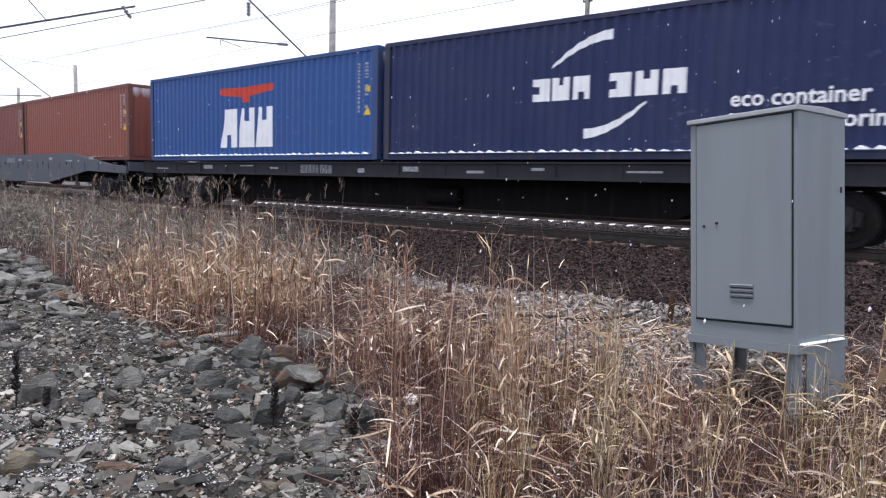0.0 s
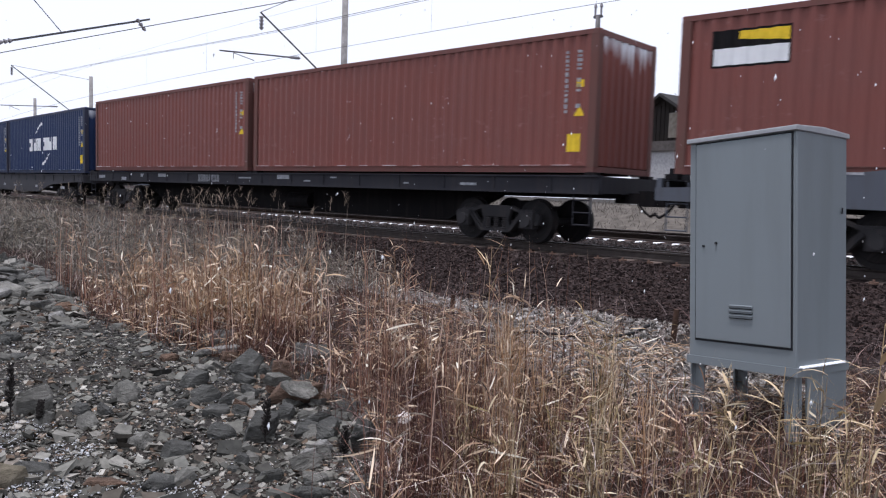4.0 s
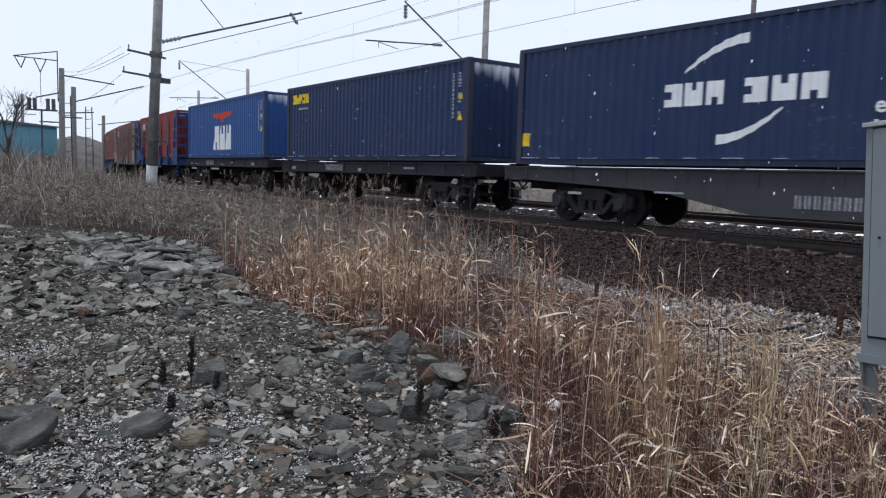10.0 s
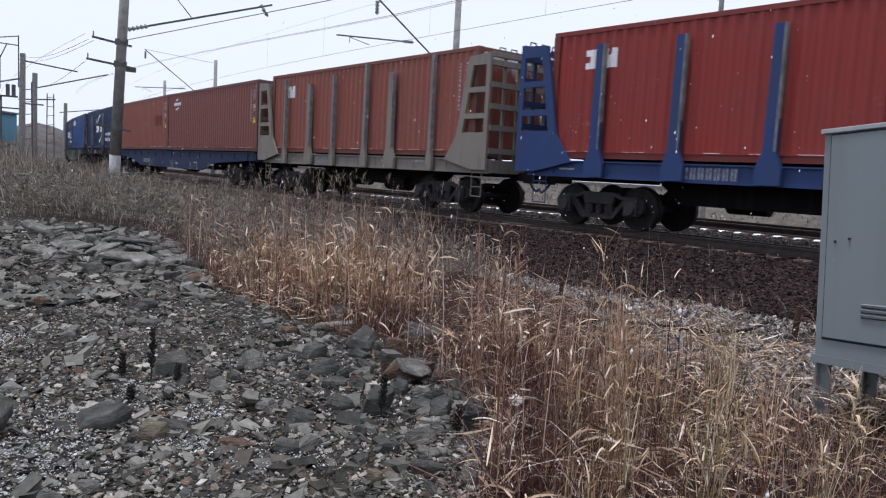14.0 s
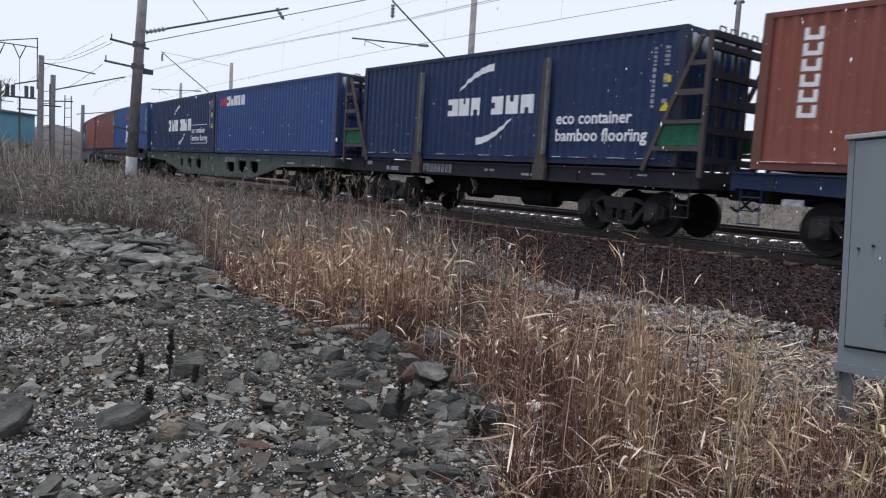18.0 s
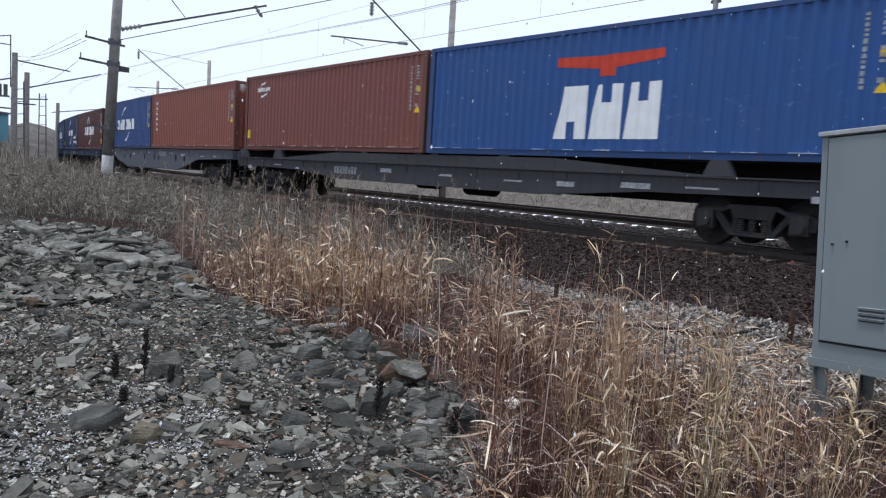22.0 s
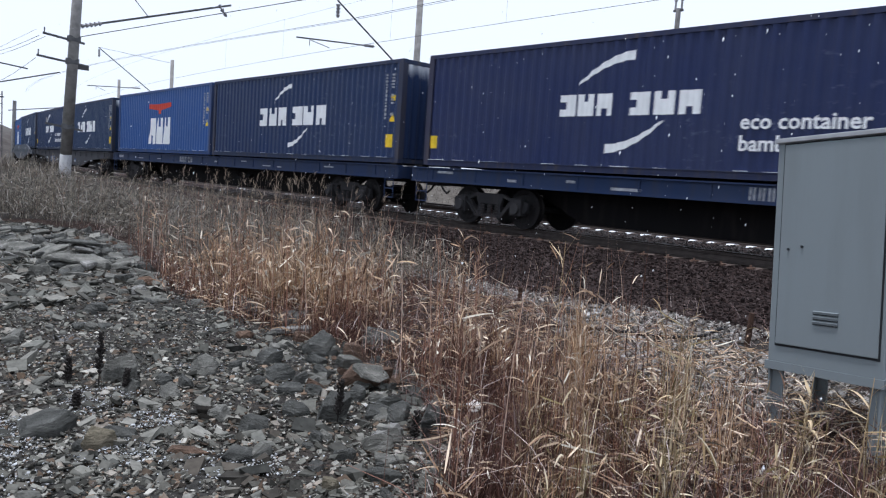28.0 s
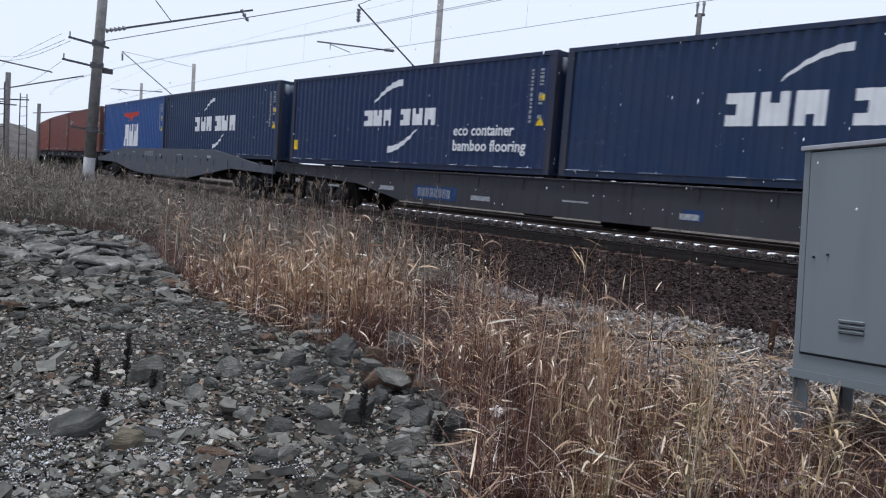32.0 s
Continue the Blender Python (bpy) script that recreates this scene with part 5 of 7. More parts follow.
SLABS = [
    # place, width, depth, height, tone, turn, tip, roll, lift
    (-4.6, 0.76, 0.4, 0.26, 0.1, 0, 5, 16, -16, 0.03), (-5.15, 0.84, 0.36, 0.2, 0.06, 0, 0, 6, 4, 0.0), (-5.38, 1.06, 0.2, 0.1, 0.06, 2, 20, 0, 8, 0.0), (-4.42, 1.36, 0.37, 0.24, 0.1, 0, -12, 12, -8, 0.02),
    (-4.04, 1.5, 0.17, 0.12, 0.11, 4, 10, 0, 0, 0.0), (-4.15, 1.66, 0.22, 0.12, 0.06, 0, -25, 0, 0, 0.0), (-5.3, 2.1, 0.27, 0.2, 0.2, 1, 8, 4, 0, 0.0), (-4.98, 2.06, 0.17, 0.12, 0.09, 1, 30, 0, 12, 0.0),
    (-5.02, 2.3, 0.14, 0.12, 0.08, 0, 0, 0, 0, 0.0), (-4.72, 2.2, 0.17, 0.12, 0.07, 1, 40, 0, 0, 0.0), (-4.9, 2.4, 0.13, 0.1, 0.08, 0, -30, 0, 10, 0.0), (-5.12, 2.66, 0.22, 0.18, 0.14, 1, 25, 8, 0, 0.0),
    (-5.2, 2.95, 0.12, 0.1, 0.06, 0, 0, 0, 0, 0.0), (-5.18, 3.24, 0.21, 0.14, 0.11, 0, 15, 5, 0, 0.0), (-4.74, 3.06, 0.23, 0.18, 0.12, 0, -20, 0, -14, 0.0), (-4.42, 2.95, 0.18, 0.13, 0.07, 0, 0, 0, 0, 0.0), (-5.2, 3.75, 0.31, 0.24, 0.17, 0, 12, 8, -8, 0.02),
    (-5.02, 4.3, 0.34, 0.26, 0.2, 0, 0, 12, 10, 0.02), (-4.86, 3.86, 0.22, 0.2, 0.17, 3, 30, 0, -14, 0.02), (-4.62, 3.62, 0.26, 0.16, 0.08, 1, 0, 15, 12, 0.07), (-4.3, 3.55, 0.38, 0.24, 0.16, 3, 5, 14, 10, 0.02), (-4.2, 3.5, 0.3, 0.2, 0.05, 1, 8, 14, 12, 0.11),
    (-4.62, 4.18, 0.22, 0.16, 0.17, 3, -20, 0, 8, 0.01), (-4.38, 3.14, 0.17, 0.1, 0.07, 3, 0, 0, 14, 0.0), (-4.55, 3.3, 0.12, 0.09, 0.06, 1, 0, 0, 0, 0.0), (-3.78, 2.86, 0.2, 0.16, 0.15, 0, 10, 20, 8, 0.02), (-3.98, 2.72, 0.2, 0.14, 0.08, 0, -20, 0, 10, 0.0),
    (-3.3, 2.9, 0.17, 0.13, 0.09, 2, 0, 0, 0, 0.0), (-3.2, 3.2, 0.2, 0.16, 0.17, 0, 30, 10, -12, 0.02), (-3.05, 3.38, 0.16, 0.13, 0.13, 3, 0, 0, 0, 0.02), (-3.55, 3.18, 0.2, 0.15, 0.11, 0, 15, 0, 10, 0.0), (-3.78, 3.3, 0.2, 0.16, 0.1, 0, 0, 0, 0, 0.0),
    (-3.5, 2.55, 0.16, 0.1, 0.06, 0, 30, 0, 0, 0.0), (-3.2, 2.52, 0.13, 0.1, 0.06, 0, 0, 0, 0, 0.0), (-3.0, 2.66, 0.16, 0.1, 0.04, 1, 0, 0, 0, 0.0), (-2.86, 2.5, 0.18, 0.13, 0.06, 0, 20, 0, 0, 0.0), (-2.9, 2.2, 0.12, 0.08, 0.07, 4, 0, 0, 0, 0.0),
    (-10.9, 3.7, 0.85, 0.3, 0.07, 1, 4, 4, 4, 0.12), (-11.0, 3.55, 0.5, 0.3, 0.09, 0, 20, 0, 8, 0.03), (-12.5, 4.3, 0.7, 0.36, 0.08, 0, 0, -8, 6, 0.16), (-15.2, 3.5, 0.62, 0.34, 0.1, 1, 0, 24, 14, 0.1), (-12.9, 3.5, 0.5, 0.4, 0.07, 1, 0, 20, -10, 0.05), (-10.3, 3.5, 0.36, 0.24, 0.05, 1, 20, 0, 0, 0.0),
    (-6.9, 4.15, 0.42, 0.3, 0.2, 0, 10, 6, 0, 0.0), (-6.35, 4.2, 0.4, 0.26, 0.16, 0, -10, 0, 0, 0.0), (-6.0, 4.0, 0.5, 0.16, 0.05, 2, -12, 6, -4, 0.04), (-7.4, 4.3, 0.3, 0.22, 0.17, 1, 0, 0, 0, 0.0), (-8.64, 3.61, 0.18, 0.12, 0.12, 2, 0, 0, 0, 0.0), (-7.85, 2.84, 0.24, 0.16, 0.09, 0, 0, 0, 0, 0.0), (-8.81, 2.0, 0.26, 0.16, 0.05, 2, 0, 0, 0, 0.0),
    (-5.75, 3.95, 0.22, 0.16, 0.09, 3, 0, 0, 0, 0.0), (-6.1, 3.55, 0.2, 0.14, 0.07, 3, 20, 0, 0, 0.0), (-3.7, 1.85, 0.2, 0.07, 0.04, 3, -10, 0, 0, 0.0)]
for i, (x, y, w, d, h, tone, turn, tip, roll, up) in enumerate(SLABS):
    slab(x, y, w, d, h, tone, i, turn, tip, roll, up)
# the heap of thin ledgy flakes at the grass
heap = random.Random(52)
for i in range(45):
    x = heap.choice((-11.2, -12.4, -12.6, -14.6)) + heap.gauss(0, 0.8)
    y = min(edge_y(x) - 0.15, 3.9 + heap.gauss(0, 0.5))
    w = heap.uniform(0.14, 0.42) * (1.0 if i % 5 else 1.4)
    slab(x, y, w, w * heap.uniform(0.4, 0.8), w * heap.uniform(0.12, 0.26), heap.choice((0, 1, 1, 1, 2)), 200 + i, heap.uniform(-50, 50), heap.gauss(4, 14), heap.gauss(0, 14), heap.random() ** 2 * 0.16)


def paper_scrap(x, y):
    """A crumpled bit of white wrapping lying against a stone."""
    rng = random.Random(3)
    bm = bm_new()
    bmesh.ops.create_icosphere(bm, subdivisions=2, radius=0.055)
    for v in bm.verts:
        v.co *= rng.uniform(0.6, 1.15)
        v.co.z *= 0.8
    solid("paper_scrap", bm, plain("crumpled white paper", (0.72, 0.68, 0.64), 0.9, 0, 0.15, 30), "crumpled white scrap of paper among the stones", "litter", at=pose(x, y, ground_z(x, y) + 0.15))


paper_scrap(-3.12, 3.46)
rng = random.Random(77)
for i in range(170):
    t = rng.random()
    if t < 0.4:
        x = rng.gauss(-4.2, 0.75)
        y = edge_y(x) - abs(rng.gauss(0, 0.5)) + 0.12
    elif t < 0.55:
        x = rng.uniform(-9, -2.2)
        y = edge_y(x) - abs(rng.gauss(0.2, 0.9))
    elif t < 0.82:
        x = rng.gauss(-12.5, 2.4)
        y = edge_y(x) - abs(rng.gauss(0.3, 1.0))
    else:
        x, y = rng.uniform(-9, -3), rng.uniform(0.2, 3.2)
    r = rng.uniform(0.035, 0.1) * (1.6 if x < -9 else 1)
    slab(x, y, 2 * r, r * rng.uniform(1.0, 1.8), r * rng.uniform(0.5, 1.1), rng.choice((0, 0, 0, 0, 1, 1, 1, 3)), 200 + i, rng.uniform(-180, 180), rng.uniform(-24, 24), rng.uniform(-24, 24))


for i in range(95):
    x = rng.gauss(-12.6, 1.9)
    y = edge_y(x) - abs(rng.gauss(0.1, 0.8)) + 0.1
    r = rng.uniform(0.05, 0.2)
    slab(x, y, 2 * r, r * rng.uniform(0.8, 1.7), r * rng.uniform(0.16, 0.45) + 0.015, rng.choice((0, 0, 1, 1, 0, 1)), 600 + i, rng.uniform(-180, 180), rng.uniform(-15, 15), rng.uniform(-15, 15))


# ---- dry grass ----
def blades(name, base, height, lean, width, mat, label, category, seed, droop=0.5, levels=4):
    """Thin bent ribbons that taper to a point. base: (n, 3) feet."""
    g = np.random.default_rng(seed)
    base = np.asarray(base, float)
    n = len(base)
    height, lean, width = (np.broadcast_to(np.asarray(q, float), (n,)) for q in (height, lean, width))
    az, tw = g.uniform(0, 6.283, n), g.uniform(0, 6.283, n)
    dirx, diry = np.cos(az), np.sin(az)
    sx, sy = np.cos(tw), np.sin(tw)
    rows = []
    for k in range(levels):
        u = k / levels
        out = lean * height * (u ** (1 + 2 * droop))
        up = height * (u - lean * 0.35 * u ** 3)
        c = base + np.stack((dirx * out, diry * out, up), -1)
        w = width * 0.5 * (1 - 0.75 * u)
        s = np.stack((sx * w, sy * w, np.zeros(n)), -1)
        rows += [c - s, c + s]
    out = lean * height
    rows.append(base + np.stack((dirx * out, diry * out, height * (1 - lean * 0.35)), -1))
    v = np.stack(rows, 1)
    m = 2 * levels + 1
    off = (m * np.arange(n))[:, None]
    faces = []
    for k in range(levels - 1):
        faces += (off + np.array([[2 * k, 2 * k + 1, 2 * k + 3, 2 * k + 2]])).tolist()
    faces += (off + np.array([[2 * levels - 2, 2 * levels - 1, 2 * levels]])).tolist()
    me = raw_mesh(name, v.reshape(-1, 3).tolist(), faces, mat)
    return tagged(new(name, me), label, category, kind="stuff")


LEAF = islands("dry leaf", [(0.46, 0.34, 0.2), (0.56, 0.45, 0.3), (0.36, 0.25, 0.13), (0.5, 0.4, 0.27), (0.3, 0.2, 0.1)], 0.75)
WEED = islands("reddish dead weed", [(0.0975, 0.0455, 0.0315), (0.165, 0.0735, 0.049), (0.06, 0.0301, 0.0238), (0.21, 0.105, 0.07), (0.0375, 0.021, 0.0182)], 0.9)
BRUSH = islands("grey-brown brush", [(0.156, 0.132, 0.108), (0.06, 0.0504, 0.042), (0.264, 0.228, 0.186), (0.03, 0.0252, 0.0216), (0.36, 0.318, 0.264), (0.108, 0.0936, 0.072), (0.6, 0.552, 0.48), (0.192, 0.162, 0.126), (0.042, 0.0336, 0.0288)], 0.9, leaf=0.3)
GREENISH = islands("straw-green grass", [(0.42, 0.305, 0.165), (0.12, 0.08, 0.042), (0.58, 0.455, 0.28), (0.22, 0.17, 0.08), (0.035, 0.023, 0.015), (0.78, 0.68, 0.5), (0.32, 0.245, 0.12), (0.07, 0.044, 0.027), (0.62, 0.48, 0.3)], 0.8, leaf=0.16)


def tall_here(x, y):
    """Share of tall reeds at a place: dense behind the shale's edge, thin over the pale gravel."""
    toe = DC - 4.9 + 0.5 * (x / 20) ** 2
    if y < edge_y(x) - 0.1 or y > toe + 0.5:
        return 0.0
    t = 1.0
    if x > -10.5 and y > (5.3 if x < -6 else 4.9):
        t = max(0.04, 1 - (y - 5.0) / 1.2) * (0.5 if x < -6 else 0.3)
    if math.hypot((x + 2.9) / 1.3, y - 6.7) < 1.2 or math.hypot((x + 4.3) / 1.4, y - 6.9) < 1.0:
        t = 0.05
    if math.hypot((x + 1.6) / 0.75, (y - 5.4) / 0.65) < 1:
        t *= 0.15
    return t * (0.5 + 0.9 * noise.noise((x * 0.9, y * 0.9, 7)))


def reeds(n, seed, x0, x1, y0, y1, bias):
    return scatter(n, seed, x0, x1, y0, y1, lambda x, y, r: r.random() < tall_here(x, y), -0.02, bias)


# Near-black and palest culm and strap tones stand for shade and highlights between blades.
CULM_GOLD = islands("golden dry culm", [(0.475, 0.291, 0.16), (0.11, 0.056, 0.033), (0.655, 0.459, 0.286), (0.035, 0.018, 0.013), (0.814, 0.638, 0.462), (0.316, 0.174, 0.0902), (0.565, 0.358, 0.198), (0.16, 0.085, 0.048)], 0.75, leaf=0.16)
CULM_RED = islands("red-brown dry culm", [(0.271, 0.134, 0.0935), (0.055, 0.026, 0.021), (0.452, 0.263, 0.182), (0.025, 0.013, 0.012), (0.678, 0.493, 0.38), (0.14, 0.068, 0.05), (0.362, 0.19, 0.127), (0.07, 0.035, 0.027)], 0.8, leaf=0.16)
TWIG = islands("grey-mauve dead twig", [(0.05, 0.03, 0.027), (0.16, 0.1, 0.09), (0.3, 0.22, 0.2), (0.016, 0.01, 0.009), (0.55, 0.46, 0.43), (0.085, 0.042, 0.034), (0.024, 0.014, 0.013), (0.22, 0.115, 0.085)], 0.9)
STRAP = islands("dry strap leaf", [(0.475, 0.325, 0.209), (0.117, 0.0648, 0.045), (0.633, 0.493, 0.352), (0.316, 0.19, 0.121), (0.036, 0.0207, 0.0162), (0.85, 0.8, 0.671), (0.429, 0.28, 0.165), (0.0765, 0.0423, 0.0306), (0.588, 0.426, 0.275), (0.18, 0.104, 0.0675), (0.791, 0.65, 0.495), (0.339, 0.213, 0.132)], 0.75, leaf=0.16)


def tussocks(centres, many, spread, seed, free=True):
    """Feet of culms that stand in clumps; each clump has a height of its own."""
    rng = random.Random(seed)
    feet, own = [], []
    for cx, cy, k in centres:
        for _ in range(int(many * rng.uniform(0.5, 1.4))):
            r = abs(rng.gauss(0, spread))
            a = rng.uniform(0, 6.283)
            x, y = cx + r * math.cos(a), cy + 0.8 * r * math.sin(a)
            if y < edge_y(x) + 0.02:
                continue
            feet.append((x, y, ground_z(x, y) - 0.02))
            low = 0.55 if free and x > -5.6 and y > 4.5 else 1.0
            own.append(k * low * (1.1 - 0.9 * r) * min(1.0, 0.5 + 0.75 * (y - edge_y(x))))
    return np.array(feet), np.array(own)


def clump_places(n, seed, x0, x1, y0, y1, keep, lo=0.5, hi=1.0):
    rng = random.Random(seed)
    return [(x, y, rng.uniform(lo, hi)) for x, y, _ in scatter(n, seed, x0, x1, y0, y1, keep, 0, 5.0)]


def flags(name, base, length, rise, bend, width, mat, label, seed, levels=5, az=None):
    """Strap leaves that leave the stem upwards, arch over and hang: each a bent ribbon whose face turns to the sky."""
    g = np.random.default_rng(seed)
    n = len(base)
    az = g.uniform(0, 6.283, n) if az is None else az
    twist = g.uniform(-1.5, 1.5, n)
    dx, dy = np.cos(az), np.sin(az)
    c, rows = np.asarray(base, float).copy(), []
    shape = np.interp(np.arange(levels) / levels, (0, 0.3, 0.6, 1), (0.55, 1.0, 0.8, 0.15))
    for k in range(levels):
        w = width * 0.5 * shape[k]
        s = np.stack((-dy * np.cos(twist) * w, dx * np.cos(twist) * w, np.sin(twist) * w), -1)
        rows += [c - s, c + s]
        a = rise - bend * ((k + 0.5) / levels) ** 1.4
        c = c + (length / levels)[:, None] * np.stack((dx * np.cos(a), dy * np.cos(a), np.sin(a)), -1)
        c[:, 2] = np.maximum(c[:, 2], 0.015)
    rows.append(c)
    v = np.stack(rows, 1)
    m = 2 * levels + 1
    off = (m * np.arange(n))[:, None]
    faces = []
    for k in range(levels - 1):
        faces += (off + np.array([[2 * k, 2 * k + 1, 2 * k + 3, 2 * k + 2]])).tolist()
    faces += (off + np.array([[2 * levels - 2, 2 * levels - 1, 2 * levels]])).tolist()
    return tagged(new(name, raw_mesh(name, v.reshape(-1, 3).tolist(), faces, mat)), label, "dry grass", kind="stuff")


def stand(name, feet, h, culm, leaf, seed, label, leaves=1.6, thick=1.0, sway=0.17, long_=1.0):
    """Culms of the given heights, and the strap leaves that hang from them."""
    g = np.random.default_rng(seed)
    n = len(feet)
    dist = np.clip(np.hypot(feet[:, 0], feet[:, 1]) / 6.0, 0.7, 1.25)
    lean = np.abs(g.normal(0.03, sway, n))
    blades(name, feet, h, lean, g.uniform(0.004, 0.0085, n) * thick * np.maximum(dist, 0.8), culm, label, "dry grass", seed)
    az = np.random.default_rng(seed).uniform(0, 6.283, n)
    pick = np.repeat(np.arange(n), g.poisson(leaves, n))
    m = len(pick)
    q = feet[pick].copy()
    u = g.uniform(0.15, 0.9, m)
    out = lean[pick] * h[pick] * u ** 2
    q += np.stack((np.cos(az[pick]) * out, np.sin(az[pick]) * out, h[pick] * (u - lean[pick] * 0.35 * u ** 3)), -1)
    flags(name + "_leaves", q, g.uniform(0.06, 0.2, m) * np.clip(h[pick], 0.4, 1.1) * long_, g.uniform(0.1, 1.5, m), np.where(g.random(m) < 0.15, g.uniform(1.2, 3.0, m), g.uniform(-0.3, 0.7, m)), g.uniform(0.005, 0.016, m) * dist[pick] * thick, leaf,
          "strap leaves hanging from dry grass", seed + 100)


def dense(x, y, r):
    return r.random() < tall_here(x, y)


def gaps(x, y, k):
    return noise.noise((x * 1.15, y * 1.15, k)) + 0.5 * noise.noise((x * 2.7, y * 2.7, k + 3))


# matted dead stuff on the soil between shale and ballast
m, nt, b = material("matted dead grass")
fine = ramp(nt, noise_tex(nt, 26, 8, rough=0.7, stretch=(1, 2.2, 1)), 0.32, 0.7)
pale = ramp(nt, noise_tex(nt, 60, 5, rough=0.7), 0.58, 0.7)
# Near-black tones paint the shade between stems into the mat.
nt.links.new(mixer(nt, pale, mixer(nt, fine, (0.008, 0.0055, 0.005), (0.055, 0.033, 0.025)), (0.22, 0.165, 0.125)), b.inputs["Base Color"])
b.inputs["Roughness"].default_value = 0.95
bump(nt, b, noise_tex(nt, 40, 8, rough=0.7), 1.0, 0.05)
MAT_GRASS = m


def turf():
    step, verts, faces, index = 0.2, [], [], {}
    for i in range(-90, 60):
        for j in range(-30, 50):
            x, y = (i + 0.5) * step, (j + 0.5) * step
            if not edge_y(x) + 0.12 * noise.noise((x * 3, y * 3, 9)) < y < DC - 5.7 + 0.5 * (x / 20) ** 2 + 0.3 * noise.noise((x, y, 5)) or pale_zone(x, y, None):
                continue
            quad = []
            for a, c in ((i, j), (i + 1, j), (i + 1, j + 1), (i, j + 1)):
                if (a, c) not in index:
                    index[a, c] = len(verts)
                    q = (a * step + 0.06 * noise.noise((a * 1.7, c * 1.3, 2)), c * step + 0.06 * noise.noise((a * 1.1, c * 1.9, 4)))
                    verts.append((*q, ground_z(*q) + 0.01 + 0.03 * max(0, noise.noise((q[0] * 2.2, q[1] * 2.2, 8)))))
                quad.append(index[a, c])
            faces.append(quad)
    tagged(new("turf", raw_mesh("turf", verts, faces, MAT_GRASS, True)), "matted dead grass and litter, darkened for shade between stems", "turf", kind="structure")


turf()
# dark reddish twigs and litter low down
p = scatter(22000, 24, -16, 3, -1.0, 9.6, lambda x, y, r: edge_y(x) - 0.25 < y < DC - 4.7 + 0.5 * (x / 20) ** 2 and r.random() < (0.35 if pale_zone(x, y, r) else 1), 0.0, 4.5)
pz = np.asarray(p)
pz[:, 2] += np.where(g.random(len(pz)) < 0.6, g.uniform(0.0, 0.22, len(pz)), 0)
blades("dead_twigs", pz, g.uniform(0.08, 0.36, len(p)), g.uniform(0.1, 2.2, len(p)), g.uniform(0.003, 0.008, len(p)), TWIG, "grey-mauve dead twigs and weeds", "dry grass", 33, 0.15, 3)
p = scatter(10500, 25, -12, 1, 1.0, 8.5, lambda x, y, r: edge_y(x) - 0.1 < y < 7.6 and not pale_zone(x, y, r) and r.random() < 0.4 + 1.2 * gaps(x, y, 21), -0.02, 5.0)
pz = np.asarray(p)
blades("rusty_weeds", pz, g.uniform(0.15, 0.62, len(p)) * g.uniform(0.5, 1, len(p)) * np.where((pz[:, 1] > 5.0) & (pz[:, 0] > -7), 0.5, 1.0), g.uniform(0.03, 0.5, len(p)), g.uniform(0.003, 0.0075, len(p)), WEED, "rusty red-brown dead weeds", "dry grass", 34, 0.3, 3)
rng = random.Random(46)
p = []
for cx, cy, r in ((-2.42, 2.95, 0.16), (-2.75, 3.3, 0.2), (-3.3, 3.85, 0.28), (-3.9, 4.25, 0.25), (-2.2, 2.55, 0.2), (-5.6, 4.35, 0.3), (-6.6, 4.5, 0.4)):
    for _ in range(int(520 * r / 0.2)):
        x, y = rng.gauss(cx, r * 0.6), rng.gauss(cy, r * 0.6)
        p.append((x, y, ground_z(x, y) - 0.02))
blades("dark_weeds", p, g.uniform(0.15, 0.5, len(p)), g.uniform(0.03, 0.7, len(p)), g.uniform(0.003, 0.007, len(p)), islands("dark red-brown weed", [(0.05, 0.024, 0.02), (0.095, 0.044, 0.034), (0.02, 0.011, 0.01), (0.16, 0.085, 0.065), (0.035, 0.018, 0.016)], 0.9), "dark red-brown dead weeds by the stones", "dry grass", 47, 0.3, 3)
# bent and broken pale leaves lying about
p = scatter(12000, 26, -9.5, 1.5, 1.0, 7.6, lambda x, y, r: y > edge_y(x) - 0.15 and r.random() < 0.5 + gaps(x, y, 2), 0.03, 3.5)
pz = np.asarray(p)
pz[:, 2] += g.uniform(0.0, 0.3, len(pz)) * g.random(len(pz))
n = len(pz)
flags("fallen_leaves", pz, g.uniform(0.06, 0.28, n), g.uniform(-0.3, 0.6, n), g.uniform(-0.4, 1.4, n), g.uniform(0.005, 0.014, n), STRAP, "pale broken leaves lying in the grass", 35)
# the tall stand by the shale's edge
c = clump_places(80, 21, -9.6, -5.6, 4.0, 8.6, lambda x, y, r: dense(x, y, r) and gaps(x, y, 40) > -0.05, 0.4, 1.08)
f, k = tussocks(c, 19, 0.1, 21)
stand("golden_tussocks", f, k * np.random.default_rng(1).uniform(0.35, 1.22, len(k)), CULM_GOLD, STRAP, 31, "golden dry grass tussocks beside the shale", 2.8, 1.35, 0.26, 1.25)
c = clump_places(120, 22, -10.8, -3.2, 2.4, 9.4, lambda x, y, r: dense(x, y, r) and gaps(x, y, 60) > 0.0, 0.35, 0.95)
f, k = tussocks(c, 14, 0.16, 22)
stand("red_brown_grass", f, k * np.random.default_rng(2).uniform(0.55, 1.15, len(k)), CULM_RED, STRAP, 41, "red-brown dry grass between the tussocks", 1.7, 1.25, 0.28, 1.15)
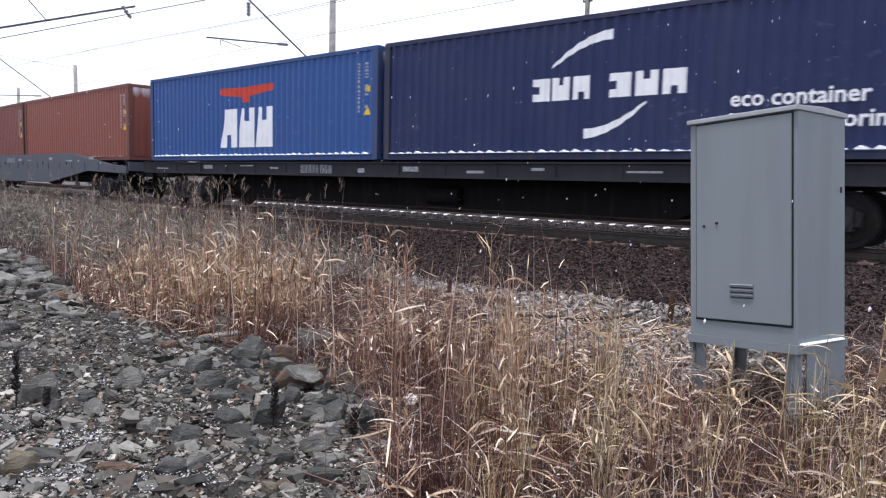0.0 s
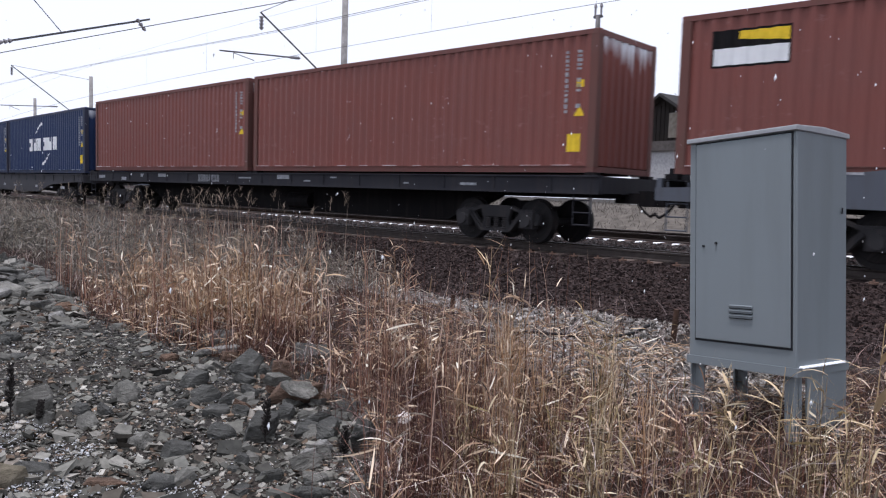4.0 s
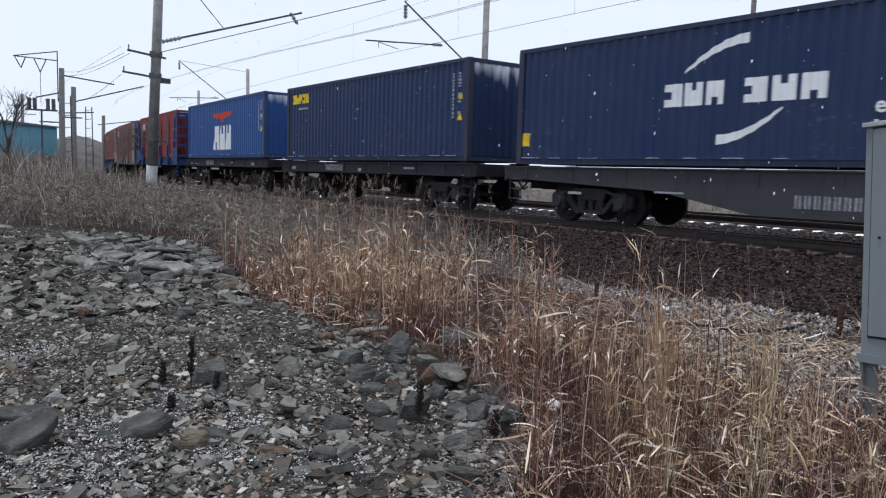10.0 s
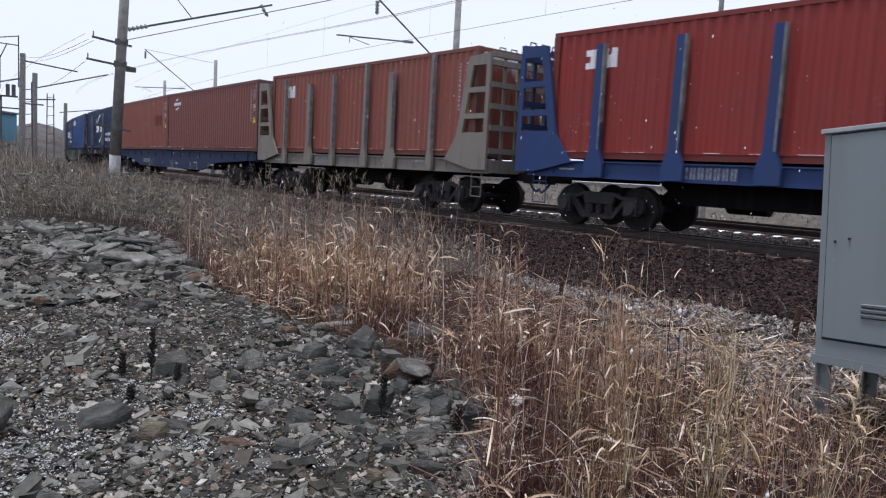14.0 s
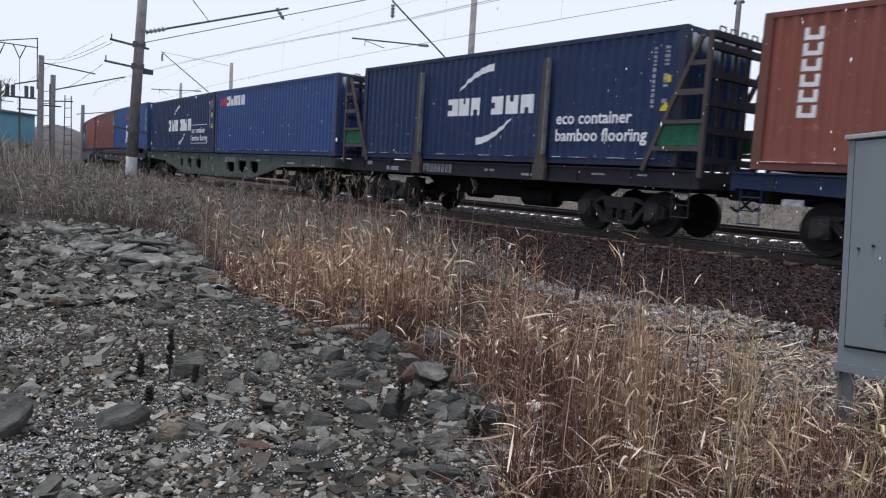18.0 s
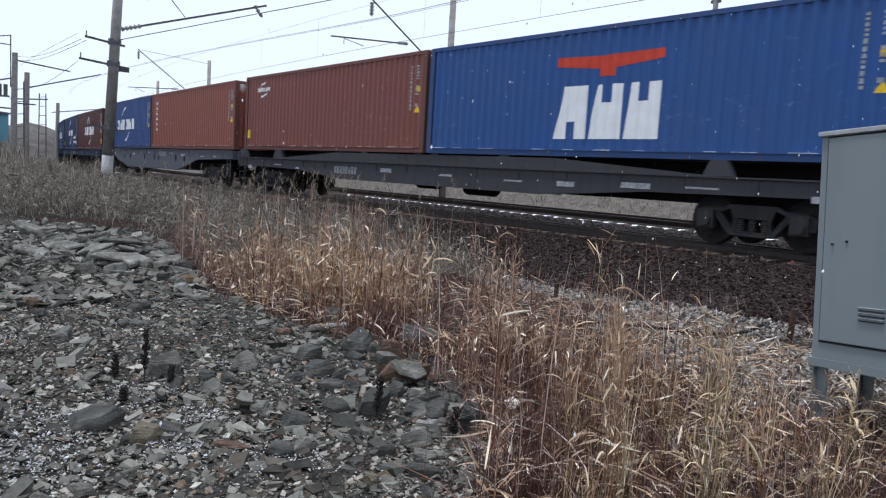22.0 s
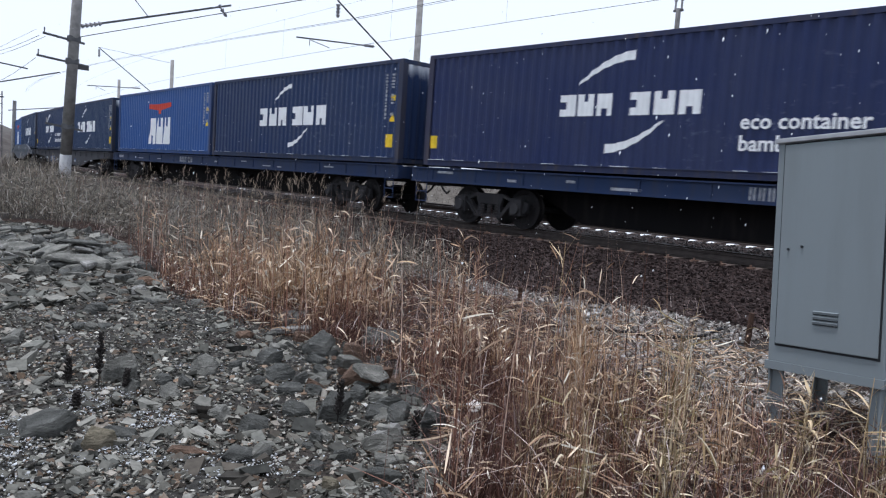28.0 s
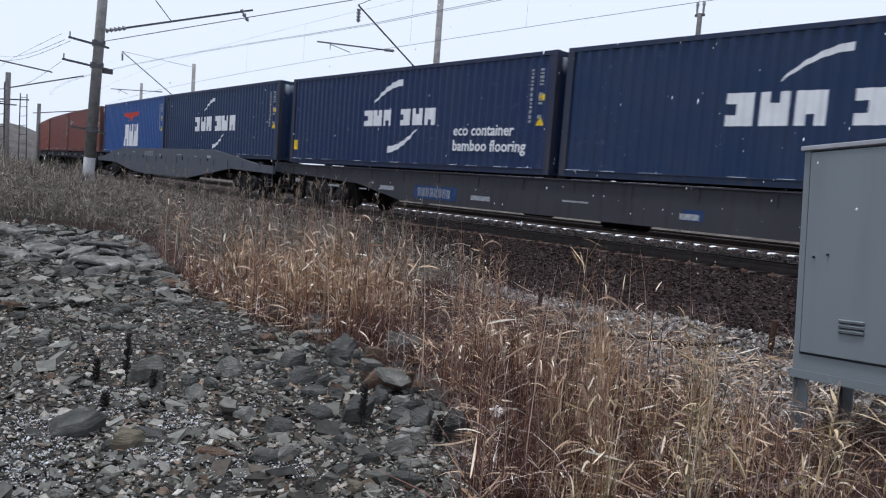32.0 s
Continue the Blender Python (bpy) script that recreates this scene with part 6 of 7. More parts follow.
# yellow and half-green tussocks before the cabinet and along the shale's near edge
near_gold = [(-2.92, 4.28, 1.0), (-3.02, 4.42, 0.95), (-2.84, 4.2, 0.9), (-3.19, 4.69, 0.85), (-2.54, 4.85, 0.72), (-2.58, 5.13, 0.72), (-2.55, 3.75, 0.7), (-2.42, 3.95, 0.7), (-2.7, 3.55, 0.8), (-3.25, 4.7, 0.85), (-3.0, 4.35, 0.75), (-2.95, 3.75, 0.6), (-2.2, 3.2, 0.7), (-2.3, 4.6, 0.7), (-1.85, 4.3, 0.65), (-3.6, 4.2, 0.6), (-3.5, 5.0, 0.5), (-2.0, 2.6, 0.6), (-1.7, 3.9, 0.7), (-4.2, 4.4, 0.6)]
f, k = tussocks(near_gold, 27, 0.09, 5, False)
stand("yellow_tussocks", f, k * np.random.default_rng(3).uniform(0.55, 1.1, len(k)), CULM_GOLD, STRAP, 91, "yellow dry grass tussocks near the shale's edge", 1.7, 1.3, 0.17)
near_green = [(-2.05, 4.05, 1.0), (-1.75, 3.4, 0.75), (-1.5, 3.0, 0.7), (-1.2, 3.3, 0.75), (-0.9, 3.7, 0.8), (-0.6, 3.4, 0.8), (-1.35, 4.1, 0.6), (-0.95, 4.35, 0.7), (-0.35, 4.2, 0.85), (-0.1, 3.6, 0.8), (-1.9, 2.9, 0.65), (-1.1, 2.5, 0.7), (-0.5, 2.7, 0.7), (-2.1, 3.55, 0.7), (-0.3, 4.9, 0.9), (0.3, 4.4, 0.8), (-1.55, 4.6, 0.5), (0.1, 5.4, 0.8), (-2.4, 3.1, 0.6), (-1.6, 2.2, 0.6)]
f, k = tussocks(near_green, 24, 0.1, 6, False)
stand("greenish_tussocks", f, k * np.random.default_rng(4).uniform(0.5, 1.1, len(k)), GREENISH, GREENISH, 71, "half-green grass tussocks before the cabinet", 2.6, 1.15, 0.2, 1.2)
c = clump_places(40, 28, -4.6, 1.6, 1.6, 4.9, lambda x, y, r: y > edge_y(x) + 0.15 and not pale_zone(x, y, r) and r.random() < 0.55 + gaps(x, y, 77), 0.35, 0.8)
f, k = tussocks(c, 15, 0.12, 28)
stand("mixed_grass", f, k * np.random.default_rng(5).uniform(0.5, 1.1, len(k)), CULM_RED, STRAP, 81, "mixed dry grass between the tussocks", 1.3, 1.1, 0.16)
f = np.array(reeds(560, 23, -14, -2, 0, 10.5, 8.0))
stand("single_reeds", f, np.random.default_rng(6).uniform(0.5, 1.4, len(f)) * np.where((f[:, 0] > -8) & (f[:, 1] > 6.4), 0.6, 1.0), CULM_RED, STRAP, 61, "single tall dry reeds", 1.6, 1.2, 0.08)
p = scatter(5000, 30, 0, 16, -10, 8.5, lambda x, y, r: y > edge_y(x) + 0.2, -0.02)
blades("low_grass", p, g.uniform(0.15, 0.6, len(p)), g.uniform(0.05, 0.8, len(p)), g.uniform(0.005, 0.01, len(p)), CULM_RED, "dry grass beside and behind the cabinet", "dry grass", 40)
# brush farther along the line: clumps of dead weeds with gaps
def brushy(x, y, r):
    if not (edge_y(x) + 0.2 < y < DC - 4.6 + 0.5 * (x / 20) ** 2 or (x < -22 and y < 12)):
        return False
    return r.random() < 0.5 + 1.1 * noise.noise((x * 0.55, y * 0.55, 41)) + 0.5 * noise.noise((x * 1.6, y * 1.6, 43))


p = scatter(17000, 26, -75, -9, -12, 12.5, brushy, -0.02, 18.0)
pa = np.asarray(p)
far_k = np.clip((-pa[:, 0] - 12) / 20, 0, 1)
tall = np.array([max(0.25, 0.7 + 0.9 * noise.noise((x * 0.5, y * 0.5, 45))) for x, y, z in p])
blades("grey_brush", p, g.uniform(0.25, 1.2, len(p)) * (0.85 + 0.75 * far_k) * tall, g.uniform(0.15, 1.3, len(p)), g.uniform(0.006, 0.012, len(p)) * (1 + 1.4 * far_k), BRUSH, "grey-brown dead brush along the line", "dry grass", 36)
p = scatter(25000, 29, -40, -8, 2.6, 11, lambda x, y, r: brushy(x, y, r) and noise.noise((x * 0.6, y * 0.6, 14)) > -0.2, 0.0, 11.0)
pz = np.asarray(p)
pz[:, 2] += g.uniform(0.0, 1.0, len(pz)) * g.uniform(0.3, 1, len(pz)) * np.clip((-pz[:, 0] - 4) / 10, 0.6, 1.25)
n = len(pz)
flags("tangled_weeds", pz, g.uniform(0.06, 0.24, n), g.uniform(-0.5, 1.4, n), g.uniform(-0.5, 1.6, n), g.uniform(0.008, 0.022, n), BRUSH, "tangle of grey dead weeds beside the line", 39, 4)
BUSH = islands("grey-green dead bush", [(0.11, 0.1, 0.084), (0.2, 0.184, 0.156), (0.055, 0.05, 0.043), (0.3, 0.275, 0.235), (0.08, 0.07, 0.057), (0.03, 0.027, 0.025), (0.46, 0.43, 0.39)], 0.9, leaf=0.2)
rng = random.Random(61)
pz = []
for x, y, _ in scatter(300, 61, -36, -9.2, 2.6, 11.2, lambda x, y, r: edge_y(x) + 0.35 < y < DC - 4.9 + 0.5 * (x / 20) ** 2 and gaps(x, y, 90) > -0.25, 0, 12.0):
    wide, high = rng.uniform(0.18, 0.42), rng.uniform(0.35, 0.85) * (1.15 if x < -16 else 1.0)
    for _ in range(95):
        u = rng.random() ** 0.7
        pz.append((x + rng.gauss(0, wide) * (0.35 + 0.65 * u), y + rng.gauss(0, wide) * (0.35 + 0.65 * u), ground_z(x, y) + high * u))
n = len(pz)
flags("dead_bushes", np.array(pz), g.uniform(0.1, 0.34, n), g.uniform(-0.2, 1.5, n), g.uniform(-0.8, 1.2, n), g.uniform(0.006, 0.014, n) * np.clip(np.array([-q[0] for q in pz]) / 12, 0.8, 2.0), BUSH, "low twiggy grey-green dead bushes beside the line", 62, 4)
p = scatter(600, 27, -40, -7, 4, 11.5, lambda x, y, r: edge_y(x) + 0.4 < y < DC - 5.0 + 0.5 * (x / 20) ** 2, -0.02, 12)
blades("brown_stems", p, g.uniform(0.6, 1.5, len(p)), g.uniform(0.02, 0.4, len(p)), g.uniform(0.005, 0.009, len(p)), CULM_RED, "tall brown reed stems", "dry grass", 37)


def plumes():
    """Feathery seed heads on the tallest reeds."""
    rng = random.Random(9)
    pts, hs = [], []
    for k in range(170):
        x = rng.uniform(-20, -7.6)
        y = edge_y(x) + rng.uniform(0.8, 3.6)
        z = rng.uniform(0.75, 1.55)
        for j in range(9):
            pts.append((x + rng.gauss(0, 0.012), y + rng.gauss(0, 0.012), z - rng.uniform(0, 0.16)))
            hs.append(rng.uniform(0.06, 0.15))
        for j in range(2):
            pts.append((x, y, 0))
            hs.append(z + 0.05)
    blades("seed_heads", pts, hs, [0.7 if v < 0.3 else 0.06 for v in hs], 0.008, islands("dull seed head", [(0.3, 0.24, 0.18), (0.2, 0.16, 0.125), (0.4, 0.33, 0.26), (0.12, 0.09, 0.07)], 0.9, leaf=0.3), "feathery grey-brown seed heads", "dry grass", 38)


plumes()


def ribbon(bm, p, az, rise, bend, length, width, levels=6):
    """One long leaf: a bent, slightly folded blade with a tip."""
    p, rows = Vector(p), []
    d = Vector((math.cos(az), math.sin(az), 0))
    side = Vector((-d.y, d.x, 0))
    for k in range(levels):
        u = k / levels
        w = width * 0.5 * min(1, 0.5 + 2 * u, 2.2 * (1 - u))
        rows.append([bm.verts.new(p - side * w), bm.verts.new(p + Vector((0, 0, -0.15 * w))), bm.verts.new(p + side * w)])
        a = rise - bend * ((k + 0.5) / levels) ** 1.5
        p = p + (d * math.cos(a) + Vector((0, 0, math.sin(a)))) * (length / levels)
    tip = bm.verts.new(p)
    for a, b in zip(rows, rows[1:]):
        bm.faces.new((a[0], a[1], b[1], b[0]))
        bm.faces.new((a[1], a[2], b[2], b[1]))
    bm.faces.new((rows[-1][0], rows[-1][1], tip))
    bm.faces.new((rows[-1][1], rows[-1][2], tip))


def reed_stalk(x, y, h, seed, label, leaves=7, broad=0.012, droop=0.8):
    """One tall reed with long leaves."""
    rng = random.Random(seed)
    t = thing("reed_stalk", label, "reed", "tall single reeds", at=pose(x, y, ground_z(x, y)))
    bm = bm_new()
    rod(bm, (0, 0, -0.03), (0.03, 0.01, h), 0.0045, 0.0018, 6)
    part("stem", bm, LEAF, t)
    for k in range(leaves):
        u = 0.45 + 0.5 * k / leaves
        bm = bm_new()
        az = rng.choice((2.7, 3.3, 3.0, 0.2, 5.6)) + rng.uniform(-0.4, 0.4)
        ribbon(bm, (0.03 * u, 0.01 * u, h * u), az, rng.uniform(0.2, 1.1), rng.uniform(-0.2, droop), rng.uniform(0.2, 0.38) * h, broad * rng.uniform(0.7, 1.3))
        part("leaf", bm, LEAF, t)


reed_stalk(-3.9, 5.3, 1.12, 1, "tall dry reed with stiff pale leaves", 9, 0.009, 0.3)
reed_stalk(-2.45, 6.4, 0.75, 2, "thin dry reed on the pale gravel", 5, 0.007)
reed_stalk(-0.72, 4.35, 0.98, 3, "dry reed with broad leaves before the grey cabinet", 6, 0.03, 1.4)
reed_stalk(-1.12, 4.15, 0.72, 4, "dry reed with drooping pale leaves before the cabinet", 6, 0.022, 2.2)
reed_stalk(-1.5, 4.45, 0.62, 5, "dry reed with drooping pale leaves before the cabinet", 6, 0.018, 1.8)
reed_stalk(-0.35, 3.9, 0.66, 6, "dry reed with broad curled leaves beside the cabinet", 7, 0.032, 2.4)


def weed_spike(x, y, h, seed):
    """A dark dead weed with a crumbly seed spike."""
    rng = random.Random(seed)
    t = thing("weed_spike", "black dead weed spike standing on the shale", "weed", "dead weed spikes", at=pose(x, y, ground_z(x, y) - 0.01))
    bm = bm_new()
    rod(bm, (0, 0, 0), (0.02, 0, h), 0.005, 0.003, 6)
    part("stem", bm, SPIKE, t)
    bm = bm_new()
    for k in range(95):
        z = h * rng.uniform(0.25, 1.0)
        r = rng.uniform(0.012, 0.026) * (1.15 - z / h * 0.6)
        a = rng.uniform(0, 6.283)
        p = Vector((0.02 * z / h + r * 0.5 * math.cos(a), r * 0.5 * math.sin(a), z))
        beam(bm, p, p + Vector((r * math.cos(a), r * math.sin(a), 0.02)), 0.008, 0.008)
    part("seed_head", bm, SPIKE, t)


SPIKE = plain("blackened dead weed", (0.03, 0.026, 0.024), 0.95)
for x, y, h, k in ((-5.2, 1.92, 0.38, 1), (-5.3, 1.75, 0.2, 2), (-4.98, 2.02, 0.16, 3), (-3.7, 2.83, 0.28, 4), (-3.15, 2.98, 0.2, 5), (-4.75, 1.62, 0.12, 6)):
    weed_spike(x, y, h, k)


# ---- grey cabinet ----
def cabinet():
    grey = painted("grey cabinet paint", (0.185, 0.212, 0.225), (0.12, 0.132, 0.136), 0.35, 0.45, 0.0, True, 1.5)
    # Roof paler than the body: frost, plus the sky's light put into its colour.
    roofm = painted("frosted skylit roof paint", (0.3, 0.31, 0.325), (0.5, 0.52, 0.54), 0.4, 0.5)
    gap = plain("dark door gap", (0.02, 0.022, 0.025), 0.8)
    w, d, h = 0.8, 0.62, 1.53
    c = thing("equipment_cabinet", "grey painted steel equipment cabinet on short legs", "cabinet",
              at=pose(-1.283, 5.091, 0.53, 0, 0, -14) @ pose(0, 0, 0, -1.5, -4.6, 0) @ pose(-w / 2, d / 2, 0))
    bm = bm_new()
    box(bm, -w / 2, w / 2, -d / 2, d / 2, 0, h)
    part("body", bm, grey, c, bevel=0.008)
    bm = bm_new()
    box(bm, -0.328, 0.395, -d / 2 - 0.003, -d / 2 + 0.001, 0.115, h - 0.025)
    door_back = part("door_gap", bm, gap, c, at=pose(-0.02, 0, 0))
    bm = bm_new()
    box(bm, -0.339, 0.365, -d / 2 - 0.014, -d / 2 - 0.002, 0.13, h - 0.035)
    door = part("door", bm, grey, c, bevel=0.004)
    for k in range(3):
        bm = bm_new()
        prism(bm, [(-0.085, 0.0), (0.085, 0.0), (0.085, 0.016), (-0.085, 0.016)], -0.012, 0.004)
        part("vent_slat", bm, grey, door, at=pose(0.02, -d / 2 - 0.014, 0.3 + 0.033 * k, 18, 0, 0))
        bm = bm_new()
        box(bm, -0.085, 0.085, -0.002, 0.002, -0.01, 0.002)
        part("vent_slot", bm, gap, door, at=pose(0.02, -d / 2 - 0.019, 0.3 + 0.033 * k))
    for x in (-0.27, -0.17):
        bm = bm_new()
        rod(bm, (0, 0, 0), (0, -0.01, 0), 0.0085, seg=10)
        part("lock", bm, gap, door, at=pose(x, -d / 2 - 0.017, 0.78 + (0.02 if x > -0.2 else 0)))
    bm = bm_new()
    z0 = h
    for a, b2, e, f in ((-w / 2 - 0.012, w / 2 + 0.012, -d / 2 - 0.025, d / 2 + 0.015),):
        vs = [bm.verts.new(q) for q in ((a, e, z0 - 0.02), (b2, e, z0 - 0.02), (b2, f, z0 - 0.02), (a, f, z0 - 0.02), (a, e, z0 + 0.012), (b2, e, z0 + 0.012), (b2, 0, z0 + 0.028), (b2, f, z0 + 0.012), (a, f, z0 + 0.012), (a, 0, z0 + 0.028))]
        for q in ((0, 1, 2, 3), (0, 1, 5, 4), (1, 2, 7, 6, 5), (2, 3, 8, 7), (3, 0, 4, 9, 8), (4, 5, 6, 9), (9, 6, 7, 8)):
            bm.faces.new([vs[i] for i in q])
        bmesh.ops.recalc_face_normals(bm, faces=bm.faces)
    part("roof", bm, roofm, c, "frosted sheet roof, paled as if lit from above", bevel=0.004)
    bm = bm_new()
    box(bm, -w / 2 - 0.012, w / 2 + 0.012, -d / 2 - 0.012, d / 2 + 0.012, -0.05, 0.006)
    part("plinth", bm, grey, c)
    for x in (-w / 2 + 0.05, w / 2 - 0.06):
        for y in (-d / 2 + 0.05, d / 2 - 0.05):
            bm = bm_new()
            box(bm, x - 0.045, x + 0.045, y - 0.006, y + 0.006, -0.62, -0.05)
            box(bm, x - 0.045 if x < 0 else x + 0.033, x - 0.033 if x < 0 else x + 0.045, y - 0.04, y + 0.04, -0.62, -0.05)
            part("leg", bm, grey, c)
    bm = bm_new()
    box(bm, w / 2 - 0.01, w / 2 + 0.0, -d / 2 + 0.12, d / 2, -0.4, -0.05)
    part("skirt_plate", bm, grey, c)
    bm = bm_new()
    rod(bm, (w / 2 + 0.01, d / 2 - 0.08, 1.0), (w / 2 + 0.012, d / 2 - 0.08, 1.04), 0.006, seg=6)
    part("screw", bm, gap, c)
    bm = bm_new()
    for k in range(12):
        x = w / 2 + 0.01
        y = -d / 2 + 0.05 + k * 0.045
        bmesh.ops.create_icosphere(bm, subdivisions=1, radius=0.03, matrix=pose(x, y, 0.008) @ Matrix.Diagonal((0.9, 1.0, 0.35, 1)))
    tagged(part("snow_ledge", bm, SNOW, c, "thin snow on the plinth"), kind="stuff")


cabinet()


def cable_and_stake():
    cu = bpy.data.curves.new("cable", "CURVE")
    cu.dimensions, cu.bevel_depth, cu.bevel_resolution = "3D", 0.019, 2
    sp = cu.splines.new("BEZIER")
    pts = [(-5.0, 6.7, 0.05), (-4.58, 6.92, 0.07), (-4.3, 7.1, 0.065), (-3.98, 7.28, 0.065), (-3.72, 7.6, 0.08), (-3.66, 8.05, 0.14)]
    sp.bezier_points.add(len(pts) - 1)
    for bp, q in zip(sp.bezier_points, pts):
        bp.co, bp.handle_left_type, bp.handle_right_type = q, "AUTO", "AUTO"
    ob = bpy.data.objects.new("cable", cu)
    scene.collection.objects.link(ob)
    bpy.context.view_layer.update()
    me = bpy.data.meshes.new_from_object(ob.evaluated_get(bpy.context.evaluated_depsgraph_get()))
    bpy.data.objects.remove(ob)
    me.materials.clear()
    me.materials.append(plain("black rubber", (0.015, 0.015, 0.016), 0.6))
    tagged(new("cable", me), "black cable lying in a bow over pale gravel", "cable")
    bm = bm_new()
    rod(bm, (0, 0, 0), (0.02, 0, 0.36), 0.035, 0.03, 8)
    solid("post_stub", bm, RUST, "short rusty post stub in the gravel", "post", at=pose(-3.3, 7.9, 0.03))
    bm = bm_new()
    rod(bm, (0, 0, 0), (0.01, 0, 0.22), 0.03, 0.03, 8)
    solid("post_stub", bm, RUST, "short rusty post stub in the reeds", "post", at=pose(-6.2, 7.6, 0.03))


cable_and_stake()

# ---- masts and overhead line ----
def insulator(bm, p, q, r, n=4):
    p, q = Vector(p), Vector(q)
    for k in range(n):
        a = p.lerp(q, (k + 0.15) / n)
        b2 = p.lerp(q, (k + 0.75) / n)
        rod(bm, a, b2, r, r * 0.6, 10)
    rod(bm, p, q, r * 0.4, seg=6)


def across(s, off, z):
    """A place given along and across the line, in the space of a mast that stands at s with its foot at height 0."""
    return Vector((0, -off, z))


def wire(name, label, pts, r=0.012):
    bm, rings = bm_new(), []
    along = (Vector(pts[-1]) - Vector(pts[0])).normalized()
    side = along.cross(Vector((0, 0, 1)) if abs(along.z) < 0.9 else Vector((1, 0, 0))).normalized()
    up = side.cross(along)
    for q in pts:
        rings.append([bm.verts.new(Vector(q) + (side * math.cos(a) + up * math.sin(a)) * r * 0.75) for a in (0, 1.257, 2.513, 3.77, 5.027)])
    for a, c in zip(rings, rings[1:]):
        for i in range(5):
            bm.faces.new((a[i], a[(i + 1) % 5], c[(i + 1) % 5], c[i]))
    return solid(name, bm, WIRE, label, "overhead wire", "overhead wires")


def run_wire(s0, s1, off, z, r=0.012, step=4.0, label="thin overhead wire along the line"):
    n = int((s1 - s0) / step)
    return wire("overhead_wire", label, [arc(s0 + (s1 - s0) * k / n, off, z(s0 + (s1 - s0) * k / n) if callable(z) else z) for k in range(n + 1)], r)


def near_mast():
    """Whitewashed concrete mast on the viewer's side, with its bracket over the near track."""
    s, off = -29.5, 5.2
    t = thing("catenary_mast", "leaning grey concrete mast with whitewashed foot and cross-arms", "mast", "masts of the line", at=arc_pose(s, off, 0.0))
    lean = Matrix.Shear("XY", 4, (0.19, 0.0))
    top = 1.55
    bm = bm_new()
    rod(bm, (0.3, 0, 1.6), (top + 0.25, 0, 9.6), 0.2, 0.15, 18)
    part("shaft", bm, CONCRETE, t, smooth=True)
    bm = bm_new()
    rod(bm, (-0.02, 0, -0.3), (0.3, 0, 1.6), 0.212, 0.202, 18)
    part("whitewashed_foot", bm, LIME, t, smooth=True)

    def at(z):
        return 0.18 * z
    for z, a, b2 in ((4.9, 1.15, -0.55), (5.67, 1.0, -0.35), (2.6, 0.75, -0.5)):
        bm = bm_new()
        x = at(z)
        beam(bm, (x, -a, z + 0.06), (x, -b2, z - 0.1), 0.07, 0.07)
        part("cross_arm", bm, MAST, t)
        bm = bm_new()
        rod(bm, (x, 0, z - 0.1), (x, 0, z + 0.1), 0.225, seg=18)
        part("clamp", bm, MAST, t)
        bm = bm_new()
        rod(bm, (x, -a + 0.05, z + 0.08), (x, -a + 0.05, z + 0.26), 0.025, seg=8)
        part("pin_insulator", bm, PORCELAIN, t)
    bm = bm_new()
    box(bm, at(4.75) - 0.05, at(4.75) + 0.05, 0.2, 0.55, 4.66, 4.84)
    part("bracket_box", bm, MAST, t)
    # bracket arm over the track
    a, e = Vector((at(6.05), 0.2, 6.15)), Vector((at(6.05), 5.75, 7.98))
    bm = bm_new()
    beam(bm, a.lerp(e, 0.12), e, 0.07, 0.07)
    part("bracket_arm", bm, MAST, t)
    bm = bm_new()
    insulator(bm, a, a.lerp(e, 0.13), 0.09, 5)
    part("insulator", bm, PORCELAIN, t)
    bm = bm_new()
    rod(bm, (at(9.2), 0.1, 9.2), a.lerp(e, 0.42), 0.018, seg=6)
    part("stay_rod", bm, MAST, t)
    bm = bm_new()
    insulator(bm, e + Vector((0, -0.5, -0.08)), e + Vector((0.1, -0.2, -0.5)), 0.09, 3)
    part("hanging_insulator", bm, PORCELAIN, t)
    bm = bm_new()
    rod(bm, (at(9), 0, 9.1), (at(9) - 0.1, -0.4, 9.0), 0.04, seg=8)
    part("upper_arm", bm, MAST, t)


near_mast()


def far_mast(s, off, z0, top, cant, label, r=0.17, up=0.0):
    t = thing("catenary_mast", label, "mast", "masts of the line", at=arc_pose(s, off, z0))
    bm = bm_new()
    rod(bm, (0, 0, -0.3), (0, 0, top - z0), r, r * 0.8, 14)
    part("shaft", bm, CONCRETE if r > 0.12 else MAST, t, smooth=True)
    if cant:
        bm = bm_new()
        tip = (0, -4.3 - up, 8.65 + up - z0)
        rod(bm, (0, -0.15, 5.9 - z0), tip, 0.035, seg=8)
        part("cantilever_tube", bm, MAST, t)
        bm = bm_new()
        insulator(bm, (0, tip[1] + 0.05, tip[2] - 0.15), (0, tip[1] + 0.05, tip[2] - 0.7), 0.1, 4)
        part("hanging_insulator", bm, PORCELAIN, t)
        bm = bm_new()
        rod(bm, (0, -2.35, 7.1 - z0), (0, -6.1, 6.85 - z0), 0.03, seg=8)
        part("registration_arm", bm, MAST, t)
        bm = bm_new()
        insulator(bm, (0, -2.4, 7.1 - z0), (0, -2.9, 7.06 - z0), 0.075, 4)
        part("insulator", bm, PORCELAIN, t)
        bm = bm_new()
        rod(bm, (0, -5.5, 6.85 - z0), (0.7, -5.0, 6.55 - z0), 0.015, seg=6)
        rod(bm, (0, -5.5, 6.85 - z0), (0, -5.5, 6.62 - z0), 0.015, seg=6)
        part("steady_arm", bm, MAST, t)
        bm = bm_new()
        rod(bm, tip, (0, -0.1, top - z0 - 0.25), 0.014, seg=6)
        part("stay_rod", bm, MAST, t)
    return t


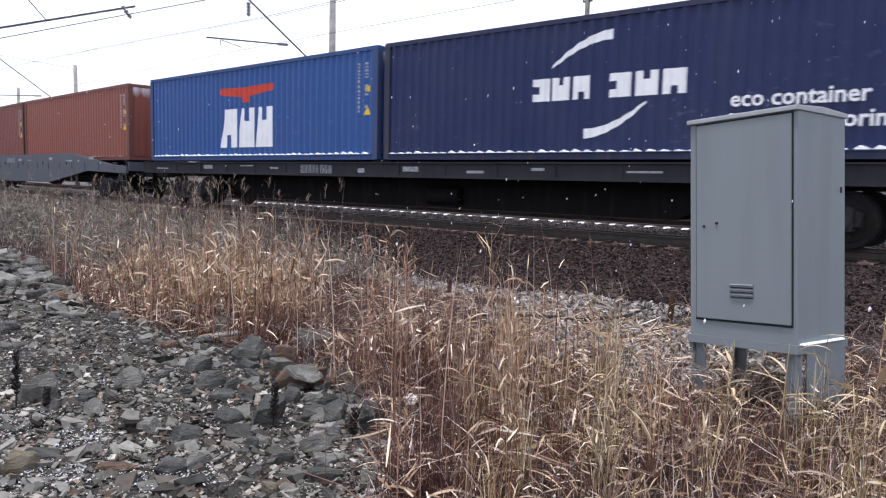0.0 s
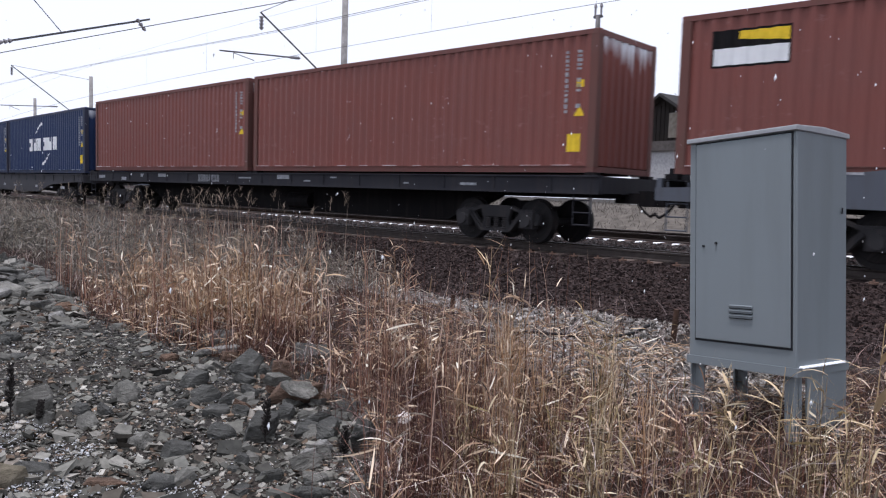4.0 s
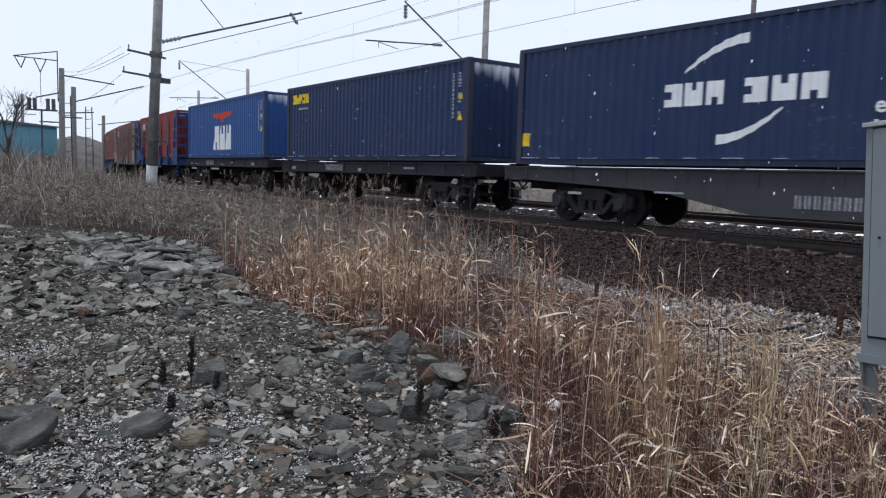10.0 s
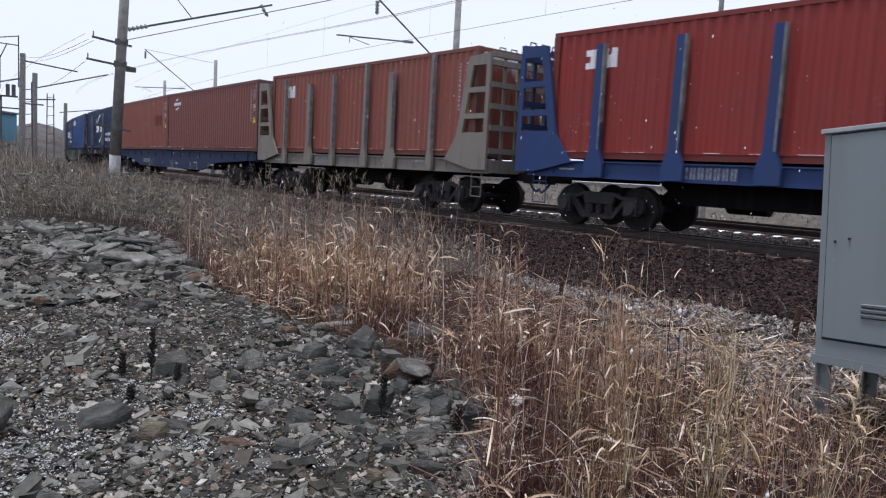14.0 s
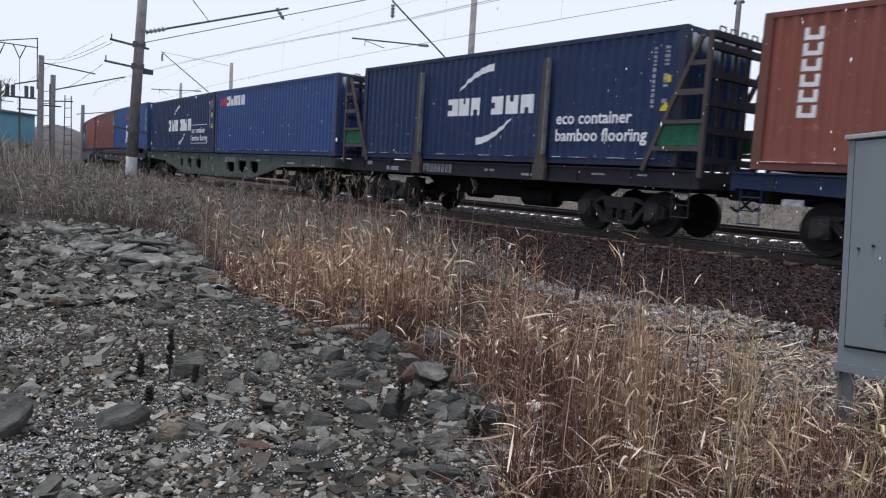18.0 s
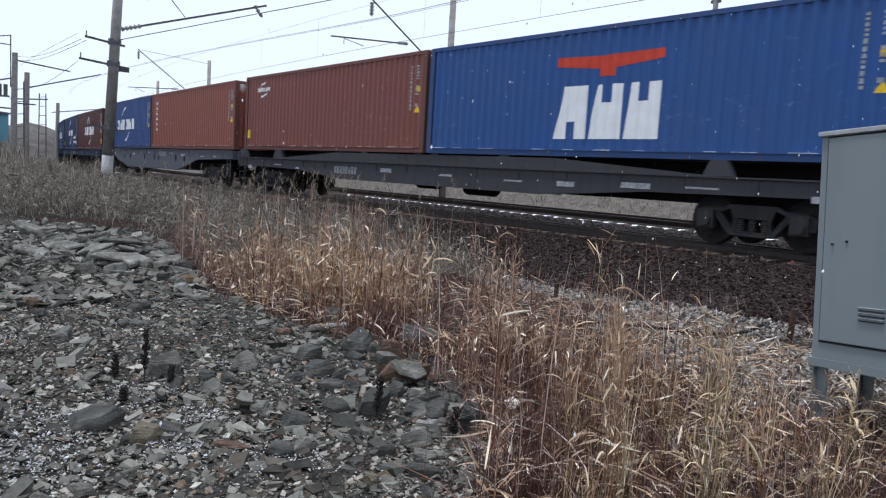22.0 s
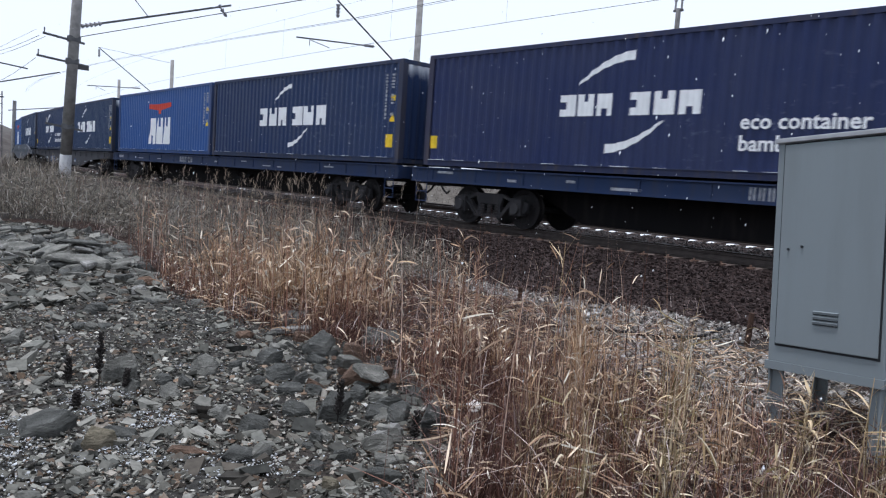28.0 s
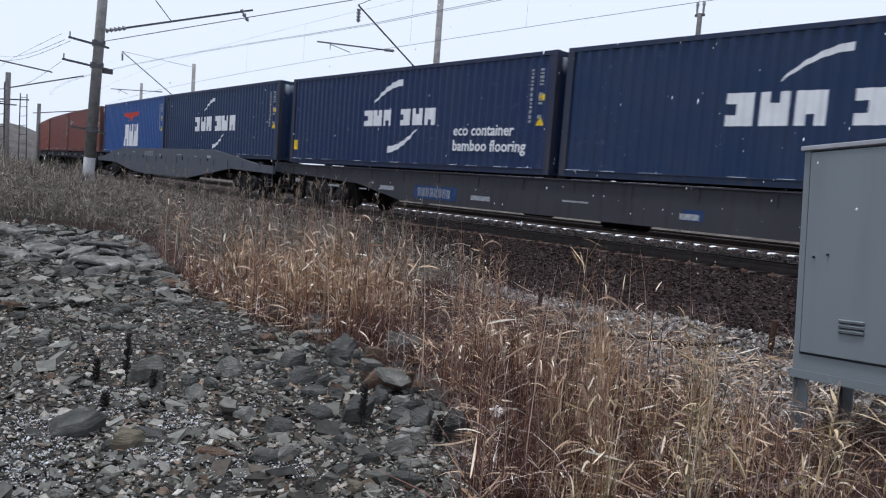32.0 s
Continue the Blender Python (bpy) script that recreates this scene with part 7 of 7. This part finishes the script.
far_mast(-26.3, -8.5, 0.3, 11.2, True, "grey concrete mast with a slanting tube cantilever")
far_mast(-60.0, -8.5, 0.3, 9.6, True, "grey concrete mast with a slanting tube cantilever", up=1.1)
far_mast(-80.5, -8.5, 0.3, 9.5, False, "grey concrete mast far along the line")


def signal_post():
    t = thing("insulator_post", "slim grey post with two insulators on top", "post", at=arc_pose(-12.9, -8.5, 0.2))
    bm = bm_new()
    rod(bm, (0, 0, -0.2), (0, 0, 7.35), 0.09, 0.08, 10)
    part("shaft", bm, CONCRETE, t)
    for x in (-0.11, 0.11):
        bm = bm_new()
        rod(bm, (x, 0, 7.3), (x, 0, 7.65), 0.035, seg=8)
        rod(bm, (x, 0, 7.6), (x, 0, 7.7), 0.06, 0.04, seg=10)
        part("pin_insulator", bm, PORCELAIN, t)
    bm = bm_new()
    box(bm, -0.16, 0.16, -0.04, 0.04, 7.26, 7.33)
    part("top_bar", bm, MAST, t)


signal_post()
far_mast(-4.6, -12.0, 0.1, 9.0, False, "slim grey concrete post behind the tracks", 0.11)

run_wire(-110, 40, AXIS_NEAR, lambda s: 6.69 + 0.03 * max(0, -22 - s), 0.011, label="contact wire over the near track")
run_wire(-110, 40, AXIS_NEAR - 0.25, lambda s: 6.73 + 0.03 * max(0, -22 - s), 0.009, label="contact wire over the near track")
foot, over = arc(-27.8, 5.2, 5.68), arc(-21.7, -1.22, 7.62)
wire("overhead_wire", "dark wire from the concrete mast over the tracks", [foot.lerp(over, 1.6 * k / 6) for k in range(7)], 0.02)
run_wire(-110, 40, AXIS_FAR, 7.0, 0.011, label="contact wire over the far track")
run_wire(-110, 40, AXIS_FAR, 8.85, 0.006, label="carrying wire over the far track")
run_wire(-110, -29.5, 6.2, 5.95, 0.008)


def dropper(s, off, z0, z1):
    wire("dropper", "short dropper between two overhead wires", [arc(s, off, z0), arc(s, off, z1)], 0.004)


for k, s in enumerate((-5.0, -11.0, -17.5, -24.0, -33.0, -40.0)):
    dropper(s, AXIS_FAR, 7.0, 8.85)


# ---- distance: yard, buildings, trees, hill ----
def place(az, d, z=0.0):
    return Vector((d * math.sin(radians(az)), d * math.cos(radians(az)), z))


def lattice_mast(az, d, top, label, w=0.5):
    p = place(az, d)
    t = thing("lattice_mast", label, "mast", "masts in the yard", at=pose(p.x, p.y, 0))
    for sx in (-1, 1):
        bm = bm_new()
        rod(bm, (sx * w / 2, 0, -0.5), (sx * w / 2 * 0.8, 0, top), 0.05, seg=6)
        part("upright", bm, MAST, t, at=pose(0, 0, 0, 0, 0, -az))
    for k in range(int(top / 0.9)):
        bm = bm_new()
        z = 0.6 + k * 0.9
        beam(bm, (-w / 2, 0, z), (w / 2, 0, z + 0.1), 0.05, 0.05)
        part("rung", bm, MAST, t, at=pose(0, 0, 0, 0, 0, -az))
    return t


def yard_pole(az, d, top, label, arms=()):
    p = place(az, d)
    t = thing("yard_pole", label, "mast", "masts in the yard", at=pose(p.x, p.y, 0, 0, 0, -az))
    bm = bm_new()
    rod(bm, (0, 0, -0.5), (0.1, 0, top), 0.24, 0.18, 12)
    part("shaft", bm, CONCRETE, t)
    for z, a, b2, dz in arms:
        bm = bm_new()
        rod(bm, (a, 0, z), (b2, 0, z + dz), 0.05, seg=6)
        part("arm", bm, MAST, t)
    return t


k = math.tan
yard_pole(-77.85, 62, 1.6 + 62 * k(radians(6.25)), "grey concrete pole in the rail yard", ((7.9, 0.1, 3.6, -0.4), (6.2, -1.6, 0.2, 0.5), (4.5, -1.4, 0.2, 0), (4.9, 0, 1.4, 0)))
lattice_mast(-77.45, 64, 6.6, "thin lattice mast in the rail yard", 0.55)
yard_pole(-77.15, 66, 1.6 + 66 * k(radians(5.08)), "grey concrete pole in the rail yard", ((6.3, 0, 5.2, 1.6), (5.4, -1.0, 1.5, 0.2)))
lattice_mast(-76.15, 85, 1.6 + 85 * k(radians(3.83)), "thin lattice mast in the rail yard", 0.7)
yard_pole(-75.3, 95, 1.6 + 95 * k(radians(3.3)), "grey concrete pole in the rail yard", ((6.0, -0.5, 4.5, 0.8),))
yard_pole(-80.15, 110, 1.6 + 110 * k(radians(4.4)), "distant pole with cross-arms", ((8.6, -1.6, 1.6, 0), (7.6, -1.6, 1.6, 0)))


def portal():
    t = thing("portal_arm", "light steel bracket with hanging wires in the yard", "bracket", "masts in the yard", at=pose(*place(-78.0, 62, 0), 0, 0, 78.0))
    for a, b2 in (((0, 0, 6.0), (0, 0, 9.6)), ((0, 0, 9.55), (-2.8, 0, 9.0)), ((0, 0, 8.9), (-2.8, 0, 9.0)), ((-0.7, 0, 8.95), (-1.1, 0, 8.0)), ((-1.5, 0, 8.95), (-1.1, 0, 8.0)), ((-2.0, 0, 9.0), (-2.3, 0, 8.2)), ((-2.7, 0, 9.0), (-2.3, 0, 8.2)), ((-1.1, 0, 8.0), (-1.1, 0, 5.8))):
        bm = bm_new()
        rod(bm, a, b2, 0.04 if a[2] > 8.5 or b2[2] > 9 else 0.02, seg=5)
        part("bar", bm, MAST, t)


portal()
p = place(-79.0, 60)
t = thing("transformer_pole", "thin pole carrying two grey pole transformers", "transformer", at=pose(p.x, p.y, 0, 0, 0, 79))
bm = bm_new()
rod(bm, (0, 0, 0), (0, 0, 5.2), 0.06, seg=8)
part("pole", bm, MAST, t)
bm = bm_new()
box(bm, -1.0, 1.0, -0.2, 0.2, 5.15, 5.25)
part("platform", bm, MAST, t)
for x in (-0.75, -0.4, 0.4, 0.75):
    bm = bm_new()
    rod(bm, (x, 0, 5.25), (x, 0, 6.0), 0.13, seg=10)
    part("transformer", bm, MAST, t)
for az1, d, z1, z2, off in ((-77.9, 62, 8.2, 5.75, 6.1), (-77.9, 62, 7.9, 5.75, 5.9), (-77.2, 66, 6.4, 4.95, 6.2)):
    a, e = place(az1, d, z1), arc(-29.5, off, z2)
    wire("overhead_wire", "thin wire from a yard pole to the near mast", [a.lerp(e, q / 8) - Vector((0, 0, 0.35 * math.sin(q / 8 * math.pi))) for q in range(9)], 0.012)


def blue_shed():
    """Long blue sheet-metal building with a low roof and a pale lower wall."""
    d0, d1 = 88.0, 112.0
    a, b2 = place(-90.5, d0), place(-78.1, d1)
    t = thing("blue_shed", "long blue sheet-metal shed with pale doors far off", "building", at=pose(a.x, a.y, 0, 0, 0, math.degrees(math.atan2(b2.y - a.y, b2.x - a.x))))
    ln = (b2 - a).length
    # Blue lightened so the haze of distance sits in the paint.
    blue = painted("haze-paled blue sheet", (0.12, 0.28, 0.36), (0.12, 0.16, 0.18), 0.4, 0.6, scale=0.6)
    bm = bm_new()
    box(bm, 0, ln, 0, 9, 2.6, 6.1)
    part("upper_wall", bm, blue, t)
    bm = bm_new()
    box(bm, 0.02, ln - 0.02, 0.03, 8.97, -0.2, 2.6)
    part("lower_wall", bm, CONCRETE, t)
    bm = bm_new()
    prism(bm, [(-0.3, 6.1), (ln + 0.3, 6.1), (ln + 0.3, 6.28), (-0.3, 6.75)], -0.4, 9.4)
    part("roof", bm, plain("grey roof sheet", (0.13, 0.14, 0.15), 0.8), t)
    for i in range(int(ln / 2.2)):
        bm = bm_new()
        box(bm, i * 2.2 + 0.5, i * 2.2 + 0.56, -0.03, -0.002, 2.6, 6.08)
        part("wall_rib", bm, blue, t)
    for x in (4.0, 9.0, 14.5):
        bm = bm_new()
        box(bm, x, x + 2.2, -0.05, -0.004, 2.7, 4.4)
        part("pale_panel", bm, LIME, t)


blue_shed()


def wood_house():
    """Small house behind the tracks: dark board gable over a whitewashed wall."""
    d = 40.0
    a, b2 = place(-27.2, d + 2.0, 0), place(-19.5, d - 2.0, 0)
    yaw = math.degrees(math.atan2(b2.y - a.y, b2.x - a.x))
    t = thing("wooden_house", "small house with dark board gable and whitewashed wall", "house", at=pose(a.x, a.y, 0, 0, 0, yaw))
    w = (b2 - a).length
    boards = painted("dark weathered boards", (0.02, 0.016, 0.014), (0.01, 0.008, 0.008), 0.5, 0.9)
    bm = bm_new()
    box(bm, 0.4, w - 0.4, 0.2, 7, -0.3, 4.2)
    part("wall", bm, LIME, t)
    peak = 2.35
    bm = bm_new()
    prism(bm, [(0.35, 4.15), (w - 0.35, 4.15), (w - 0.35, 4.5), (peak, 6.75), (0.35, 5.6)], 0.14, 0.3)
    part("gable", bm, boards, t)
    for i in range(22):
        bm = bm_new()
        x = 0.4 + i * (w - 0.9) / 22
        zt = 5.6 + (6.75 - 5.6) * (x - 0.35) / (peak - 0.35) if x < peak else 6.75 - (x - peak) * (6.75 - 4.4) / (w - 0.35 - peak)
        box(bm, x, x + 0.2, 0.1, 0.142, 4.15, max(4.3, zt - 0.1))
        part("board", bm, boards, t)
    bm = bm_new()
    prism(bm, [(-0.2, 5.35), (peak, 6.85), (w + 0.3, 4.05), (w + 0.3, 4.2), (peak, 7.02), (-0.2, 5.52)], -0.3, 7.3)
    part("roof", bm, plain("dark roof felt", (0.04, 0.038, 0.037), 0.9), t)
    win = part("window", (lambda b3: (box(b3, 2.75, 3.5, 0.05, 0.1, 4.75, 6.0), b3)[1])(bm_new()), plain("grey window boards", (0.2, 0.18, 0.15), 0.9), t)
    bm = bm_new()
    box(bm, 0.3, w - 0.3, 0.04, 0.13, 4.1, 4.6)
    part("plank_band", bm, plain("grey weathered planks", (0.09, 0.08, 0.075), 0.9), t)
    bm = bm_new()
    box(bm, 2.9, 4.1, 0.15, 0.21, 2.4, 3.2)
    part("dark_opening", bm, plain("dark opening", (0.01, 0.01, 0.012), 0.9), t)


wood_house()


def bare_tree(az, d, h, seed, label, z=0.0):
    rng = random.Random(seed)
    p = place(az, d, z)
    t = thing("bare_tree", label, "tree", "bare trees", at=pose(p.x, p.y, p.z))
    bark = TREE_BARK
    trunk, limbs, twigs = bm_new(), bm_new(), bm_new()
    rod(trunk, (0, 0, -0.3), (0.1, 0, h * 0.45), h * 0.022, h * 0.014, 8)

    def grow(bm_list, p0, dr, ln, r, depth):
        q = p0 + dr * ln
        rod(bm_list[min(depth, 1)], p0, q, r, r * 0.6, 5, False)
        if depth >= 3:
            return
        for _ in range(4 if depth < 2 else 3):
            nd = (dr + Vector((rng.gauss(0, 0.45), rng.gauss(0, 0.45), rng.gauss(0.15, 0.25)))).normalized()
            grow(bm_list, p0.lerp(q, rng.uniform(0.45, 1.0)), nd, ln * rng.uniform(0.5, 0.75), r * 0.5, depth + 1)
    for _ in range(6):
        grow((limbs, twigs), Vector((0.1, 0, h * rng.uniform(0.25, 0.45))), Vector((rng.gauss(0, 0.5), rng.gauss(0, 0.5), 1)).normalized(), h * 0.3, h * 0.009, 0)
    part("trunk", trunk, bark, t)
    tagged(part("branchwork", limbs, bark, t), kind="stuff")
    tagged(part("crown", twigs, bark, t), kind="stuff")


TREE_BARK = plain("grey bark", (0.085, 0.075, 0.068), 0.95, 0, 0.3, 6)
bare_tree(-81.0, 58, 7.0, 1, "small bare tree before the blue shed")
bare_tree(-22.2, 60, 9.5, 2, "bare tree behind the wooden house")
bare_tree(-14.5, 48, 7.0, 3, "bare tree with frosted twigs behind the tracks")
bare_tree(-11.5, 52, 7.5, 6, "bare tree with frosted twigs behind the tracks")
bare_tree(-17.5, 64, 8.0, 7, "bare tree behind the tracks")


def hill():
    """A long low brush-covered rise that closes the view along the line."""
    m, nt, b = material("distant brush slope")
    f1 = ramp(nt, noise_tex(nt, 0.35, 8), 0.35, 0.7)
    nt.links.new(mixer(nt, f1, (0.075, 0.068, 0.064), (0.13, 0.12, 0.113)), b.inputs["Base Color"])
    b.inputs["Roughness"].default_value = 0.95
    bump(nt, b, noise_tex(nt, 1.5, 8), 1.0, 0.6)
    verts, faces = [], []
    azs = [-120 + 1.0 * i for i in range(56)]
    for a in azs:
        top = 1.6 + 130 * math.tan(radians(1.15 + 0.75 * math.exp(-((a + 76.9) / 1.6) ** 2) + 0.25 * noise.noise((a * 0.4, 0, 2))))
        for d, z in ((78, -0.2), (100, 0.5), (125, top * 0.9), (131, top), (150, top * 0.7), (190, -0.5)):
            verts.append(place(a, d, z))
    for i in range(len(azs) - 1):
        for j in range(5):
            faces.append((i * 6 + j, i * 6 + j + 1, (i + 1) * 6 + j + 1, (i + 1) * 6 + j))
    tagged(new("hill", raw_mesh("hill", verts, faces, m, True)), "low brown brush-covered rise far off", "hill", kind="structure")


hill()


def brush_bank():
    """Tall grey brush that rises along the line, away from the shale."""
    rng = random.Random(19)
    g = np.random.default_rng(8)
    pts, hs = [], []
    for _ in range(7500):
        a, d = rng.uniform(-100, -71.5), rng.uniform(27, 52)
        q = place(a, d, 0)
        tall = 1.35 + max(0, (-a - 72.5) / 6.0) * 1.3 * d / 45
        pts.append((q.x, q.y, 0.1))
        hs.append(tall * rng.uniform(0.35, 1.05) * (0.85 + 0.6 * noise.noise((q.x * 0.45, q.y * 0.45, 6))))
    blades("brush_bank", pts, hs, g.uniform(0.05, 0.5, len(pts)), g.uniform(0.02, 0.045, len(pts)), BRUSH, "tall grey dead brush on the bank", "dry grass", 52)


brush_bank()


FARSTRAW = islands("grey-tan dead grass", [(0.085, 0.075, 0.064), (0.135, 0.12, 0.104), (0.05, 0.043, 0.037), (0.2, 0.18, 0.16)], 0.9, leaf=0.3)


RISE = [(-9.0, -0.05), (-11.0, 0.1), (-13.5, 0.95), (-17.0, 1.25), (-21.0, 1.3), (-26.0, -0.1)]


def rise(o):
    for (a, za), (c, zc) in zip(RISE, RISE[1:]):
        if c <= o <= a:
            return za + (zc - za) * (a - o) / (a - c)
    return 0.0


def far_bank():
    """Dead grass on the other side of the tracks."""
    rng = random.Random(15)
    pts = []
    for _ in range(22000):
        o = -9.6 - 14 * rng.random() ** 1.6
        q = arc(rng.uniform(-70, 14), o)
        pts.append((q.x, q.y, rise(o) - 0.03))
    g = np.random.default_rng(3)
    blades("far_grass", pts, g.uniform(0.1, 0.42, len(pts)), g.uniform(0.5, 1.6, len(pts)), 0.026, FARSTRAW, "low dead grass beyond the tracks", "dry grass", 51)


v, f_ = strip(RISE, -70, 20, 2.0)
tagged(new("bank", raw_mesh("bank", v, f_, plain("grey-tan dry turf", (0.1, 0.088, 0.075), 0.95, 0, 0.4, 3, 0.03), True)), "low tan bank of dry turf beyond the tracks", "bank", kind="structure")
far_bank()


# ---- falling snow ----
def snowfall():
    """Columns of loose flakes that sink through the air; each column drifts as one rigid piece."""
    for k, (n, size, box_, fall) in enumerate(((620, 0.0065, (-9, 2.5, 2.0, 12.0), 1.15), (560, 0.008, (-24, 3, 5.0, 13.0), 1.3), (120, 0.005, (-3.2, 0.6, 1.0, 4.5), 1.05))):
        rng = random.Random(50 + k)
        tall = 5.5 + fall * 32
        verts, faces = [], []
        for _ in range(int(n * tall / 10)):
            c = Vector((rng.uniform(box_[0], box_[1]), rng.uniform(box_[2], box_[3]), rng.uniform(0, tall)))
            r = size * rng.choice((0.4, 0.55, 0.7, 0.85, 1.0, 1.25))
            b0 = len(verts)
            st = rng.uniform(1.0, 2.2)
            for d in ((1, 0, 0), (-0.5, 0.86, 0), (-0.5, -0.86, 0), (0.25, 0, st), (-0.25, 0, -st)):
                verts.append(c + Vector(d) * r)
            faces += [(b0 + i, b0 + (i + 1) % 3, b0 + j) for i in range(3) for j in (3, 4)]
        ob = tagged(new("snowflakes", raw_mesh("snowflakes", verts, faces, FLAKE)), "loose white snowflakes drifting down through the air", "snow", kind="stuff")
        SNOWFALL.append((ob, fall, (0.0, 0.0)))


FLAKE = plain("snowflake", (0.9, 0.92, 0.95), 0.9, 0, 0.03)
SNOWFALL = []
snowfall()

motions()
